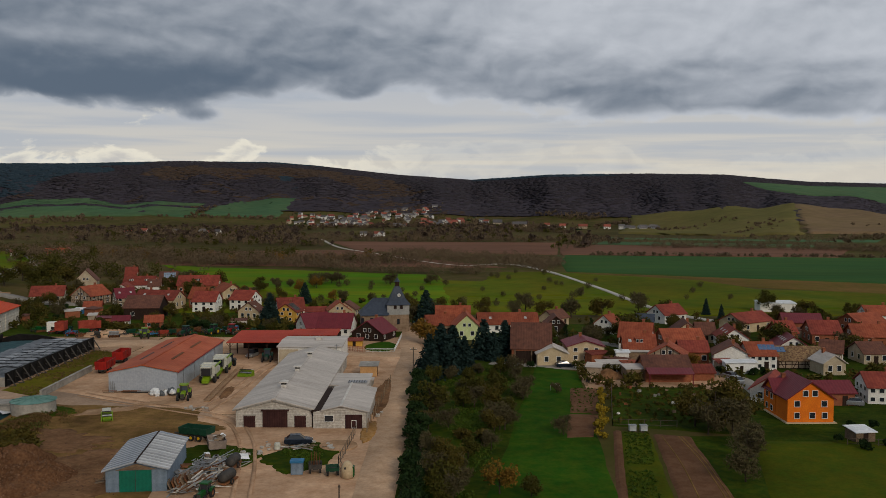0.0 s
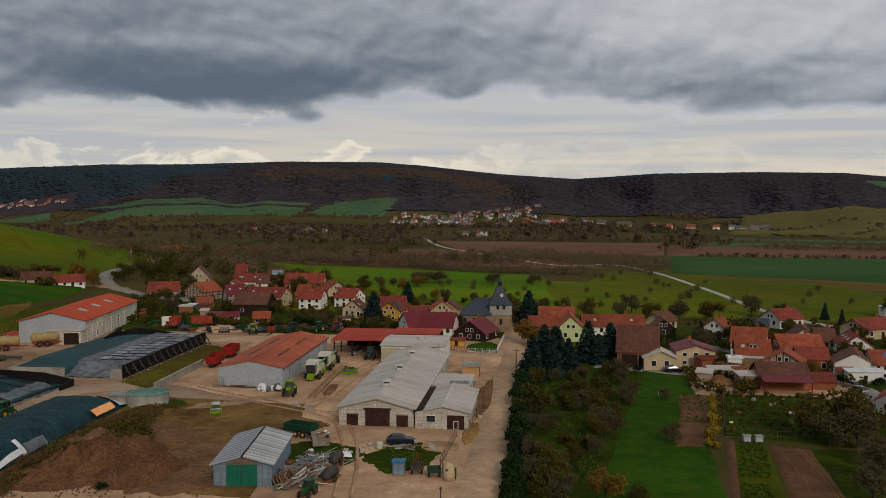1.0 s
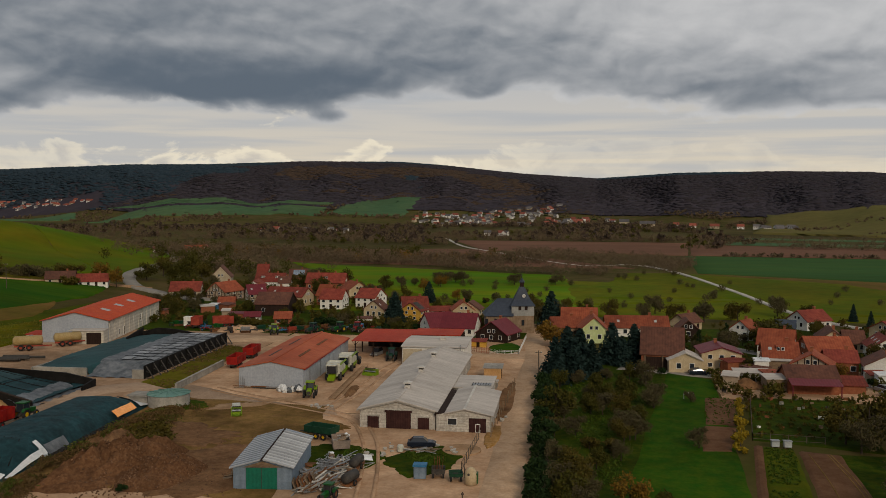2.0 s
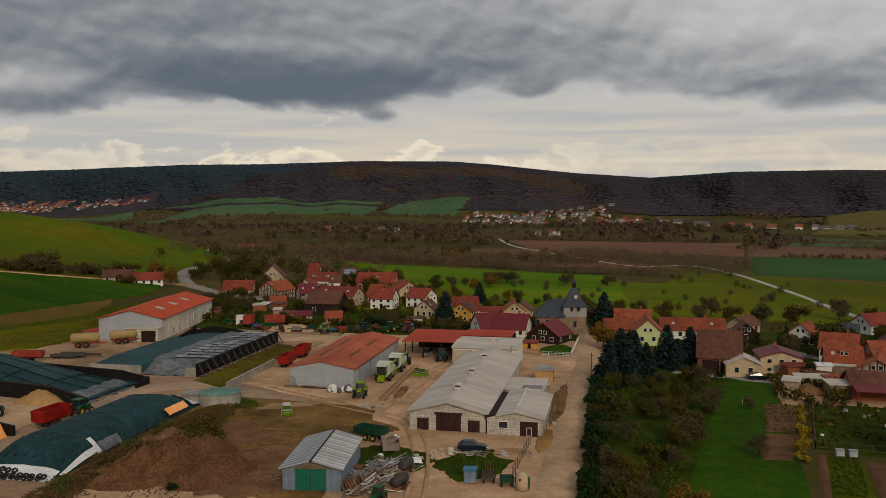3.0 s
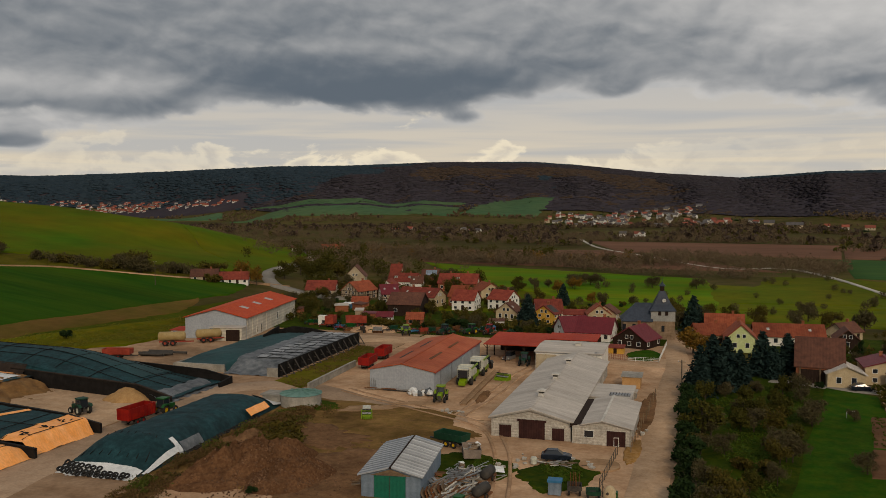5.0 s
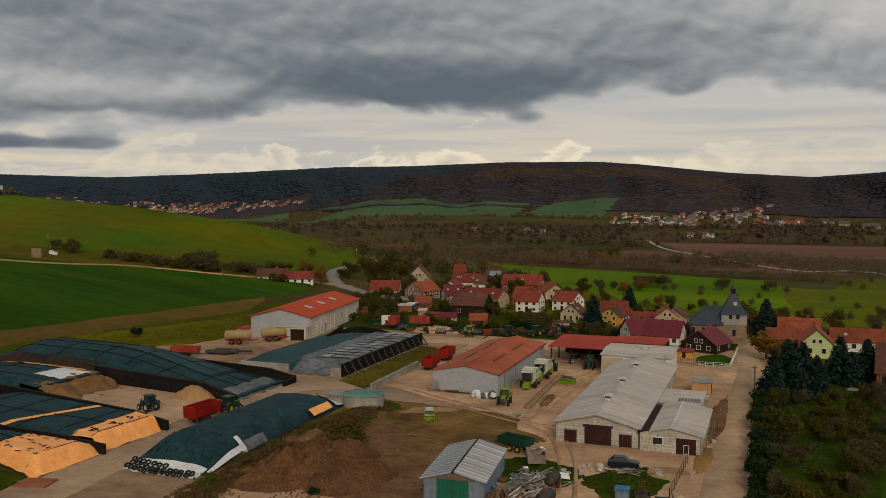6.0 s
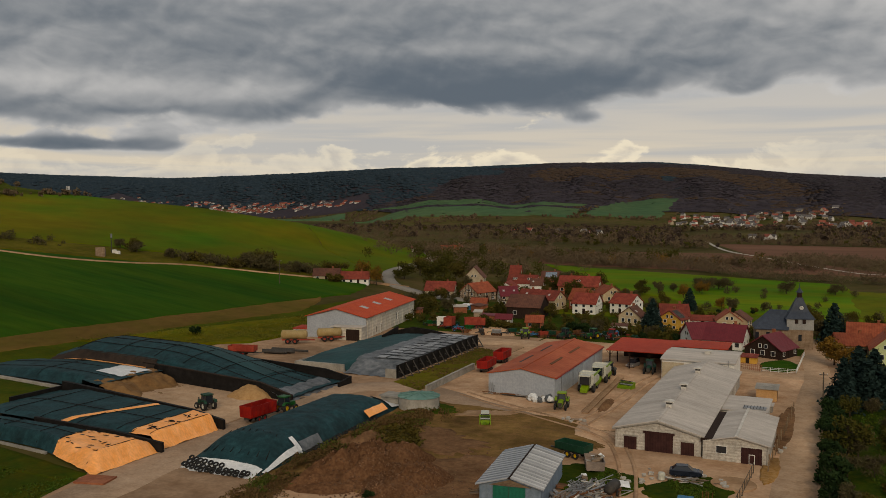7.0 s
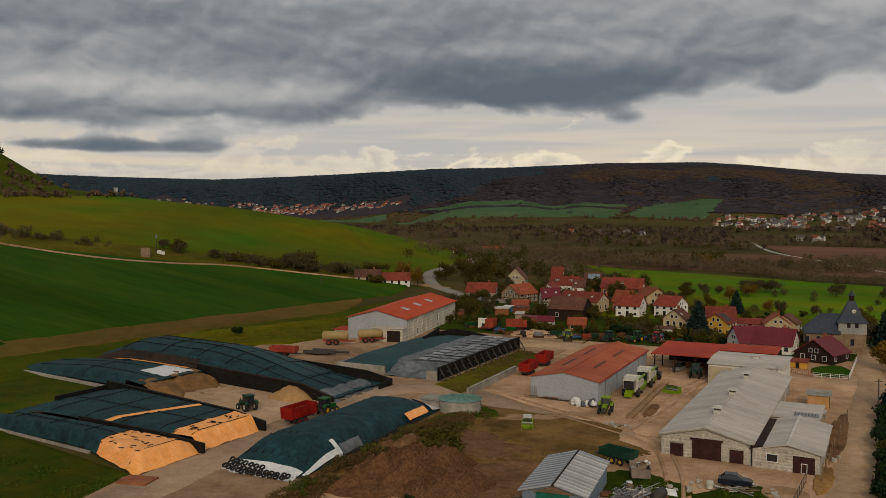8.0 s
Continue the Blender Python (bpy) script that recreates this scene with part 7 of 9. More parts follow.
part("end_wall", Shape().prism_x([(159, -0.2), (163.7, -0.2), (163.7, 1.6), (159, 1.0)], -97.6, -97.2), TARP_BLACK, clamp)

# the half-emptied clamp with its open silage face
mid = thing("silage_clamp", pose(0, 0, 0), "half-emptied silage clamp with open brown face", "silage clamp", "silage clamps")


def top_mid(x, y):
    return 0.55 + (0.45 + 1.7 * ramp(-171, -150, x) - 0.3 * ramp(138, 145, y)) * (0.15 + 0.85 * ramp(124.2, 127.5, y) if x < -140 else 1.0)


heap_sheet("net", -169, -133, 124.2, 143.4, top_mid, TARP, "dark teal silage net", mid, 40, 24, 0.1, 2.0)
heap_sheet("face", -136.5, -124.5, 125.0, 142.5, lambda x, y: max(0.02, 2.65 * (1 - ramp(-134 + 1.3 * math.sin(y * 0.7), -125.8 + 1.8 * math.sin(y * 0.5), x))), SILAGE, "loose brown silage face", mid, 30, 40, 0.5, 5.0)
heap_sheet("white_film", -143, -134.5, 132.0, 141.5, lambda x, y: top_mid(x, y) + 0.14, TARP_WHITE, "turned-back white film", mid, 12, 12, 0.1)
heap_sheet("orange_film", -158, -138, 142.0, 143.6, lambda x, y: top_mid(x, y) + 0.16, TARP_ORANGE, "strip of orange film", mid, 20, 3, 0.1)
part("kerb", Shape().box(-170, -141, 123.5, 124.1, -0.2, 0.75).box(-170.3, -169.6, 123.5, 143, -0.2, 0.7), CONCRETE, mid, "pale concrete kerb wall")
band_rows(mid, top_mid, [((-167, 130), (-136, 130)), ((-167, 137), (-145, 137)), ((-152, 125), (-152, 142))], TARP_BLACK, "", 0.06)
part("floor", Shape().box(-134, -98.5, 124.0, 143.9, -0.2, 0.24), TRACK, mid, "worn concrete clamp floor")


def low_clamp(x0, x1, y0, y1, hgt, front, seed, label, strip=None, film=11.5):
    c = thing("silage_clamp", pose(0, 0, 0), label, "silage clamp", "silage clamps")

    def top(x, y):
        edge = min(ramp(y0 - 0.3, y0 + 2.0, y), 1 - 0.35 * ramp(y1 - 2.5, y1, y)) if seed == 1 else 1 - 0.25 * ramp(y0 + 2, y0, y)
        return 0.1 + hgt * ((0.03 + 0.97 * edge) if seed == 1 else (0.25 + 0.75 * edge)) * (1 - ramp(front - 2.4, front + 0.1, x)) * (1 - 0.5 * ramp(x0 + 8, x0, x))

    heap_sheet("net", x0, front - film, y0, y1, top, TARP, "dark teal silage net", c, 40, 18, 0.08, seed)
    heap_sheet("orange_film", front - film - 0.3, front, y0, y1, lambda x, y: top(x, y) + 0.05, TARP_ORANGE, "orange film over the clamp front", c, 30, 24, 0.2, seed + 3)
    if strip:
        (xa, xb) = strip
        s, n = Shape(), 16
        rings = []
        for i in range(n + 1):
            y = y0 + 0.3 + (y1 - y0 - 0.6) * i / n
            x = xa + (xb - xa) * i / n
            rings.append([(x - 0.8, y, top(x, y) + 0.1), (x, y, top(x, y) + 0.24), (x + 0.8, y, top(x, y) + 0.1)])
        part("film_strip", s.loft(rings, False), TARP_ORANGE, c, "uncovered strip of orange film")
    band_rows(c, top, [((front - 2.8, y0 + 0.6), (front - 2.2, y1 - 0.6)), ((x0 + 4, (y0 + y1) / 2), (front - film - 0.5, (y0 + y1) / 2)), ((front - film - 0.1, y0 + 0.4), (front - film - 0.1, y1 - 0.3))] + [((x, y0 + 0.5), (x, y1 - 0.4)) for x in np.arange(x0 + 9, front - film - 2, 8.5)], TARP_BLACK, "", 0.06)
    for i in range(20):
        x, y = front - film + 1.2 + (film - 4.2) * (i % 7) / 6 + PR.uniform(-0.5, 0.5), y0 + (y1 - y0) * (0.2, 0.5, 0.78)[i // 7] + PR.uniform(-0.9, 0.9)
        b = part("weight_bag", Shape().loft([[(-0.45, -0.06, 0), (-0.45, 0.06, 0), (-0.45, 0.03, 0.06), (-0.45, -0.03, 0.06)], [(0, -0.09, 0), (0, 0.09, 0), (0, 0.06, 0.1), (0, -0.06, 0.1)], [(0.45, -0.06, 0), (0.45, 0.06, 0), (0.45, 0.03, 0.06), (0.45, -0.03, 0.06)]]), TARP_BLACK, c)
        b.matrix_basis = pose(x, y, top(x, y) + 0.1, 0, 0, PR.choice((0, 0, 90)) + PR.uniform(-25, 25))
    return c


c4 = low_clamp(-141, -97, 109.6, 122.6, 2.3, -97.0, 0, "flat silage clamp under teal net and orange film", (-118, -112), 6.2)
part("wall", Shape().prism([(-96.4, -0.2), (-96.4, 1.7), (-104, 2.5), (-141, 2.9), (-141, -0.2)], 122.9, 123.4), TARP_BLACK, c4, "black-sheeted clamp wall")
part("back_wall", Shape().box(-141.6, -141.1, 115.5, 123, -0.2, 2.0), TARP_BLACK, c4)
c5 = low_clamp(-141, -96.4, 96.2, 108.4, 2.3, -96.4, 1, "flat silage clamp with orange film at its front", None, 12.5)
part("wall", Shape().prism([(-96.0, -0.2), (-96.0, 1.6), (-106, 2.3), (-123, 2.6), (-123, -0.2)], 108.6, 109.1), TARP_BLACK, c5, "black-sheeted clamp wall")
part("kerb", Shape().box(-141, -111, 95.5, 96.1, -0.2, 0.4), CONCRETE, c5, "low pale concrete kerb")


def bend(c, move):
    """Lays a clamp out askew, as its walls stand: move gives the new plan point of each point."""
    for piece in c.children:
        if piece.name.startswith("weight_bag"):
            q_ = piece.matrix_basis.translation
            q_.x, q_.y = move(q_.x, q_.y)
            piece.matrix_basis.translation = q_
        else:
            for v_ in piece.data.vertices:
                v_.co.x, v_.co.y = move(v_.co.x, v_.co.y)


def share_of(y, a, b, top=1.0):
    return min(top, max(0.0, (y - a) / (b - a)))


bend(c5, lambda x, y: (x, y + share_of(y, 108.4, 96.2, 1.06) * float(np.interp(x, [-141, -114, -97], [7.4, 6.0, 0.2]))))
bend(c4, lambda x, y: (x, y + share_of(y, 109.6, 122.9, 1.05) * float(np.interp(x, [-141, -97], [6.6, 0.0]))))
bend(mid, lambda x, y: (x if x > -141 else -141 + 1.36 * (x + 141), y + share_of(y, 124.1, 143.4) * 0.13 * max(0.0, -99 - x) + (1 - share_of(y, 124.1, 143.4)) * float(np.interp(x, [-170, -144, -133, -98], [13.0, 10.2, 6.5, 0.0]))))
bend(clamp, lambda x, y: (x if x > -141 else -141 + 1.45 * (x + 141), y + 0.13 * max(0.0, -99 - x)))
solid("brick_pad", Shape().box(-2.2, 2.2, -1.6, 1.6, -0.1, 0.35), BRICK, "low square pad of red brick", "pad", pose(-94.6, 95.0, 0, 0, 0, 15))

# the free heap with tyres along its rim
A0 = pose(-82.8, 105.0, 0, 0, 0, 2.8)
heap = thing("silage_heap", A0, "long rounded silage heap under dark teal net", "silage heap", "silage clamps")


def top_heap(x, y):
    u, v = x / 7.0, y / 46.0
    side = max(0.0, 1 - abs(u) ** 3.4) ** 0.85
    ends = (ramp(0, 9.5, y)) * (1 - ramp(38, 46.5, y))
    return 0.05 + (3.7 - 0.9 * v) * side * (0.02 + 0.98 * ends)


heap_sheet("net", -6.95, 6.95, 0.8, 45.6, top_heap, TARP, "dark teal silage net", heap, 34, 80, 0.16, 3.0)
heap_sheet("white_skirt", -6.0, 6.2, -0.9, 2.2, lambda x, y: max(0.05, top_heap(x, max(y, 0) + 1.0) + 0.10 - 0.15 * max(0, 1.0 - y)), TARP_WHITE, "white film skirt at the heap's foot", heap, 40, 10, 0.1)
heap_sheet("white_strip", 6.45, 7.1, 1.5, 10.9, lambda x, y: top_heap(x * 0.93, y) + 0.16, TARP_WHITE, "white film strip", heap, 10, 20, 0.08)
heap_sheet("white_strip", 5.0, 6.9, 10.3, 11.3, lambda x, y: top_heap(x, y) + 0.2, TARP_WHITE, "white film strip", heap, 12, 4, 0.05)
heap_sheet("grey_patch", 5.9, 6.85, 11.6, 17.0, lambda x, y: top_heap(x, y) + 0.2, TARP_GREY, "grey patch sheet", heap, 10, 16, 0.08)
heap_sheet("orange_patch", 6.1, 7.2, 31.5, 38.4, lambda x, y: top_heap(x * 0.9, y) + 0.2, TARP_ORANGE, "bare orange film patch", heap, 10, 14, 0.08)
heap_sheet("white_edge", 2.4, 6.9, 40.5, 46.2, lambda x, y: top_heap(x * 0.93, y) + 0.18, TARP_WHITE, "white film edge", heap, 10, 12, 0.1)
for k in range(8):
    fold = part("crease", Shape().tube((-5.2 + 1.5 * k, 4.2, 0), (-4.4 + 1.15 * k, 9.5, 0), 0.07, n=5), TARP_BLACK, heap)
    v_ = fold.data.vertices
    for q_ in v_:
        q_.co.z += top_heap(q_.co.x, q_.co.y) + 0.1
TYRE = Shape().ring((0, 0, 0.14), (0, 0, 1), 0.34, 0.115, 12, 5).mesh("tyre")
TYRE.materials.append(RUBBER)


def tyre_at(m, label="worn black tyre weighing down the film"):
    t = new("tyre", TYRE)
    t.matrix_world = m
    return tagged(t, label, "tyre", "tyres on the film")


for row_, (w_, n_) in enumerate(((-0.75, 12), (0.15, 12), (0.95, 7))):
    for k in range(n_):
        u = -5.6 + (11.4 if row_ < 2 else 7.0) * (k + 0.5 * (row_ % 2)) / n_ + PR.uniform(-0.12, 0.12)
        back_ = 0.035 * max(0.0, -u) ** 2
        yy_ = w_ + back_ + PR.uniform(-0.1, 0.1)
        tyre_at(A0 @ pose(u, yy_, max(0.1, top_heap(u, max(yy_, 0) + 1.0) - 0.15 * max(0, 1 - yy_)) + 0.22, 28 + PR.uniform(-10, 10), PR.uniform(-10, 10), 0))
for k in range(30):
    u = -6.5 + 0.45 * k
    tyre_at(A0 @ pose(u, 45.6 + PR.uniform(-0.4, 0.4), top_heap(u, 45.4) + 0.24, PR.uniform(-12, 12), PR.uniform(-12, 12), 0))
for k in range(24):
    tyre_at(A0 @ pose(6.95 + PR.uniform(-0.2, 0.2), 11 + 1.0 * k, 0.35, PR.uniform(-12, 12), 15, 0))
for k in range(20):
    tyre_at(A0 @ pose(-6.8 + PR.uniform(-0.2, 0.2), 24 + 1.1 * k, 0.35, PR.uniform(-12, 12), -15, 0))

# the clamp with the trestle wall
dcl = thing("silage_clamp", pose(-91.1, 171.6, 0, 0, 0, 1.8), "silage clamp between a trestle wall and low concrete walls", "silage clamp", "silage clamps")


def top_d(x, y):
    """x from the trestle wall to the left, negative; y from the front."""
    front = ramp(-0.3, 7.0, y + 0.10 * x) if x > -13.6 else 0.62 + 0.38 * ramp(1.0, 14.0, y)
    left = 1 - 0.25 * ramp(-16, -26, x)
    return 0.1 + 2.5 * front * left


heap_sheet("net", -26, -13.0, 2.3, 44, top_d, TARP_OLD, "teal silage net", dcl, 24, 44, 0.12, 7.0)
heap_sheet("grey_sheet", -13.2, -0.3, 0.3, 46, lambda x, y: top_d(x, y) + 0.12, TARP_GREY, "grey sheet weighted with pale rows", dcl, 24, 50, 0.22, 8.0)
for k in range(11):
    for c_ in range(3):
        xa_, ya_ = -8.9 + 2.85 * c_ + 0.25 * (k % 2), 7.2 + 3.5 * k
        heap_sheet("weight_sheet", xa_, xa_ + 2.45, ya_, ya_ + 2.75, lambda x, y: top_d(x, y) + 0.34, TARP_PALE, "", dcl, 4, 4, 0.22, 8.0)
    band_rows(dcl, lambda x, y: top_d(x, y) + 0.3, [((-9.5, 6.8 + 3.5 * k), (-0.6, 7.0 + 3.5 * k))], TARP_BLACK, "", 0.035)
part("front_wall", Shape().prism_x([(1.7, -0.2), (2.2, -0.2), (2.2, 1.75), (1.7, 1.75)], -26.2, -13.8), CONCRETE, dcl, "low concrete front wall")
part("front_wall", Shape().prism_x([(0.0, -0.2), (0.4, -0.2), (0.4, 2.0), (0.0, 2.0)], -2.6, 0.0), CONCRETE, dcl, "concrete wall end")
part("side_wall", Shape().box(-26.5, -26.1, 1.7, 40, -0.2, 1.6), CONCRETE, dcl, "low concrete side wall")
part("trestle_sheet", Shape().prism_x([(0, 0), (46.5, 0), (46.5, 3.1), (0, 2.9)], 0, 0.15), TARP_BLACK, dcl, "black-sheeted trestle wall")
for k in range(14):
    y = 0.6 + 3.45 * k
    tr = part("trestle", Shape().tube((0.3, y, 2.7), (2.0, y, 0.05), 0.14, n=5), DARK_STEEL, dcl, "leaning dark trestle")
    part("trestle_foot", Shape().tube((0.2, y, 0.2), (2.0, y, 0.1), 0.12, n=5).tube((0.3, y, 1.5), (1.1, y, 1.4), 0.09, n=5), DARK_STEEL, tr)
    part("panel_rib", Shape().box(0.15, 0.32, y - 0.12, y + 0.12, 0, 2.9), TARP_BLACK, dcl)
part("back_wall", Shape().prism_x([(38, -0.2), (47, -0.2), (47, 3.9), (38, 2.6)], -23.5, -23.2), TARP_BLACK, dcl, "black-sheeted back wall")
part("back_sheet", Shape().prism([(-23.4, 0), (-8, 0), (-8, 2.6), (-14, 3.6), (-19, 3.9), (-23.4, 2.8)], 46.6, 46.9), TARP_BLACK, dcl, "black-sheeted back wall")
solid("retaining_wall", Shape().box(-0.2, 0.2, 0, 26, -0.3, 1.35).box(-0.28, 0.28, 0, 26, 1.35, 1.45), CONCRETE, "long pale concrete retaining wall", "wall", pose(-79.4, 162.5, 0, 0, 0, 2.8), kind="structure")
solid("loading_ramp", Shape().box(-0.6, 0.6, 0, 21, -0.2, 0.45).box(-0.75, -0.55, 0, 21, 0.75, 0.9).box(0.55, 0.75, 0, 21, 0.75, 0.9), RUT, "long low concrete loading kerb in the yard", "kerb", pose(-46.6, 159.2, 0, 0, 0, 3.3) @ Matrix.Diagonal((0.9, 1.6, 0.6, 1)))

# heaps
def mound(name, x, y, rx, ry, h, material, label, seed, turn=0, category="heap", lumpy=0.75):
    s = Shape().grid(np.linspace(-1, 1, 49).tolist(), np.linspace(-1, 1, 49).tolist(), lambda a, b: 0)
    pts = []
    for a, b, _ in s.v:
        r = math.hypot(a, b)
        m_ = max(abs(a), abs(b))
        if r > 0:
            a, b = a * m_ / r, b * m_ / r
        n1 = noise.noise((a * 1.7 + seed, b * 1.7, seed)) + 0.5 * noise.noise((a * 4.5, b * 4.5, seed + 2)) + 0.3 * noise.noise((a * 11, b * 11, seed + 5)) + 0.22 * noise.noise((a * 23, b * 23, seed + 7))
        z = h * max(0, 1 - m_ ** 1.7) * (1 + lumpy * n1) - 0.05
        edge = 1 + 0.16 * noise.noise((a * 2.2, b * 2.2, seed + 9))
        pts.append((a * rx * edge, b * ry * edge, z))
    s.v = pts
    return solid(name, s, material, label, category, pose(x, y, float(height(x, y)), 0, 0, turn), smooth=True)


mound("earth_mound", -64.3, 113.5, 4.6, 11.5, 4.8, MOUND, "long bare brown earth heap", 0.8, -26)
mound("earth_mound", -57.0, 112.0, 6.0, 7.0, 2.4, MOUND, "low bare brown earth heap", 4.0, -10)
mound("earth_mound", -66.5, 107.0, 6.5, 4.0, 1.4, MOUND, "low bare brown earth heap", 5.0, 15)
mound("earth_mound", -71.5, 124, 4.5, 10, 1.8, SOIL, "weedy brown earth bank", 6.0, 5)
mound("earth_mound", -72.5, 138, 3.6, 9.5, 1.2, SOIL, "weedy brown earth bank", 7.0, 4)
mound("rubble", -44.9, 167, 1.2, 6.5, 0.7, SOIL, "brown rubble along the loading kerb", 12.0, 3)
mound("sand_mound", -107.5, 144.2, 5.0, 3.4, 2.4, SAND, "pale sand heap by the clamp wall", 8.0, 10, lumpy=0.2)
mound("sand_mound", -98, 241, 9, 5, 1.4, YARD, "flat heap of pale earth", 9.0, 0)
mound("wood_mound", 33, 183, 4.8, 2.4, 1.5, mat("brown_branch_pile", (0.14, 0.075, 0.04), (0.22, 0.13, 0.075), 1.5, blotch=0.4), "heap of reddish brown cut wood", 10.0, -5)
# clods strewn over the heaps and the churned ground
cz = np.random.default_rng(17)
clod_at = np.concatenate([np.stack([cz.normal(-63.5, 4.5, 700), cz.normal(113, 5.5, 700)], -1), np.stack([cz.normal(-56, 4.5, 700), cz.normal(111, 4.5, 700)], -1), np.stack([cz.uniform(-66, -44, 260), cz.uniform(104, 132, 260)], -1)])
bpy.context.view_layer.update()
clod_z = []
for cx_, cy_ in clod_at.tolist():
    top_ = 0.15
    for ob_ in [o for o in scene.objects if o.name.startswith("earth_mound")]:
        inv_ = ob_.matrix_world.inverted()
        ok_, at_, _, _ = ob_.ray_cast(inv_ @ Vector((cx_, cy_, 20)), Vector((0, 0, -1)))
        if ok_:
            top_ = max(top_, (ob_.matrix_world @ at_).z)
    clod_z.append(top_)
clod_s = cz.uniform(0.05, 0.18, (len(clod_at), 1, 1))
clod_v = ICO[None] * clod_s * cz.uniform(0.6, 1.3, (len(clod_at), 12, 1)) + np.column_stack([clod_at, clod_z])[:, None]
big_mesh("earth_clods", clod_v.reshape(-1, 3), (ICO_F[None] + 12 * np.arange(len(clod_at))[:, None, None]).reshape(-1, 3), CLOD, "loose earth clods on the heaps", "clods")
# weeds on the bank beside the heap
wv, wf, base = [], [], 0
wz = np.random.default_rng(21)
for name_, n_, mat_, lab_, pick in (("dry_weeds", 30000, WEED, "tall dry brown weeds on the earth bank", 0), ("green_weeds", 15000, GREENWEED, "green nettles and weeds on the bank", 1)):
    t_ = wz.uniform(0, 1, n_)
    line_x = np.interp(t_, [0, 0.35, 0.75, 1], [-72.2, -71.9, -72.2, -71.8]) + wz.normal(size=n_) * np.interp(t_, [0, 0.5, 1], [1.4, 1.9, 2.2])
    line_y = np.interp(t_, [0, 0.35, 0.75, 1], [97, 113, 138, 149]) + wz.normal(size=n_) * 1.5
    pts_ = np.stack([np.where(line_x < -75.4, -75.4 + 0.5 * np.abs(line_x + 75.4), line_x), line_y], -1)
    tall_ = np.array([noise.noise((a * 0.2, b * 0.2, 3.0 + 4 * pick)) + 0.6 * noise.noise((a * 0.6, b * 0.6, 8.0 + 4 * pick)) for a, b in pts_])
    sel = tall_ > (-0.2 if pick == 0 else 0.22)
    pts_, tall_ = pts_[sel], np.clip(tall_[sel] + 0.5, 0.3, 1.1)
    crest_ = 2.0 * np.exp(-((pts_[:, 0] + 72.0) / 2.6) ** 2) * np.interp(pts_[:, 1], [100, 116, 132, 140, 148], [0.2, 0.6, 0.7, 0.45, 0.15])
    zz_ = crest_ + wz.uniform(0.05, 1.0, len(pts_)) ** 1.3 * 1.5 * tall_ * np.interp(pts_[:, 1], [96, 106, 128, 138, 150], [0.35, 0.8, 1.1, 0.7, 0.4])
    vv, ff = scraps(np.column_stack([pts_, zz_]), 0.13, wz, 1.5)
    big_mesh(name_, vv, ff, mat_, lab_, "weeds")

# grass tufts on the bank, the field edges and the grass patches
tz = np.random.default_rng(31)
for name_, n_, quad_, mat_, lab_, hi_ in (("bank_grass", 6500, [(-184, 168), (-148, 196), (-146, 216), (-164, 246)], TUFT, "rough olive grass on the bank", 0.7), ("strip_grass", 2200, [(-90.3, 168), (-81, 163), (-82.5, 212), (-91.5, 216)], WEED, "dry grass along the clamp wall", 0.3),
                                          ("clamp_grass", 9000, [(-150, 60), (-92, 74), (-97, 94), (-160, 95)], TUFT_GREEN, "dark green grass tufts", 0.3), ("verge_grass", 1500, [(-39, 129), (-36, 119), (-31, 121), (-32, 128)], TUFT_GREEN, "green verge tufts", 0.3), ("island_grass", 1500, [(-26, 129), (-25, 120), (-19.5, 121), (-19.5, 129)], TUFT_GREEN, "green grass tufts on the island", 0.3),
                                          ("orchard_grass", 9000, [(-6, 100), (1, 100), (16, 190), (-6, 200)], TUFT_GREEN, "rank grass under the orchard", 0.5)):
    q_ = np.array(quad_, float)
    u_, v_ = tz.uniform(0, 1, (2, n_, 1))
    pp_ = (1 - v_) * ((1 - u_) * q_[0] + u_ * q_[1]) + v_ * ((1 - u_) * q_[3] + u_ * q_[2])
    keep_ = np.array([noise.noise((a * 0.14, b * 0.14, 6.0)) for a, b in pp_]) > -0.1
    pp_ = pp_[keep_]
    zz_ = height(pp_[:, 0], pp_[:, 1]) + tz.uniform(0.1, hi_, len(pp_)) + (0.4 if name_ == "bank_grass" else 0)
    vv, ff = scraps(np.column_stack([pp_, zz_]), 0.15, tz, 1.5)
    big_mesh(name_, vv, ff, mat_, lab_, "grass")

# ---- machines ----


def wheel(parent, x, y, r, w, rim=YELLOW_RIM, side=1):
    t = part("wheel", Shape().ring((0, 0, 0), (1, 0, 0), r * 0.70, r * 0.30, 16, 6), RUBBER, parent, "black tyre")
    t.matrix_basis = pose(x, y, r) @ Matrix.Diagonal((w / (r * 0.78), 1, 1, 1))
    part("rim", Shape().tube((-r * 0.2, 0, 0), (r * 0.2, 0, 0), r * 0.46, n=12), rim, t, "wheel rim")


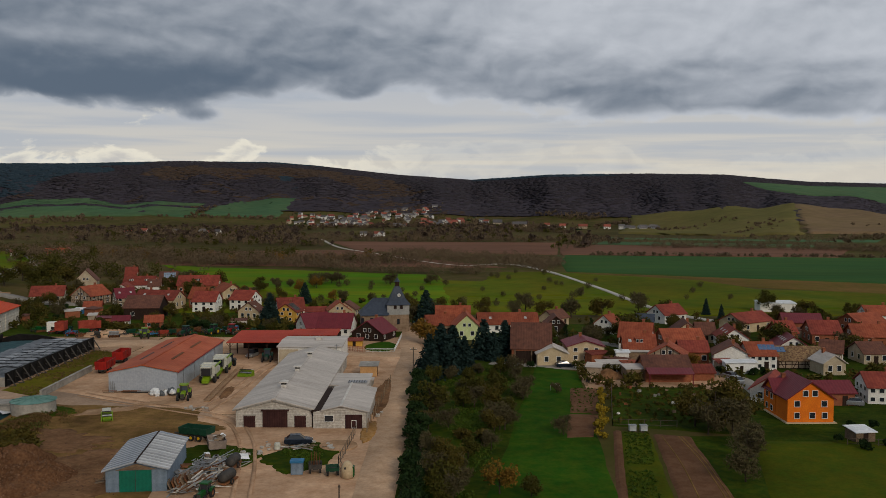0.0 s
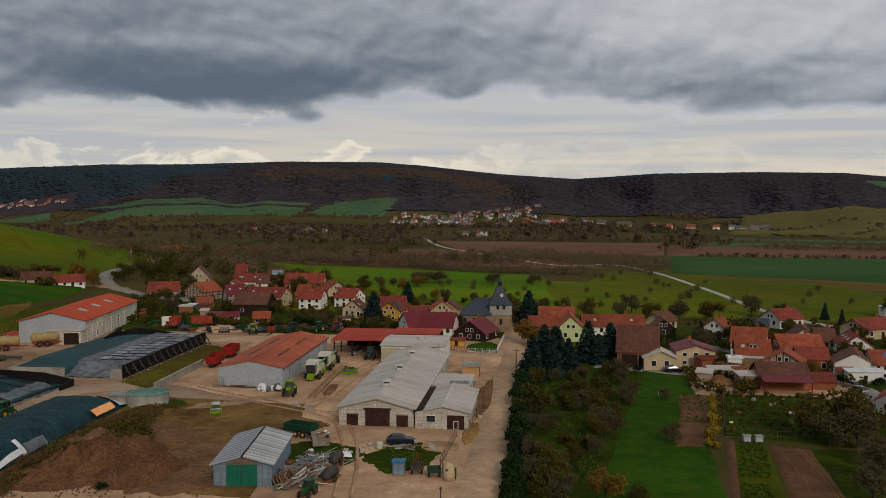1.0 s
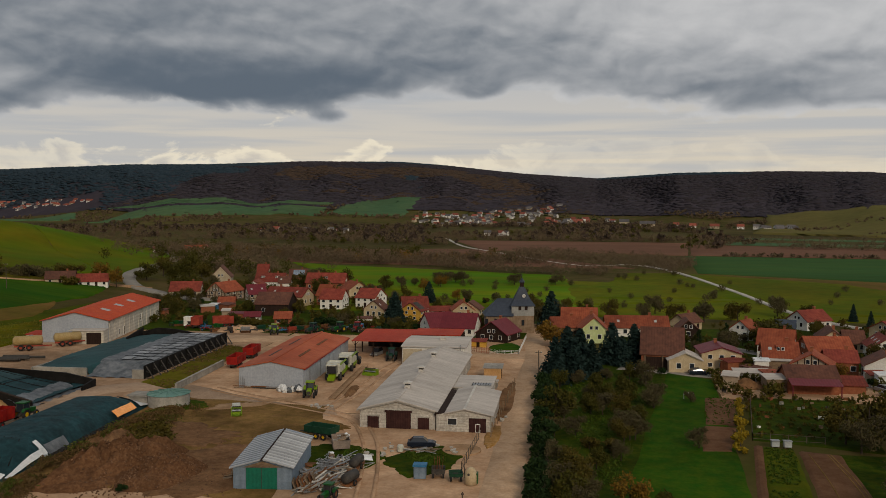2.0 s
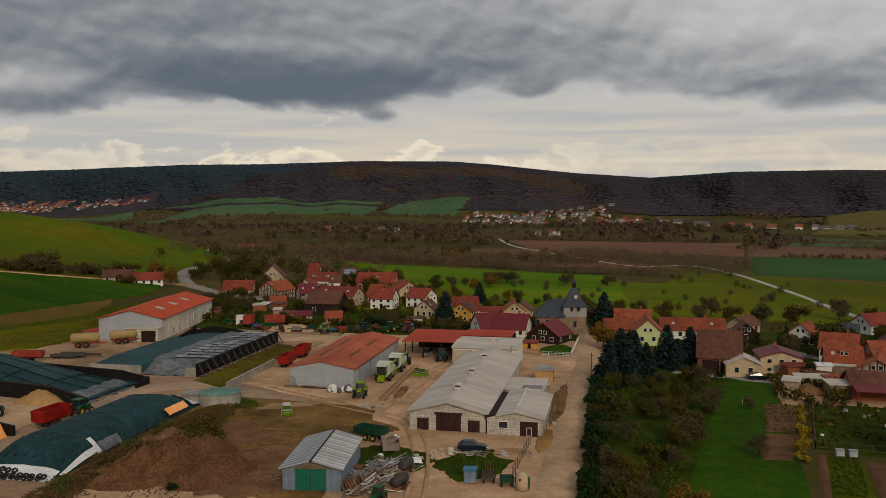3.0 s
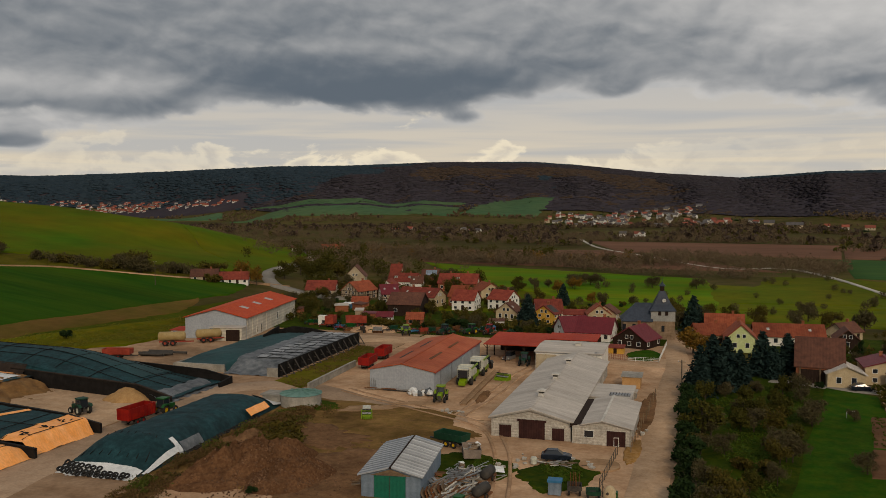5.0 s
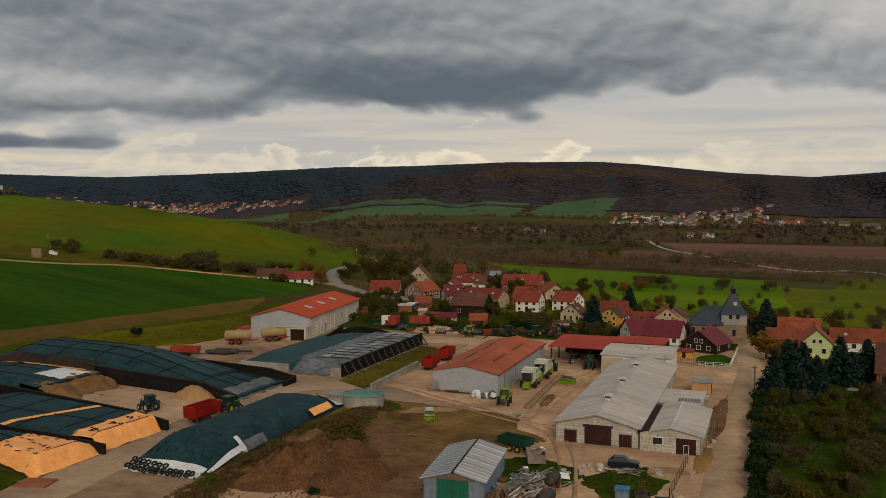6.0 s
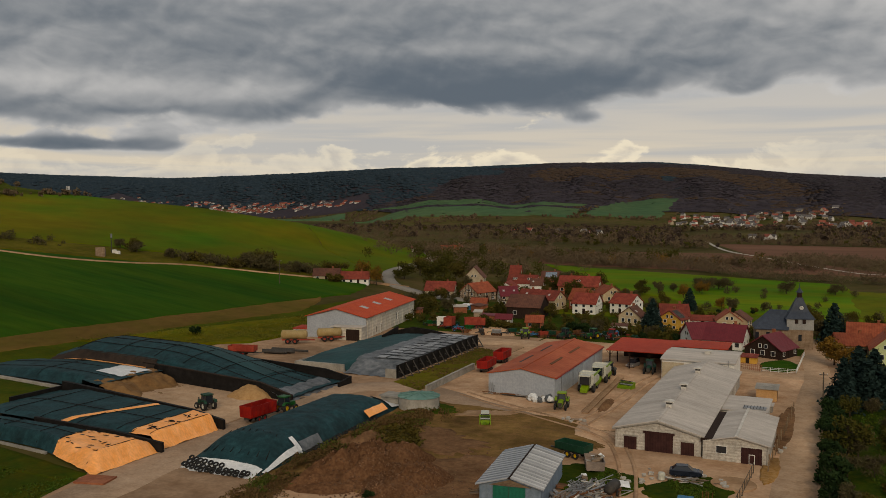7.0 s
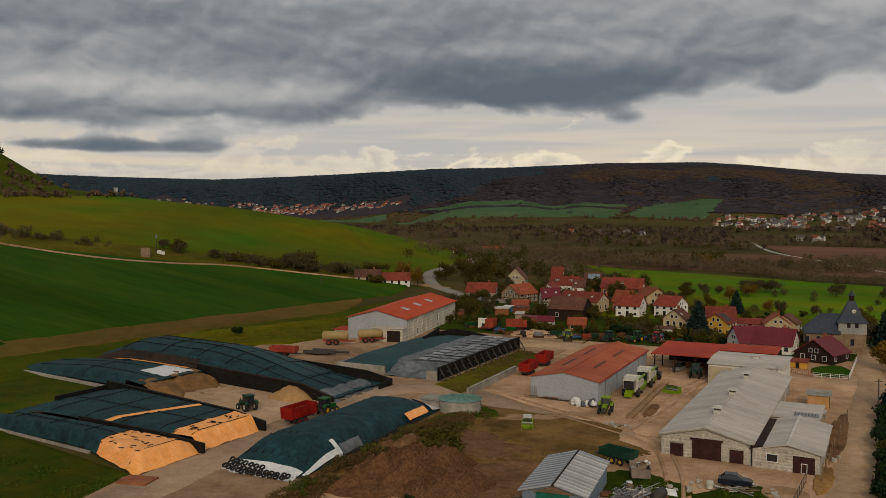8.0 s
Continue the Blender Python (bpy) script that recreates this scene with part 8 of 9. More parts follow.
def tractor(m, paint, label, rim=YELLOW_RIM, s=1.0, group="tractors"):
    """Faces +y."""
    t = thing("tractor", m @ Matrix.Diagonal((s, s, s, 1)), label, "tractor", group)
    part("hood", Shape().loft([[(-0.42, 0.4, 0.95), (0.42, 0.4, 0.95), (0.45, 0.4, 1.75), (0, 0.4, 1.85), (-0.45, 0.4, 1.75)], [(-0.4, 2.4, 0.9), (0.4, 2.4, 0.9), (0.40, 2.4, 1.55), (0, 2.4, 1.62), (-0.40, 2.4, 1.55)]]), paint, t)
    part("grille", Shape().box(-0.36, 0.36, 2.4, 2.46, 0.95, 1.5), DARK_STEEL, t)
    cab = part("cab", Shape().loft([[(-0.75, -1.1, 1.3), (0.75, -1.1, 1.3), (0.72, 0.55, 1.3), (-0.72, 0.55, 1.3)], [(-0.70, -1.0, 2.75), (0.70, -1.0, 2.75), (0.66, 0.35, 2.75), (-0.66, 0.35, 2.75)]]), PANE, t, "dark glazed cab")
    part("cab_roof", Shape().box(-0.82, 0.82, -1.15, 0.55, 2.75, 2.95), paint, cab)
    for px, py in ((-0.74, -1.08), (0.74, -1.08), (-0.70, 0.5), (0.70, 0.5)):
        part("cab_pillar", Shape().tube((px, py, 1.3), (px * 0.94, py * 0.9, 2.78), 0.06, n=4), DARK_STEEL, cab)
    part("chassis", Shape().box(-0.35, 0.35, -1.5, 2.3, 0.6, 1.1), DARK_STEEL, t)
    for sx in (-1, 1):
        part("fender", Shape().prism_x([(-1.75, 1.5), (-1.4, 1.95), (-0.4, 1.95), (0.1, 1.4), (-0.4, 1.75), (-1.35, 1.75)], sx * 0.75 if sx > 0 else -1.3, 1.3 if sx > 0 else -0.75), paint, t)
        wheel(t, sx * 1.0, -0.8, 0.92, 0.55, rim)
        wheel(t, sx * 0.95, 1.75, 0.62, 0.42, rim)
    part("exhaust", Shape().tube((0.5, 0.75, 1.6), (0.5, 0.75, 2.9), 0.06, n=6), DARK_STEEL, t)
    part("mirror", Shape().box(-1.25, -1.05, 0.5, 0.55, 2.0, 2.4), DARK_STEEL, cab)
    return t


def trailer(m, paint, label, length=6.2, h=1.7, rim=RED_PAINT, group="trailers", load=None, base=1.15):
    """Drawbar towards +y."""
    t = thing("trailer", m, label, "trailer", group)
    body = part("body", Shape().tub(-1.2, 1.2, -length / 2, length / 2, base, base + h, 0.08, 0.06), paint, t)
    for k in range(int(length / 1.0)):
        for sx in (-1.28, 1.2):
            part("side_rib", Shape().box(sx, sx + 0.09, -length / 2 + 0.4 + k, -length / 2 + 0.52 + k, base + 0.05, base + h), paint, body)
    part("frame", Shape().box(-0.5, 0.5, -length / 2 + 0.2, length / 2, 0.75, 1.05).box(-0.12, 0.12, length / 2, length / 2 + 1.6, 0.7, 0.9), DARK_STEEL, t)
    if load:
        part("load", Shape().grid(np.linspace(-1.1, 1.1, 7).tolist(), np.linspace(-length / 2 + 0.1, length / 2 - 0.1, 13).tolist(), lambda x, y: base + h - 0.35 + 0.35 * (1 - (x / 1.2) ** 2) + 0.15 * noise.noise((x * 2, y * 2, 3))), load, t, "loose load")
    for y in (-0.95, 0.45):
        for sx in (-0.95, 0.95):
            wheel(t, sx, y, 0.55, 0.42, rim)
    return t


def harvester(m, label):
    """A combine without its header, facing +y."""
    t = thing("combine_harvester", m, label, "combine harvester", "combine harvesters")
    part("body", Shape().loft([[(-1.45, -4.3, 1.3), (1.45, -4.3, 1.3), (1.45, -4.3, 2.6), (0.9, -4.3, 3.0), (-0.9, -4.3, 3.0), (-1.45, -4.3, 2.6)], [(-1.5, -1.5, 1.1), (1.5, -1.5, 1.1), (1.5, -1.5, 3.2), (1.3, -1.5, 3.55), (-1.3, -1.5, 3.55), (-1.5, -1.5, 3.2)], [(-1.5, 1.5, 1.1), (1.5, 1.5, 1.1), (1.5, 1.5, 3.3), (1.3, 1.5, 3.6), (-1.3, 1.5, 3.6), (-1.5, 1.5, 3.3)]]), OFFWHITE, t, "cream-white machine body")
    part("green_skirt", Shape().box(-1.54, 1.54, -4.2, 1.45, 1.0, 1.75), LIME, t, "lime green lower panels")
    part("rear_hood", Shape().box(-1.3, 1.3, -4.75, -4.25, 1.2, 2.5), LIME, t, "lime green rear hood")
    part("grain_tank", Shape().tub(-1.35, 1.35, -1.6, 1.3, 3.5, 3.85, 0.08, 0.1), OFFWHITE, t)
    cab = part("cab", Shape().loft([[(-1.0, 1.5, 1.9), (1.0, 1.5, 1.9), (0.95, 2.9, 1.9), (-0.95, 2.9, 1.9)], [(-0.95, 1.5, 3.5), (0.95, 1.5, 3.5), (0.9, 3.1, 3.5), (-0.9, 3.1, 3.5)]]), PANE, t, "dark glazed cab")
    part("cab_roof", Shape().box(-1.05, 1.05, 1.4, 3.25, 3.5, 3.72), OFFWHITE, cab)
    part("feeder", Shape().prism_x([(1.5, 1.0), (3.8, 0.5), (3.8, 1.1), (1.5, 2.0)], -0.7, 0.7), LIME, t)
    part("unloading_auger", Shape().tube((-1.35, 1.0, 3.4), (-1.45, -4.6, 3.5), 0.2, n=8), LIME, t, "folded lime green auger tube")
    part("engine_grille", Shape().box(1.5, 1.56, -3.9, -2.2, 1.9, 2.7), DARK_STEEL, t)
    part("ladder", Shape().box(-1.9, -1.5, 1.6, 1.7, 0.7, 2.0), DARK_STEEL, t)
    for sx in (-1, 1):
        wheel(t, sx * 1.35, 0.9, 0.92, 0.65, OFFWHITE)
        wheel(t, sx * 1.25, -3.1, 0.60, 0.42, OFFWHITE)
    return t


def header(m, label, w=5.0):
    t = thing("combine_header", m, label, "harvester header", "harvester headers")
    part("trough", Shape().prism_x([(0, 0.2), (1.0, 0.2), (1.2, 0.35), (1.1, 0.5), (0.15, 0.5), (0.1, 1.25), (0, 1.25)], -w / 2, w / 2), LIME, t, "lime green trough")
    part("back_panel", Shape().box(-w / 2 + 0.1, w / 2 - 0.1, -0.18, 0.0, 0.5, 1.35), OFFWHITE, t, "cream back panel")
    part("auger", Shape().tube((-w / 2 + 0.1, 0.6, 0.75), (w / 2 - 0.1, 0.6, 0.75), 0.24, n=8), STEEL, t)
    for k in range(9):
        x = -w / 2 + 0.3 + (w - 0.6) * k / 8
        part("divider", Shape().loft([[(x - 0.16, 0.9, 0.2), (x + 0.16, 0.9, 0.2), (x + 0.1, 0.9, 0.75), (x - 0.1, 0.9, 0.75)], [(x - 0.03, 2.2, 0.1), (x + 0.03, 2.2, 0.1), (x + 0.03, 2.2, 0.18), (x - 0.03, 2.2, 0.18)]]), LIME, t, "pointed crop divider")
    for sx in (-w / 2, w / 2):
        part("end_shield", Shape().prism_x([(-0.1, 0.1), (1.9, 0.1), (1.3, 0.75), (0, 1.4)], sx - 0.06, sx + 0.06), LIME, t)
    for k in range(6):
        part("reel_bar", Shape().tube((-w / 2 + 0.15, 1.0 + 0.45 * math.cos(k * 1.047), 1.15 + 0.45 * math.sin(k * 1.047)), (w / 2 - 0.15, 1.0 + 0.45 * math.cos(k * 1.047), 1.15 + 0.45 * math.sin(k * 1.047)), 0.05, n=4), DARK_STEEL, t, "thin dark reel bar")
    return t


def tanker(m, label, paint=TANKER):
    t = thing("slurry_tanker", m, label, "tanker", "tankers")
    part("barrel", Shape().loft([[(r * math.cos(a), y, 1.75 + r * math.sin(a)) for a in np.linspace(0, 2 * math.pi, 14, endpoint=False)] for y, r in ((-2.6, 0.5), (-2.3, 0.9), (2.2, 0.9), (2.5, 0.5))]), paint, t, "yellowed barrel", smooth=True)
    part("frame", Shape().box(-0.5, 0.5, -2.4, 2.4, 0.65, 0.9).box(-0.1, 0.1, 2.4, 4.0, 0.6, 0.8), FADED_RED, t, "faded red frame")
    for y in (-1.2, 0.2):
        for sx in (-0.95, 0.95):
            wheel(t, sx, y, 0.55, 0.42, FADED_RED)
    part("hatch", Shape().tube((0, 0.5, 2.55), (0, 0.5, 2.8), 0.3, n=10), STEEL, t)
    return t


def car(m, paint, label, van=False):
    """Faces +y, about 4.4 m long."""
    t = thing("car", m, label, "car", "parked cars")
    rings = []
    prof = [(-2.2, 0.35, 0.75, 0.72), (-2.1, 0.25, 0.95, 0.8), (-1.3, 0.22, 0.98, 0.85), (0.9, 0.22, 0.95, 0.86), (1.7, 0.24, 0.85, 0.82), (2.2, 0.35, 0.65, 0.68)]
    for y, lo, hi, hw in prof:
        rings.append([(-hw, y, lo), (hw, y, lo), (hw, y, hi - 0.1), (hw - 0.08, y, hi), (-hw + 0.08, y, hi), (-hw, y, hi - 0.1)])
    part("body", Shape().loft(rings), paint, t, smooth=False)
    g = part("glasshouse", Shape().loft([[(-0.76, -1.85 if not van else -2.1, 0.95), (0.76, -1.85 if not van else -2.1, 0.95), (0.76, 0.95, 0.92), (-0.76, 0.95, 0.92)], [(-0.6, -1.3 if not van else -2.0, 1.45 if not van else 1.8), (0.6, -1.3 if not van else -2.0, 1.45 if not van else 1.8), (0.58, 0.25, 1.45 if not van else 1.8), (-0.58, 0.25, 1.45 if not van else 1.8)]]), PANE, t, "dark car windows")
    part("roof", Shape().box(-0.6, 0.6, -1.3 if not van else -2.0, 0.2, 1.45 if not van else 1.8, 1.5 if not van else 1.86), paint, g)
    for sx in (-0.74, 0.74):
        for y in (-1.35, 1.35):
            wheel(t, sx, y, 0.32, 0.2, STEEL)
        part("headlight", Shape().box(sx - 0.14, sx + 0.14, 2.08, 2.2, 0.52, 0.66), FRAME_WHITE, t, "clear headlight")
    return t


tractor(pose(-94.6, 137.2, 0.14, 0, 0, -4), GREEN_PAINT, "green tractor with yellow rims hitched to a red trailer")
trailer(pose(-95.0, 130.2, 0.14, 0, 0, -4), RED_PAINT, "bright red silage trailer behind a tractor", 6.4, 1.9)
tractor(pose(-108.2, 132.4, 0.14, 0, 0, 70), DARK_GREEN, "grimy dark green loader tractor facing the silage face", OFFWHITE)
trailer(pose(-77.2, 187.6, 0, 0, 0, 4), RED_PAINT, "bright red trailer parked by the retaining wall", 6.2, 1.7)
trailer(pose(-78.2, 199.5, 0, 0, 0, 4), RED_PAINT, "bright red trailer parked behind another", 6.2, 1.8)
harvester(pose(-51.4, 177.5, 0, 0, 0, 184), "cream and lime green combine harvester by the hall")
harvester(pose(-51.6, 187.5, 0, 0, 0, 184), "cream and lime green combine harvester by the hall")
tractor(pose(-51.6, 161.6, 0, 0, 0, 190), LIME, "lime green tractor parked at the hall corner", OFFWHITE)
tractor(pose(-52, 195, 0, 0, 0, 40), DARK_STEEL, "dark grimy tractor beside the harvesters", RUSTY)
header(pose(-45.0, 184.4, 0, 0, 0, 165), "lime green harvester header on the ground", 3.0)
header(pose(-60.0, 146.0, 0.1, 0, 0, 203), "lime green and cream harvester header lying in the field", 1.8)
solid("feeder_frame", Shape().box(-0.7, 0.7, 0, 3.4, 0.3, 0.85).box(-0.85, 0.85, 0.2, 0.4, 0.85, 1.2).box(-0.4, 0.4, 1.0, 2.6, 0.85, 1.1), OFFWHITE, "cream machine frame lying behind the header", "machine frame", pose(-60.1, 146.3, 0.1, 0, 0, 23) @ Matrix.Diagonal((1, 1.4, 1, 1)))
tractor(pose(-44.5, 201.5, 0, 0, 0, 185), DARK_GREEN, "dark green tractor before the shelter", RUSTY)
car(pose(-49.5, 207.5, 0, 0, 0, 170), SILVER, "silver van under the shelter roof", True)
car(pose(-24.2, 130.9, 0.2, 0, 0, -80), CAR_BLUE, "dark blue saloon parked on the grass edge")
car(pose(24.6, 194.8, 0.12, 0, 0, -80), CAR_BLUE, "dark saloon parked in the village street")
car(pose(41.5, 187.5, 0.12, 0, 0, 10), CAR_BLUE, "dark blue car parked by a barn")
car(pose(42.2, 191, 0.1, 0, 0, 5), SILVER, "grey car parked by a barn")
car(pose(57.5, 178, 0.1, 0, 0, 20), SILVER, "silver car parked in the village street")
car(pose(57.9, 183, 0.1, 0, 0, 20), SILVER, "silver car parked in the village street")
car(pose(72.5, 158.5, 0.1, 0, 0, 70), SILVER, "silver car parked by the orange house")
tractor(pose(-86, 236, 0, 0, 0, 200), LIME, "lime green tractor by the machine row", OFFWHITE)
tanker(pose(-137.4, 200.3, 0.15, 0, 0, -62) @ Matrix.Scale(1.35, 4), "yellowed slurry tanker on a faded red frame")
tanker(pose(-131.6, 208.2, 0.15, 0, 0, -48) @ Matrix.Scale(1.3, 4), "yellowed slurry tanker on a faded red frame")
trailer(pose(-138.2, 180, 0.12, 0, 0, -75), FADED_RED, "faded red ribbed trailer by the bank", 6.6, 1.3)
trailer(pose(-112.6, 243.5, 0, 0, 0, 8), FADED_RED, "tall faded red trailer by the machine row", 4.0, 2.4)
trailer(pose(-106, 247, 0, 0, 0, -60), FADED_RED, "large faded red trailer by the machine row", 6.0, 2.2)
trailer(pose(-40.6, 133.2, 0.1, 0, 0, 72), DARK_GREEN, "dark green tipping trailer behind the shed", 5.0, 1.0, YELLOW_RIM)
skip = thing("skip", pose(-36.3, 128.9, 0.2, 0, 0, -70), "dull grey-pink open skip full of scrap", "skip")
part("tub", Shape().tub(-2.0, 2.0, -1.2, 1.2, 0.2, 1.45, 0.1, 0.12), SKIP, skip)
for k in range(4):
    part("rib", Shape().box(-1.6 + 1.0 * k, -1.5 + 1.0 * k, -1.3, -1.18, 0.2, 1.45), SKIP, skip)
part("skid", Shape().box(-1.6, 1.6, -1.0, -0.8, -0.1, 0.2).box(-1.6, 1.6, 0.8, 1.0, -0.1, 0.2), DARK_STEEL, skip)
for k in range(14):
    solid("scrap_piece", Shape().box(-PR.uniform(0.2, 0.7), PR.uniform(0.2, 0.7), -PR.uniform(0.1, 0.4), PR.uniform(0.1, 0.4), 0, 0.08), PR.choice((OLD_WOOD, TARP_WHITE, STEEL, CONCRETE)), "loose piece of scrap in the skip", "scrap", pose(-36.3 + PR.uniform(-0.7, 0.7), 128.9 + PR.uniform(-1.4, 1.4), 1.4 + PR.uniform(0, 0.3), PR.uniform(-35, 35), PR.uniform(-35, 35), PR.uniform(0, 180)), "skip load")
solid("container", Shape().box(-2.0, 2.0, -1.2, 1.2, 0, 1.5), DARK_GREEN, "low dark green steel container", "container", pose(-118, 204.5, 0.1, 0, 0, 10))
solid("white_cabin", Shape().box(-1.3, 1.3, -1.3, 1.3, 0.2, 2.7).box(-1.4, 1.4, -1.4, 1.4, 2.7, 2.85), WHITE, "small white cabin on the machine row", "cabin", pose(-117, 247.5, 0, 0, 0, 12))

# ---- clutter in the yard ----
def implement(m, paint, label, kind):
    t = thing("field_implement", m, label, "farm implement", "row of field implements")
    w = 2.6 if kind != 1 else 3.4
    part("toolbar", Shape().box(-w / 2, w / 2, -0.08, 0.08, 0.75, 0.92), paint, t)
    part("toolbar", Shape().box(-w / 2, w / 2, 0.9, 1.06, 0.75, 0.92), paint, t)
    part("drawbar", Shape().tube((-0.6, 1.0, 0.85), (0, 2.4, 0.7), 0.08, n=5).tube((0.6, 1.0, 0.85), (0, 2.4, 0.7), 0.08, n=5), paint, t)
    part("mast", Shape().tube((-0.4, 1.0, 0.9), (0, 1.1, 1.7), 0.07, n=5).tube((0.4, 1.0, 0.9), (0, 1.1, 1.7), 0.07, n=5), paint, t)
    for k in range(7):
        x = -w / 2 + 0.15 + (w - 0.3) * k / 6
        if kind == 0:
            part("tine", Shape().tube((x, 0, 0.8), (x, -0.35, 0.45), 0.05, n=4).tube((x, -0.35, 0.45), (x, -0.1, 0.02), 0.05, n=4), DARK_STEEL, t)
        else:
            part("disc", Shape().tube((x, -0.02, 0.38), (x + 0.05, 0.02, 0.38), 0.38, 0.36, n=10), RUSTY, t)
    if kind == 2:
        part("hopper", Shape().tub(-1.2, 1.2, 0.1, 0.95, 0.95, 1.7, 0.05, 0.15), paint, t)
    for sx in (-w / 2 - 0.15, w / 2 + 0.15):
        wheel(t, sx, 0.5, 0.42, 0.25, paint)
    return t


paints = (DARK_GREEN, BLUE_PAINT, FADED_RED, GREEN_PAINT, STEEL, RED_PAINT, DARK_STEEL, RUSTY, DARK_GREEN, DARK_GREEN)
words = {DARK_GREEN: "dark green", BLUE_PAINT: "blue", FADED_RED: "faded red", GREEN_PAINT: "green", STEEL: "bare steel", RED_PAINT: "red", DARK_STEEL: "grimy dark", RUSTY: "rusty"}
types = ("cultivator with curved tines", "disc harrow on wheels", "seed drill with hopper")
for k in range(62):
    u = k / 61
    x, y = -122 + 64 * u + PR.uniform(-1.5, 1.5), np.interp(u, [0, 0.4, 1], [248, 238, 246]) + PR.uniform(-3.0, 4.5)
    c = PR.choice(paints)
    kd = PR.randrange(3)
    implement(pose(x, float(y), 0, 0, 0, PR.uniform(0, 360)), c, f"{words[c]} {types[kd]} parked in the row", kd)
tractor(pose(-76, 240, 0, 0, 0, 160), DARK_GREEN, "dark green tractor in the machine row", RUSTY)
tractor(pose(-69, 243, 0, 0, 0, 150), GREEN_PAINT, "green tractor in the machine row")
tractor(pose(-64, 244, 0, 0, 0, 175), RED_PAINT, "red tractor in the machine row", OFFWHITE)

# scrap beside the sheet shed
SCRAP = ((OLD_WOOD, "board", "weathered loose board in the scrap pile", "board"), (RUSTY, "iron_bar", "rusty iron bar in the scrap pile", "iron bar"), (STEEL, "steel_profile", "grey steel profile in the scrap pile", "steel profile"), (CONCRETE, "concrete_post", "pale concrete post in the scrap pile", "concrete post"), (VENT, "plaster_strip", "pale broken strip in the scrap pile", "strip"))
for k in range(130):
    L_ = PR.uniform(1.2, 5.0)
    c, nm, lb, ct = PR.choices(SCRAP, (4, 3, 3, 2, 2))[0]
    u, w_ = PR.random(), PR.random()
    solid(nm, Shape().box(-L_ / 2, L_ / 2, -PR.uniform(0.05, 0.14), PR.uniform(0.05, 0.14), 0, PR.uniform(0.05, 0.16)), c, lb, ct, pose(-36.4 + 5.6 * w_ + 0.6 * u, 108 + 13.5 * u, 0.15 + PR.uniform(0, 1.25) * (1 - abs(2 * w_ - 1)), PR.uniform(-12, 12), PR.uniform(-18, 18), 70 + PR.gauss(0, 22)), "scrap pile")
for k in range(26):
    u = PR.random()
    s_ = Shape()
    for j in range(5):
        s_.tube((PR.uniform(-1, 1), PR.uniform(-0.8, 0.8), PR.uniform(0, 1.0)), (PR.uniform(-1, 1), PR.uniform(-0.8, 0.8), PR.uniform(0, 1.2)), 0.055, n=5)
    solid("pipe_tangle", s_, STEEL, "tangled grey galvanised pipe frame", "pipe frame", pose(-36.6 + 4.5 * PR.random(), 115 + 7 * u, 0.15, 0, 0, PR.uniform(0, 180)), "scrap pile")
for k in range(4):
    s_ = Shape().box(-1.3, 1.3, -0.06, 0.06, 0, 0.1).box(-1.3, 1.3, 1.3, 1.42, 0, 0.1)
    for j in range(7):
        s_.box(-1.3 + 0.42 * j, -1.22 + 0.42 * j, 0, 1.4, 0.02, 0.08)
    solid("steel_rack", s_, STEEL, "grey galvanised grating lying on the scrap", "grating", pose(-36.0 + 0.8 * k, 111.5 + 2.2 * k, 0.9 + 0.15 * k, PR.uniform(-15, 15), PR.uniform(-12, 12), PR.uniform(40, 100)), "scrap pile")
for k in range(7):
    solid("door_panel", Shape().box(-0.06, 0.06, -1.0, 1.0, 0, 1.3), RUSTY if k % 2 else OLD_WOOD, "rusty brown panel leaning by the shed", "panel", pose(-36.7 + 0.28 * k, 109.6 + 0.5 * k, 0.12, 0, -22 + PR.uniform(-6, 6), 8 + PR.uniform(-8, 8)), "leaning panels")
for k in range(26):
    solid("scrap_piece", Shape().box(-PR.uniform(0.15, 0.6), PR.uniform(0.15, 0.6), -PR.uniform(0.1, 0.4), PR.uniform(0.1, 0.4), 0, PR.uniform(0.04, 0.3)), PR.choice((OLD_WOOD, TARP_WHITE, STEEL, RUSTY, DARK_STEEL)), "loose piece of scrap by the shed", "scrap", pose(-34 + PR.gauss(0, 2.4), 117 + PR.gauss(0, 4), 0.15 + PR.uniform(0, 0.7), PR.uniform(-30, 30), PR.uniform(-30, 30), PR.uniform(0, 180)), "scrap pile")
for k in range(22):
    L_ = PR.uniform(1.0, 3.2)
    c, nm, lb, ct = PR.choices(SCRAP, (5, 1, 1, 1, 3))[0]
    solid(nm, Shape().box(-L_ / 2, L_ / 2, -0.09, 0.09, 0, 0.08), c, lb.replace("in the scrap pile", "under the parked car"), ct, pose(-24.2 + PR.gauss(0, 1.4), 128.4 + PR.gauss(0, 0.5), 0.2 + PR.uniform(0, 0.35), PR.uniform(-12, 12), PR.uniform(-15, 15), PR.uniform(-40, 40)), "boards by the car")
solid("white_drum", Shape().loft([[(r * math.cos(q), r * math.sin(q), z) for q in np.linspace(0, 2 * math.pi, 12, endpoint=False)] for z, r in ((0, 0.45), (0.7, 0.5), (0.95, 0.4), (1.0, 0.2))]), OFFWHITE, "cream plastic drum beside the car", "drum", pose(-26.9, 128.0, 0.2))
solid("white_sheet", Shape().box(-0.9, 0.9, -0.6, 0.6, 0, 0.04), TARP_WHITE, "loose white sheet on the scrap pile", "sheet", pose(-30.5, 121.5, 1.0, 25, 10, 30), "scrap pile")
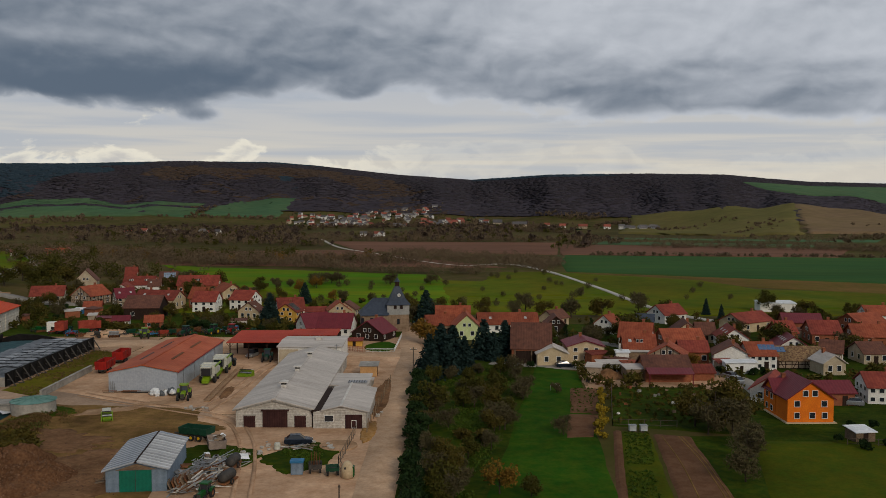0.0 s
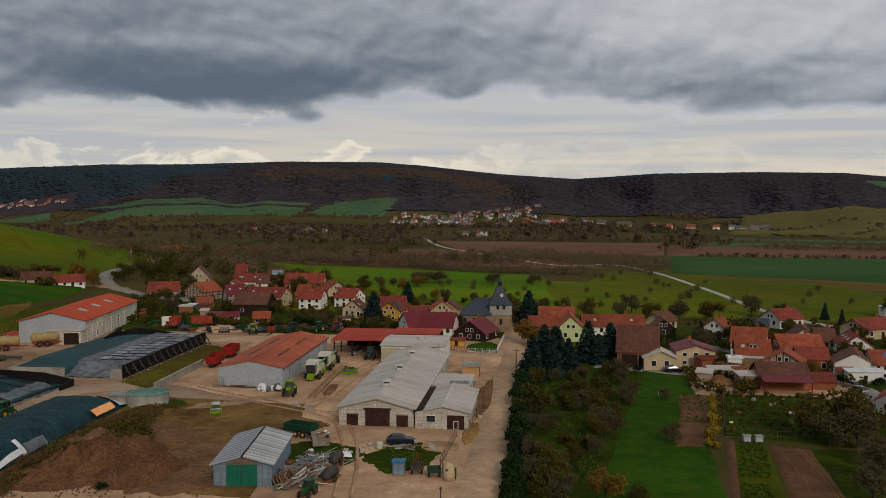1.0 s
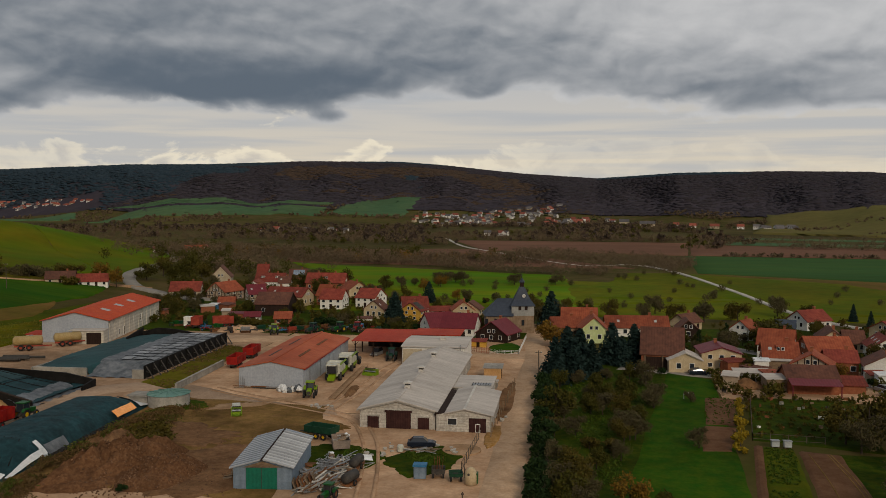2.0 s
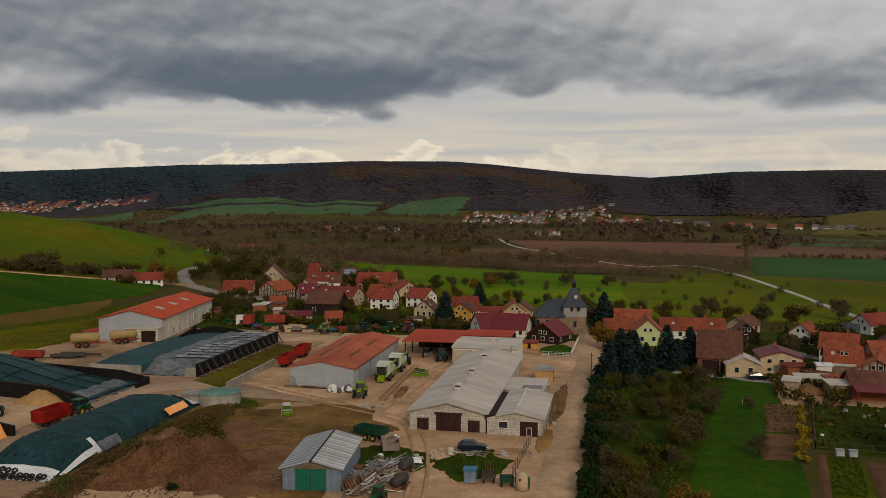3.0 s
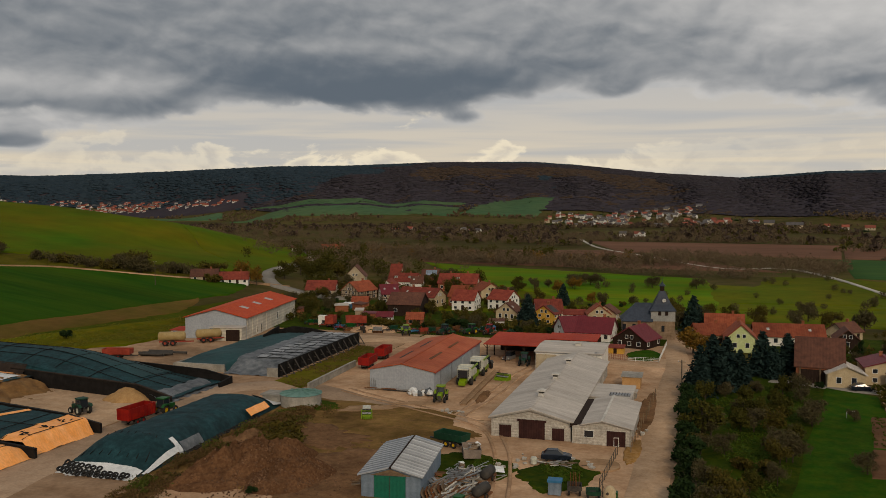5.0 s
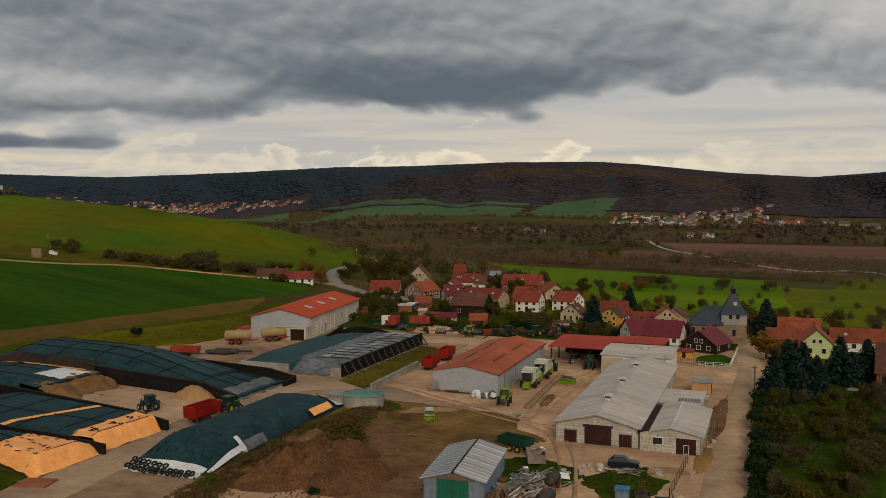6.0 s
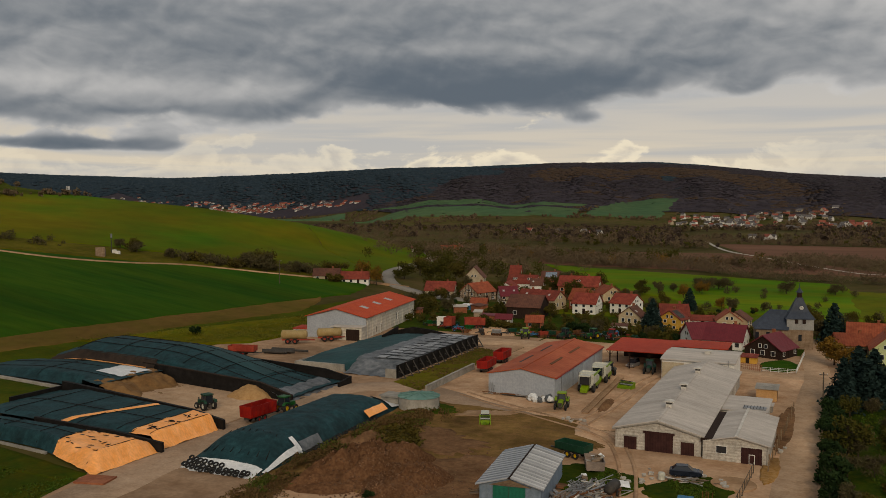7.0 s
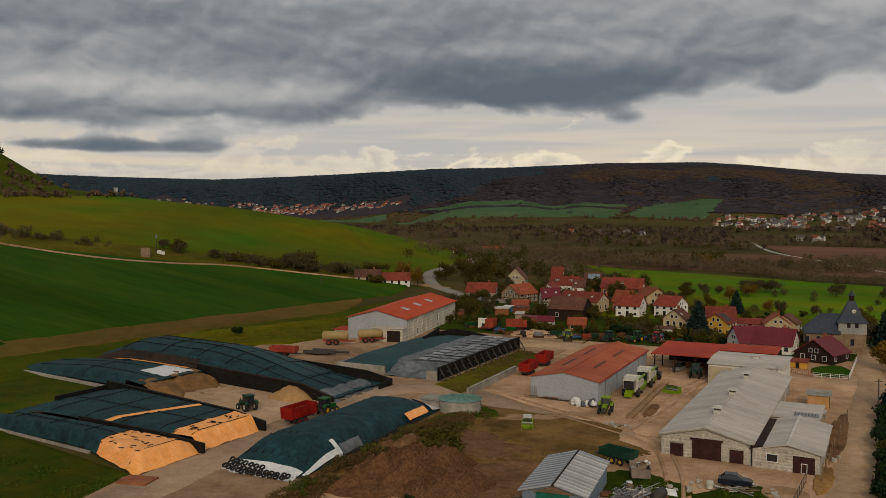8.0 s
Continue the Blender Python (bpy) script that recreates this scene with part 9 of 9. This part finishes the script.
solid("white_sheet", Shape().box(-0.7, 0.7, -0.5, 0.5, 0, 0.04), TARP_WHITE, "loose white sheet on the scrap pile", "sheet", pose(-32.2, 121.9, 1.1, -20, 15, 70), "scrap pile")
for x, y, a in ((-31.2, 119.0, 85), (-30.2, 112.0, 75)):
    d_ = thing("tank_wagon", pose(x, y, 0.1, 0, 0, a - 90), "old grey tank wagon among the scrap", "tank wagon", "tank wagons")
    part("barrel", Shape().loft([[(r * math.cos(q), yy, 1.2 + r * math.sin(q)) for q in np.linspace(0, 2 * math.pi, 12, endpoint=False)] for yy, r in ((-1.5, 0.35), (-1.3, 0.7), (1.2, 0.7), (1.4, 0.35))]), DARK_STEEL, d_, "grimy grey barrel", smooth=True)
    part("frame", Shape().box(-0.6, 0.6, -1.5, 1.9, 0.3, 0.5), RUSTY, d_)
    for sx in (-0.7, 0.7):
        wheel(d_, sx, 0, 0.42, 0.25, RUSTY)
tractor(pose(-31.6, 106.6, 0, 0, 0, 170), GREEN_PAINT, "small old green tractor by the scrap", RUSTY, 0.7)
for k in range(10):
    solid("pallet", Shape().box(-0.6, 0.6, -0.5, 0.5, 0, 0.14), OLD_WOOD, "weathered wooden pallet beside the shed", "pallet", pose(-47.2 + PR.uniform(-0.6, 0.6), 112 + k * 1.0, 0.12 + 0.3 * PR.random(), PR.uniform(-20, 20), PR.uniform(-15, 15), PR.uniform(0, 90)), "pallets")
# bins and carts on the grass island
bb = thing("blue_cabinet", pose(-21.8, 116.6, 0.13, 0, 0, 4) @ Matrix.Scale(0.8, 4), "pale blue cabinet with bright blue lid", "cabinet")
part("body", Shape().box(-1.0, 1.0, -0.8, 0.8, 0, 2.0), SHED_WALL, bb)
part("lid", Shape().box(-1.15, 1.15, -0.95, 0.95, 2.0, 2.35), BLUE_PAINT, bb, "bright blue lid")
part("leg", Shape().box(-1.0, -0.8, -0.8, 0.8, -0.13, 0.02), DARK_STEEL, bb)
bell = thing("bottle_bank", pose(-14.7, 115.0, 0.13), "cream dome-shaped bottle bank with green side", "bottle bank")
part("shell", Shape().loft([[(r * math.cos(q), r * math.sin(q), z) for q in np.linspace(0, 2 * math.pi, 14, endpoint=False)] for z, r in ((0, 0.85), (1.2, 0.85), (1.7, 0.7), (2.1, 0.42), (2.25, 0.12))]), CREAM, bell, smooth=True)
part("green_back", Shape().box(0.35, 0.92, -0.3, 0.6, 0.1, 1.5), GREEN_PAINT, bell)
part("slot", Shape().tube((-0.2, -0.75, 1.45), (-0.2, -0.9, 1.45), 0.16, n=10), DARK_STEEL, bell)
trailer(pose(-16.9, 116.2, 0.13, 0, 0, 12) @ Matrix.Scale(0.72, 4), DARK_GREEN, "small green cart on the grass island", 2.4, 0.7, DARK_STEEL, base=0.9)
trailer(pose(-19.4, 117.2, 0.13, 0, 0, 8) @ Matrix.Scale(0.72, 4), DARK_STEEL, "grimy dark cart filled with iron scrap", 2.6, 0.9, RUSTY, base=0.9)
for k in range(6):
    solid("iron_bar", Shape().tube((0, 0, 0), (PR.uniform(-0.4, 0.4), PR.uniform(-0.3, 0.3), 2.6), 0.05, n=5), RUSTY, "rusty iron bar upright in the cart", "iron bar", pose(-19.9 + 0.2 * k, 117.2, 0.85) @ Matrix.Scale(0.8, 4), "cart load")
solid("slurry_pit", Shape().tube((0, 0, -0.2), (0, 0, 0.12), 2.9, n=28), RUT, "round dark manure pit with low rim", "pit", pose(-18.0, 130.2, 0.13))
for k in range(40):
    x, y = PR.choice(((-28.5, 129.0), (-20, 129.5), (-31, 126), (-24, 129.6), (-47, 154), (-14, 150)))
    solid("stone", Shape().loft([[(0.35 * PR.uniform(0.7, 1.2) * math.cos(q), 0.3 * PR.uniform(0.7, 1.2) * math.sin(q), z) for q in np.linspace(0, 6.28, 6, endpoint=False)] for z in (0, 0.25)]), LIMESTONE, "loose pale stone on the ground", "stone", pose(x + PR.gauss(0, 1.4), y + PR.gauss(0, 0.9), 0.12, 0, 0, PR.uniform(0, 180)) @ Matrix.Diagonal((PR.uniform(0.5, 1.4),) * 3 + (1,)), "loose stones")
# white big bags by the hall and the long hall
for cx, cy, n_ in ((-56.6, 164.6, 18), (-131.8, 212.6, 16)):
    for k in range(n_):
        rings_ = []
        for z, f_ in ((0, 0.85), (0.22, 1.1), (0.5, 1.02), (0.75, 0.8), (0.88, 0.35)):
            rings_.append([(0.55 * f_ * math.cos(q) * PR.uniform(0.72, 1.25), 0.5 * f_ * math.sin(q) * PR.uniform(0.72, 1.25), z * PR.uniform(0.75, 1.2)) for q in np.linspace(0.4, 6.68, 9, endpoint=False)])
        solid("big_bag", Shape().loft(rings_), PR.choice((TARP_WHITE, TARP_WHITE, CONCRETE, TARP_GREY)), "crumpled dirty white bulk bag", "bulk bag", pose(cx + PR.gauss(0, 1.9), cy + PR.gauss(0, 0.8), 0.08 + PR.choice((0, 0, 0.5)), PR.uniform(-25, 25), PR.uniform(-25, 25), PR.uniform(0, 90)), "bulk bags")
for k in range(16):
    L_ = PR.uniform(2.5, 5.5)
    solid("pipe", Shape().tube((-L_ / 2, 0, 0.09), (L_ / 2, 0, 0.09), PR.uniform(0.06, 0.13), n=7), PR.choice((STEEL, DARK_STEEL, OLD_WOOD, RUSTY)), "pipe or pole lying along the hall wall", "pipe", pose(-64.0 + PR.gauss(0, 1.6), 166.5 + 0.09 * (k % 6), 0.06 + 0.16 * (k // 6), 0, 0, 2.3 + PR.uniform(-3, 3)), "pipes at the hall")
for k in range(3):
    solid("post", Shape().box(-0.09, 0.09, -0.05, 0.05, 0, PR.uniform(1.4, 2.4)), STEEL, "grey pole leaning at the hall wall", "pole", pose(-67.8 + 0.4 * k, 166.7, 0.05, -9, 0, PR.uniform(-8, 8)), "pipes at the hall")
for k in range(10):
    solid("pipe_bundle", Shape().tube((-3, 0, 0.3), (3, 0, 0.3), 0.28, n=8), DARK_STEEL, "dark drain pipe lying by the bank", "pipe", pose(-132 + PR.gauss(0, 2), 187 + PR.gauss(0, 1.6), 0.1 + PR.choice((0, 0.3)), 0, 0, 10 + PR.uniform(-8, 8)), "drain pipes")
for k in range(14):
    solid("fence_post", Shape().box(-0.08, 0.08, -0.08, 0.08, -0.2, 1.6), OLD_WOOD, "weathered fence post beside the road", "fence post", pose(-13.6 + 0.9 * (k / 13 - 1) + PR.uniform(-0.1, 0.1), 138 + 3.0 * k, 0.1, PR.uniform(-4, 4), PR.uniform(-4, 4), 0), "fence posts")


def pole(x, y, h, label):
    t = thing("utility_pole", pose(x, y, float(height(x, y)), 0, 0, 10), label, "utility pole", "utility poles")
    part("shaft", Shape().tube((0, 0, -0.5), (0, 0, h), 0.15, 0.10, 8), POST_WOOD, t)
    part("crossarm", Shape().box(-0.7, 0.7, -0.05, 0.05, h - 0.5, h - 0.38), POST_WOOD, t)
    for sx in (-0.6, 0, 0.6):
        part("insulator", Shape().tube((sx, 0, h - 0.38), (sx, 0, h - 0.2), 0.05, n=6), FRAME_WHITE, t)


pole(-9.0, 179.8, 7.0, "grey wooden utility pole by the road")
solid("wooden_post", Shape().tube((0, 0, -0.3), (0, 0, 2.5), 0.10, 0.08, 8).box(-0.16, 0.16, -0.04, 0.04, 2.15, 2.35), POST_WOOD, "short grey wooden post at the yard entrance", "post", pose(-14.4, 104.5, 0.05))
pole(-203, 283, 9.5, "dark wooden utility pole at the field edge")
ms = thing("radio_mast", pose(-279.5, 273, float(height(-279.5, 273))), "slim grey radio mast with white cabinet", "mast")
part("shaft", Shape().tube((0, 0, -0.5), (0, 0, 8), 0.22, 0.12, 8), DARK_STEEL, ms)
part("antenna", Shape().box(-0.35, 0.35, -0.2, 0.2, 6.6, 8.2), STEEL, ms)
part("cabinet", Shape().box(0.9, 2.4, -0.5, 0.5, -0.2, 1.7).box(2.6, 4.4, -0.5, 0.5, -0.2, 1.2), WHITE, ms)


def fence(points, h, label, step_=2.2, mesh=True, material=None):
    f = thing("fence", pose(0, 0, 0), label, "fence", "fences")
    for (xa, ya), (xb, yb) in zip(points, points[1:]):
        n = max(1, round(math.hypot(xb - xa, yb - ya) / step_))
        for k in range(n + 1):
            x, y = xa + (xb - xa) * k / n, ya + (yb - ya) * k / n
            part("post", Shape().box(x - 0.05, x + 0.05, y - 0.05, y + 0.05, -0.1, h), material or POST_WOOD, f)
        for z in ((0.35, h - 0.1) if mesh else (h * 0.3, h * 0.65, h * 0.95)):
            part("rail", Shape().tube((xa, ya, z), (xb, yb, z), 0.035, n=4), material or POST_WOOD, f)
    return f


fence([(-16.2, 136.5), (-16.6, 120), (-15.2, 115)], 1.6, "dark wire fence beside the annex")
fence([(-22.5, 213.5), (-15.5, 213.8), (-15.2, 239)], 1.1, "pale wooden garden fence", 1.6, False, FRAME_WHITE)
fence([(-30, 217), (-22.5, 213.5)], 1.5, "brown board fence by the garden", 0.5, False, BRICK)
fence([(31, 172), (26, 143), (36.5, 142)], 1.3, "thin grey garden fence", 2.5)
fence([(60, 132), (78, 130)], 1.2, "dark garden fence by a lawn", 1.5)
# garden sheds and small roofs
for x, y, w, d, h, wall_, roof_, lb in ((34.5, 188, 7, 3, 2.1, CONCRETE, SHEET_GREY, "low grey shed with flat sheet roof"), (38.2, 187, 3.2, 3, 2.2, BRICK, TILE_ORANGE, "small shed with orange roof"), (38.0, 179.5, 5.0, 4, 2.6, OLD_WOOD, SHEET_GREY, "open garden shelter with grey roof"), (37.8, 196, 3, 2, 3.2, WHITE, TARP_WHITE, "pale canopy roof on posts"), (42.0, 198, 6, 2.4, 3.0, OLD_WOOD, SHEET_GREY, "pale flat veranda roof"),
                                        (63.5, 133.5, 3.2, 3.0, 1.6, OLD_WOOD, TARP_WHITE, "low garden shelter with white cover"), (-26.5, 222.5, 4, 3, 1.5, YELLOW, TILE_RED, "yellow garden hut with red roof"), (-66, 257, 6, 3, 2.0, WHITE, TILE_BROWN, "low white garden hut"), (-127, 287, 3, 2.4, 1.6, BLUE_PAINT, TARP_WHITE, "blue and white garden tent"),
                                        (110, 296, 12, 7, 3.0, WHITE, TARP_WHITE, "long low white-roofed shed"), (-108, 262, 5, 3, 2.0, BRICK, TILE_MAROON, "small brick shed with maroon roof"), (62, 187.5, 7, 2.2, 2.5, FRAME_WHITE, TARP_WHITE, "white awning before the gable")):
    g_ = thing("garden_shed", pose(x, y, 0, 0, 0, PR.uniform(-5, 12)), lb, "shed", "garden sheds")
    part("wall", Shape().box(-w / 2, w / 2, 0, d, -0.2, h), wall_, g_)
    part("roof", Shape().prism_x([(-0.3, h), (d + 0.3, h + 0.35), (d + 0.3, h + 0.45), (-0.3, h + 0.12)], -w / 2 - 0.25, w / 2 + 0.25), roof_, g_)
    part("door", Shape().box(-0.4, 0.4, -0.05, 0.03, 0, min(1.8, h - 0.1)), DARK_WOOD, g_)
for k in range(34):
    zone = PR.choice(((-145, -65, 246, 262), (-60, -15, 262, 300), (28, 60, 180, 206), (60, 125, 205, 270), (-140, -100, 262, 300)))
    x, y = PR.uniform(zone[0], zone[1]), PR.uniform(zone[2], zone[3])
    if clear_of_houses(x, y, 7.5):
        w, d, h = PR.uniform(2.5, 5.5), PR.uniform(2.2, 3.6), PR.uniform(1.7, 2.4)
        g_ = thing("garden_shed", pose(x, y, 0, 0, 0, PR.uniform(-30, 60)), PR.choice(("weathered board shed among the gardens", "small brick shed among the gardens")), "shed", "garden sheds")
        part("wall", Shape().box(-w / 2, w / 2, 0, d, -0.2, h), PR.choice((OLD_WOOD, BRICK, TIMBERED)), g_)
        part("roof", Shape().prism_x([(-0.3, h), (d + 0.3, h + 0.45), (d + 0.3, h + 0.55), (-0.3, h + 0.12)], -w / 2 - 0.25, w / 2 + 0.25), PR.choice((TILE_BROWN, TILE_RED, SHEET_GREY, TILE_MAROON)), g_)
for k in range(60):
    x, y = PR.uniform(26, 56), PR.uniform(150, 194)
    c = PR.choice((WHITE, OLD_WOOD, RUSTY, OLD_WOOD, CONCRETE, DARK_STEEL, BRICK))
    if clear_of_houses(x, y, 5):
        solid("crate", Shape().tub(-0.5, 0.5, -0.4, 0.4, 0, PR.uniform(0.3, 0.9), 0.05), c, "small crate or bin standing in the garden", "crate", pose(x, y, 0.12, 0, 0, PR.uniform(0, 180)) @ Matrix.Diagonal((PR.uniform(0.35, 1.2), PR.uniform(0.35, 0.9), 0.7, 1)), "garden clutter")
VEG = []
for k in range(60):
    row_y = 105 + 0.56 * k
    x0 = float(np.interp(row_y, [106, 139], [21.5, 27.2]))
    if noise.noise((0.0, row_y * 0.23, 2.0)) > -0.15:
        VEG += [(x0 + 4.0 * PR.random(), row_y + PR.uniform(-0.2, 0.2)) for _ in range(12)]
VEG += [(float(np.interp(y_, [151.5, 172], [19.9, 22.8])) + 5.3 * PR.random(), y_ + PR.uniform(-0.15, 0.15)) for y_ in np.arange(152, 172, 0.9) for _ in range(9) if noise.noise((1.0, y_ * 0.5, 4.0)) > -0.2]
VEG = np.array(VEG)
BEDS = np.array([(PR.uniform(30, 50) - 0.12 * (174 - y_), y_ + PR.uniform(-0.3, 0.3)) for y_ in np.arange(145, 174, 1.6) for _ in range(14) if noise.noise((7.0, y_ * 0.3, 4.0)) > -0.25])
thicket("garden_beds", BEDS[::2], wr.uniform(0.5, 1.2, len(BEDS[::2])), BROWNLEAF, "withered brown plants in the garden beds", wr, 26)
thicket("garden_beds", BEDS[1::2], wr.uniform(0.4, 1.0, len(BEDS[1::2])), OLIVELEAF, "green plants in the garden beds", wr, 26)
thicket("vegetable_rows", VEG, wr.uniform(0.25, 0.5, len(VEG)), TUFT_GREEN, "rows of green vegetables in the bed", wr, 14)
for hx_ in (28.6, 30.4):
    hv_ = thing("beehive", pose(hx_, 139.3, 0.12, 0, 0, 4), "small pale grey hive box on the grass", "hive", "garden hives")
    part("box", Shape().box(-0.55, 0.55, -0.4, 0.4, 0.15, 1.0), SKYLIGHT, hv_)
    part("lid", Shape().box(-0.62, 0.62, -0.47, 0.47, 1.0, 1.1), STEEL, hv_)
    part("stand", Shape().box(-0.5, -0.4, -0.4, 0.4, 0, 0.15).box(0.4, 0.5, -0.4, 0.4, 0, 0.15), OLD_WOOD, hv_)
for off_ in (0.0, 2.6, 3.1):
    lane("bed_furrow", [(32.6 + off_, 136), (32.0 + off_ * 1.15, 122), (30.2 + off_ * 1.3, 105)], 0.22, ROUGH, "pale furrow along the soil bed", 0.24, "furrow")
goal = thing("small_goal", pose(19.6, 170.2, 0.12, 0, 0, 5), "small white toy football goal", "goal")
part("goal_frame", Shape().tube((-0.9, 0, 0), (-0.9, 0, 1.2), 0.05, n=5).tube((0.9, 0, 0), (0.9, 0, 1.2), 0.05, n=5).tube((-0.9, 0, 1.2), (0.9, 0, 1.2), 0.05, n=5), FRAME_WHITE, goal)

# ---- the far villages ----
FARHOUSE = []
for i in range(6):
    w, d, e, rg = [(11, 9, 4.5, 8), (9, 8, 5.5, 9), (14, 9, 4, 7.5), (9, 9, 4, 8.5), (12, 10, 6, 9.5), (18, 9, 4, 7)][i]
    FARHOUSE.append((gable_body(w, d, e, rg, -3).mesh("wall"), roof_slabs(w, d, e, rg, 0.5, 0.3).mesh("roof"), w, d, e))
FAR_WALL = [mat("far_white_render", (0.62, 0.61, 0.58), (0.70, 0.69, 0.66), 0.3, rand=0.2, blotch=0.1), mat("far_cream_render", (0.50, 0.43, 0.32), (0.56, 0.49, 0.38), 0.3, rand=0.2, blotch=0.1)]
FAR_ROOF = [mat("far_red_roof", (0.22, 0.080, 0.060), (0.27, 0.105, 0.080), 0.3, rand=0.3, blotch=0.1), mat("far_grey_roof", (0.10, 0.095, 0.095), (0.15, 0.14, 0.14), 0.3, rand=0.3, blotch=0.1)]
FARMESH = {}
FAR_PANE = Shape().box(-0.6, 0.6, -0.06, 0.02, 0, 1.4).mesh("window")


def far_house(x, y, turn, i, wall_i, roof_i, s=1.0, label="", group="far village houses"):
    if (i, wall_i, roof_i) not in FARMESH:
        a, b = FARHOUSE[i][0].copy(), FARHOUSE[i][1].copy()
        a.materials.append(FAR_WALL[wall_i])
        b.materials.append(FAR_ROOF[roof_i])
        FARMESH[i, wall_i, roof_i] = (a, b)
    a, b = FARMESH[i, wall_i, roof_i]
    h = thing("far_house", pose(x, y, float(height(x, y)), 0, 0, turn) @ Matrix.Diagonal((s, s, s, 1)), label or ("distant %s house with %s roof" % (("white", "cream")[wall_i], ("red", "grey")[roof_i])), "house", group)
    part("wall", a, FAR_WALL[wall_i], h)
    part("roof", b, FAR_ROOF[roof_i], h)
    w, d, e = FARHOUSE[i][2:]
    for k in range(3):
        part("window", FAR_PANE, PANE, h).matrix_basis = pose(-w / 2 + w * (k + 0.5) / 3, 0, e * 0.45)


def far_cluster(n, x0, x1, y0, y1, s0=0.9, keepout=12.0):
    made = []
    for _ in range(n * 8):
        if len(made) >= n:
            break
        x, y = PR.uniform(x0, x1), PR.uniform(y0, y1)
        if all(math.hypot(x - a, y - b) > keepout for a, b in made):
            made.append((x, y))
            far_house(x, y, PR.uniform(-40, 60), PR.randrange(5), PR.choices((0, 1), (5, 2))[0], PR.choices((0, 1), (1, 1))[0], PR.uniform(s0, s0 + 0.25))


far_cluster(34, -290, -150, 1440, 1590, 0.62, 13)
far_cluster(42, -200, -40, 1480, 1700, 0.62, 14)
far_cluster(18, -60, 60, 1410, 1500, 0.62, 14)
far_cluster(20, -250, -20, 1370, 1450, 0.6, 15)
for k, x in enumerate((66, 100, 140, 162, 190, 222)):
    far_house(x, 1400 - 0.75 * (x - 58), -4, (4, 5, 1, 0, 2, 0)[k], (1, 1, 0, 0, 1, 0)[k], (1, 1, 0, 0, 0, 0)[k], (1.2, 1.25, 0.85, 0.85, 0.9, 0.85)[k])
for k in range(12):
    far_house(255 + PR.uniform(-20, 30), 1240 + PR.uniform(-25, 30), PR.uniform(-20, 20), PR.randrange(5), 0, 1, 0.75)
town_trees = np.concatenate([grove(200, -300, 60, 1360, 1600), grove(90, -220, -20, 1560, 1720), grove(50, 60, 290, 1230, 1420)])
thicket("village_trees", town_trees, wr.uniform(2.5, 5.0, len(town_trees)), SCRUB, "brown and bare trees among the far houses", wr, 22)
town_trees = np.concatenate([grove(70, -300, 60, 1360, 1640), grove(16, 60, 290, 1230, 1420)])
wood("village_trees", town_trees, wr.uniform(2.5, 5, len(town_trees)), DARKLEAF, "dark evergreens among the far houses", wr, 1.4, 0.4)
far_cluster(6, -420, -280, 1010, 1150, 0.6)
far_cluster(3, -110, -70, 950, 1000, 0.55)
# the town up the valley
for k in range(190):
    lo_, hi_, deep_ = PR.choices(((0.33, 0.60, 1.0), (0.0, 0.27, 0.3), (0.61, 0.71, 0.7), (0.80, 1.0, 0.7)), (12, 4, 2, 1))[0]
    t_ = PR.uniform(lo_, hi_)
    x, y = np.interp(t_, [0, 0.35, 0.7, 1], [-1090, -1480, -1960, -2320]), np.interp(t_, [0, 0.35, 0.7, 1], [1765, 2010, 2200, 2240])
    far_house(float(x) + PR.uniform(-25, 25), float(y) + PR.uniform(-55, 75) * deep_, PR.uniform(-40, 60), PR.randrange(5), PR.choices((0, 1), (5, 2))[0], PR.choices((0, 1), (2, 1))[0], PR.uniform(0.75, 1.0))
block = thing("tower_block", pose(-2540, 2214, float(height(-2540, 2214))) @ Matrix.Scale(0.5, 4), "distant pale tower block on the valley side", "tower block")
part("wall", Shape().box(-10, 10, -8, 8, -5, 36), FAR_WALL[0], block)
part("roof", Shape().box(-10.5, 10.5, -8.5, 8.5, 36, 37.2), FAR_ROOF[1], block)
for r_ in range(8):
    part("window_band", Shape().box(-9, 9, -8.12, -7.9, 2 + 4.2 * r_, 3.8 + 4.2 * r_), PANE, block)
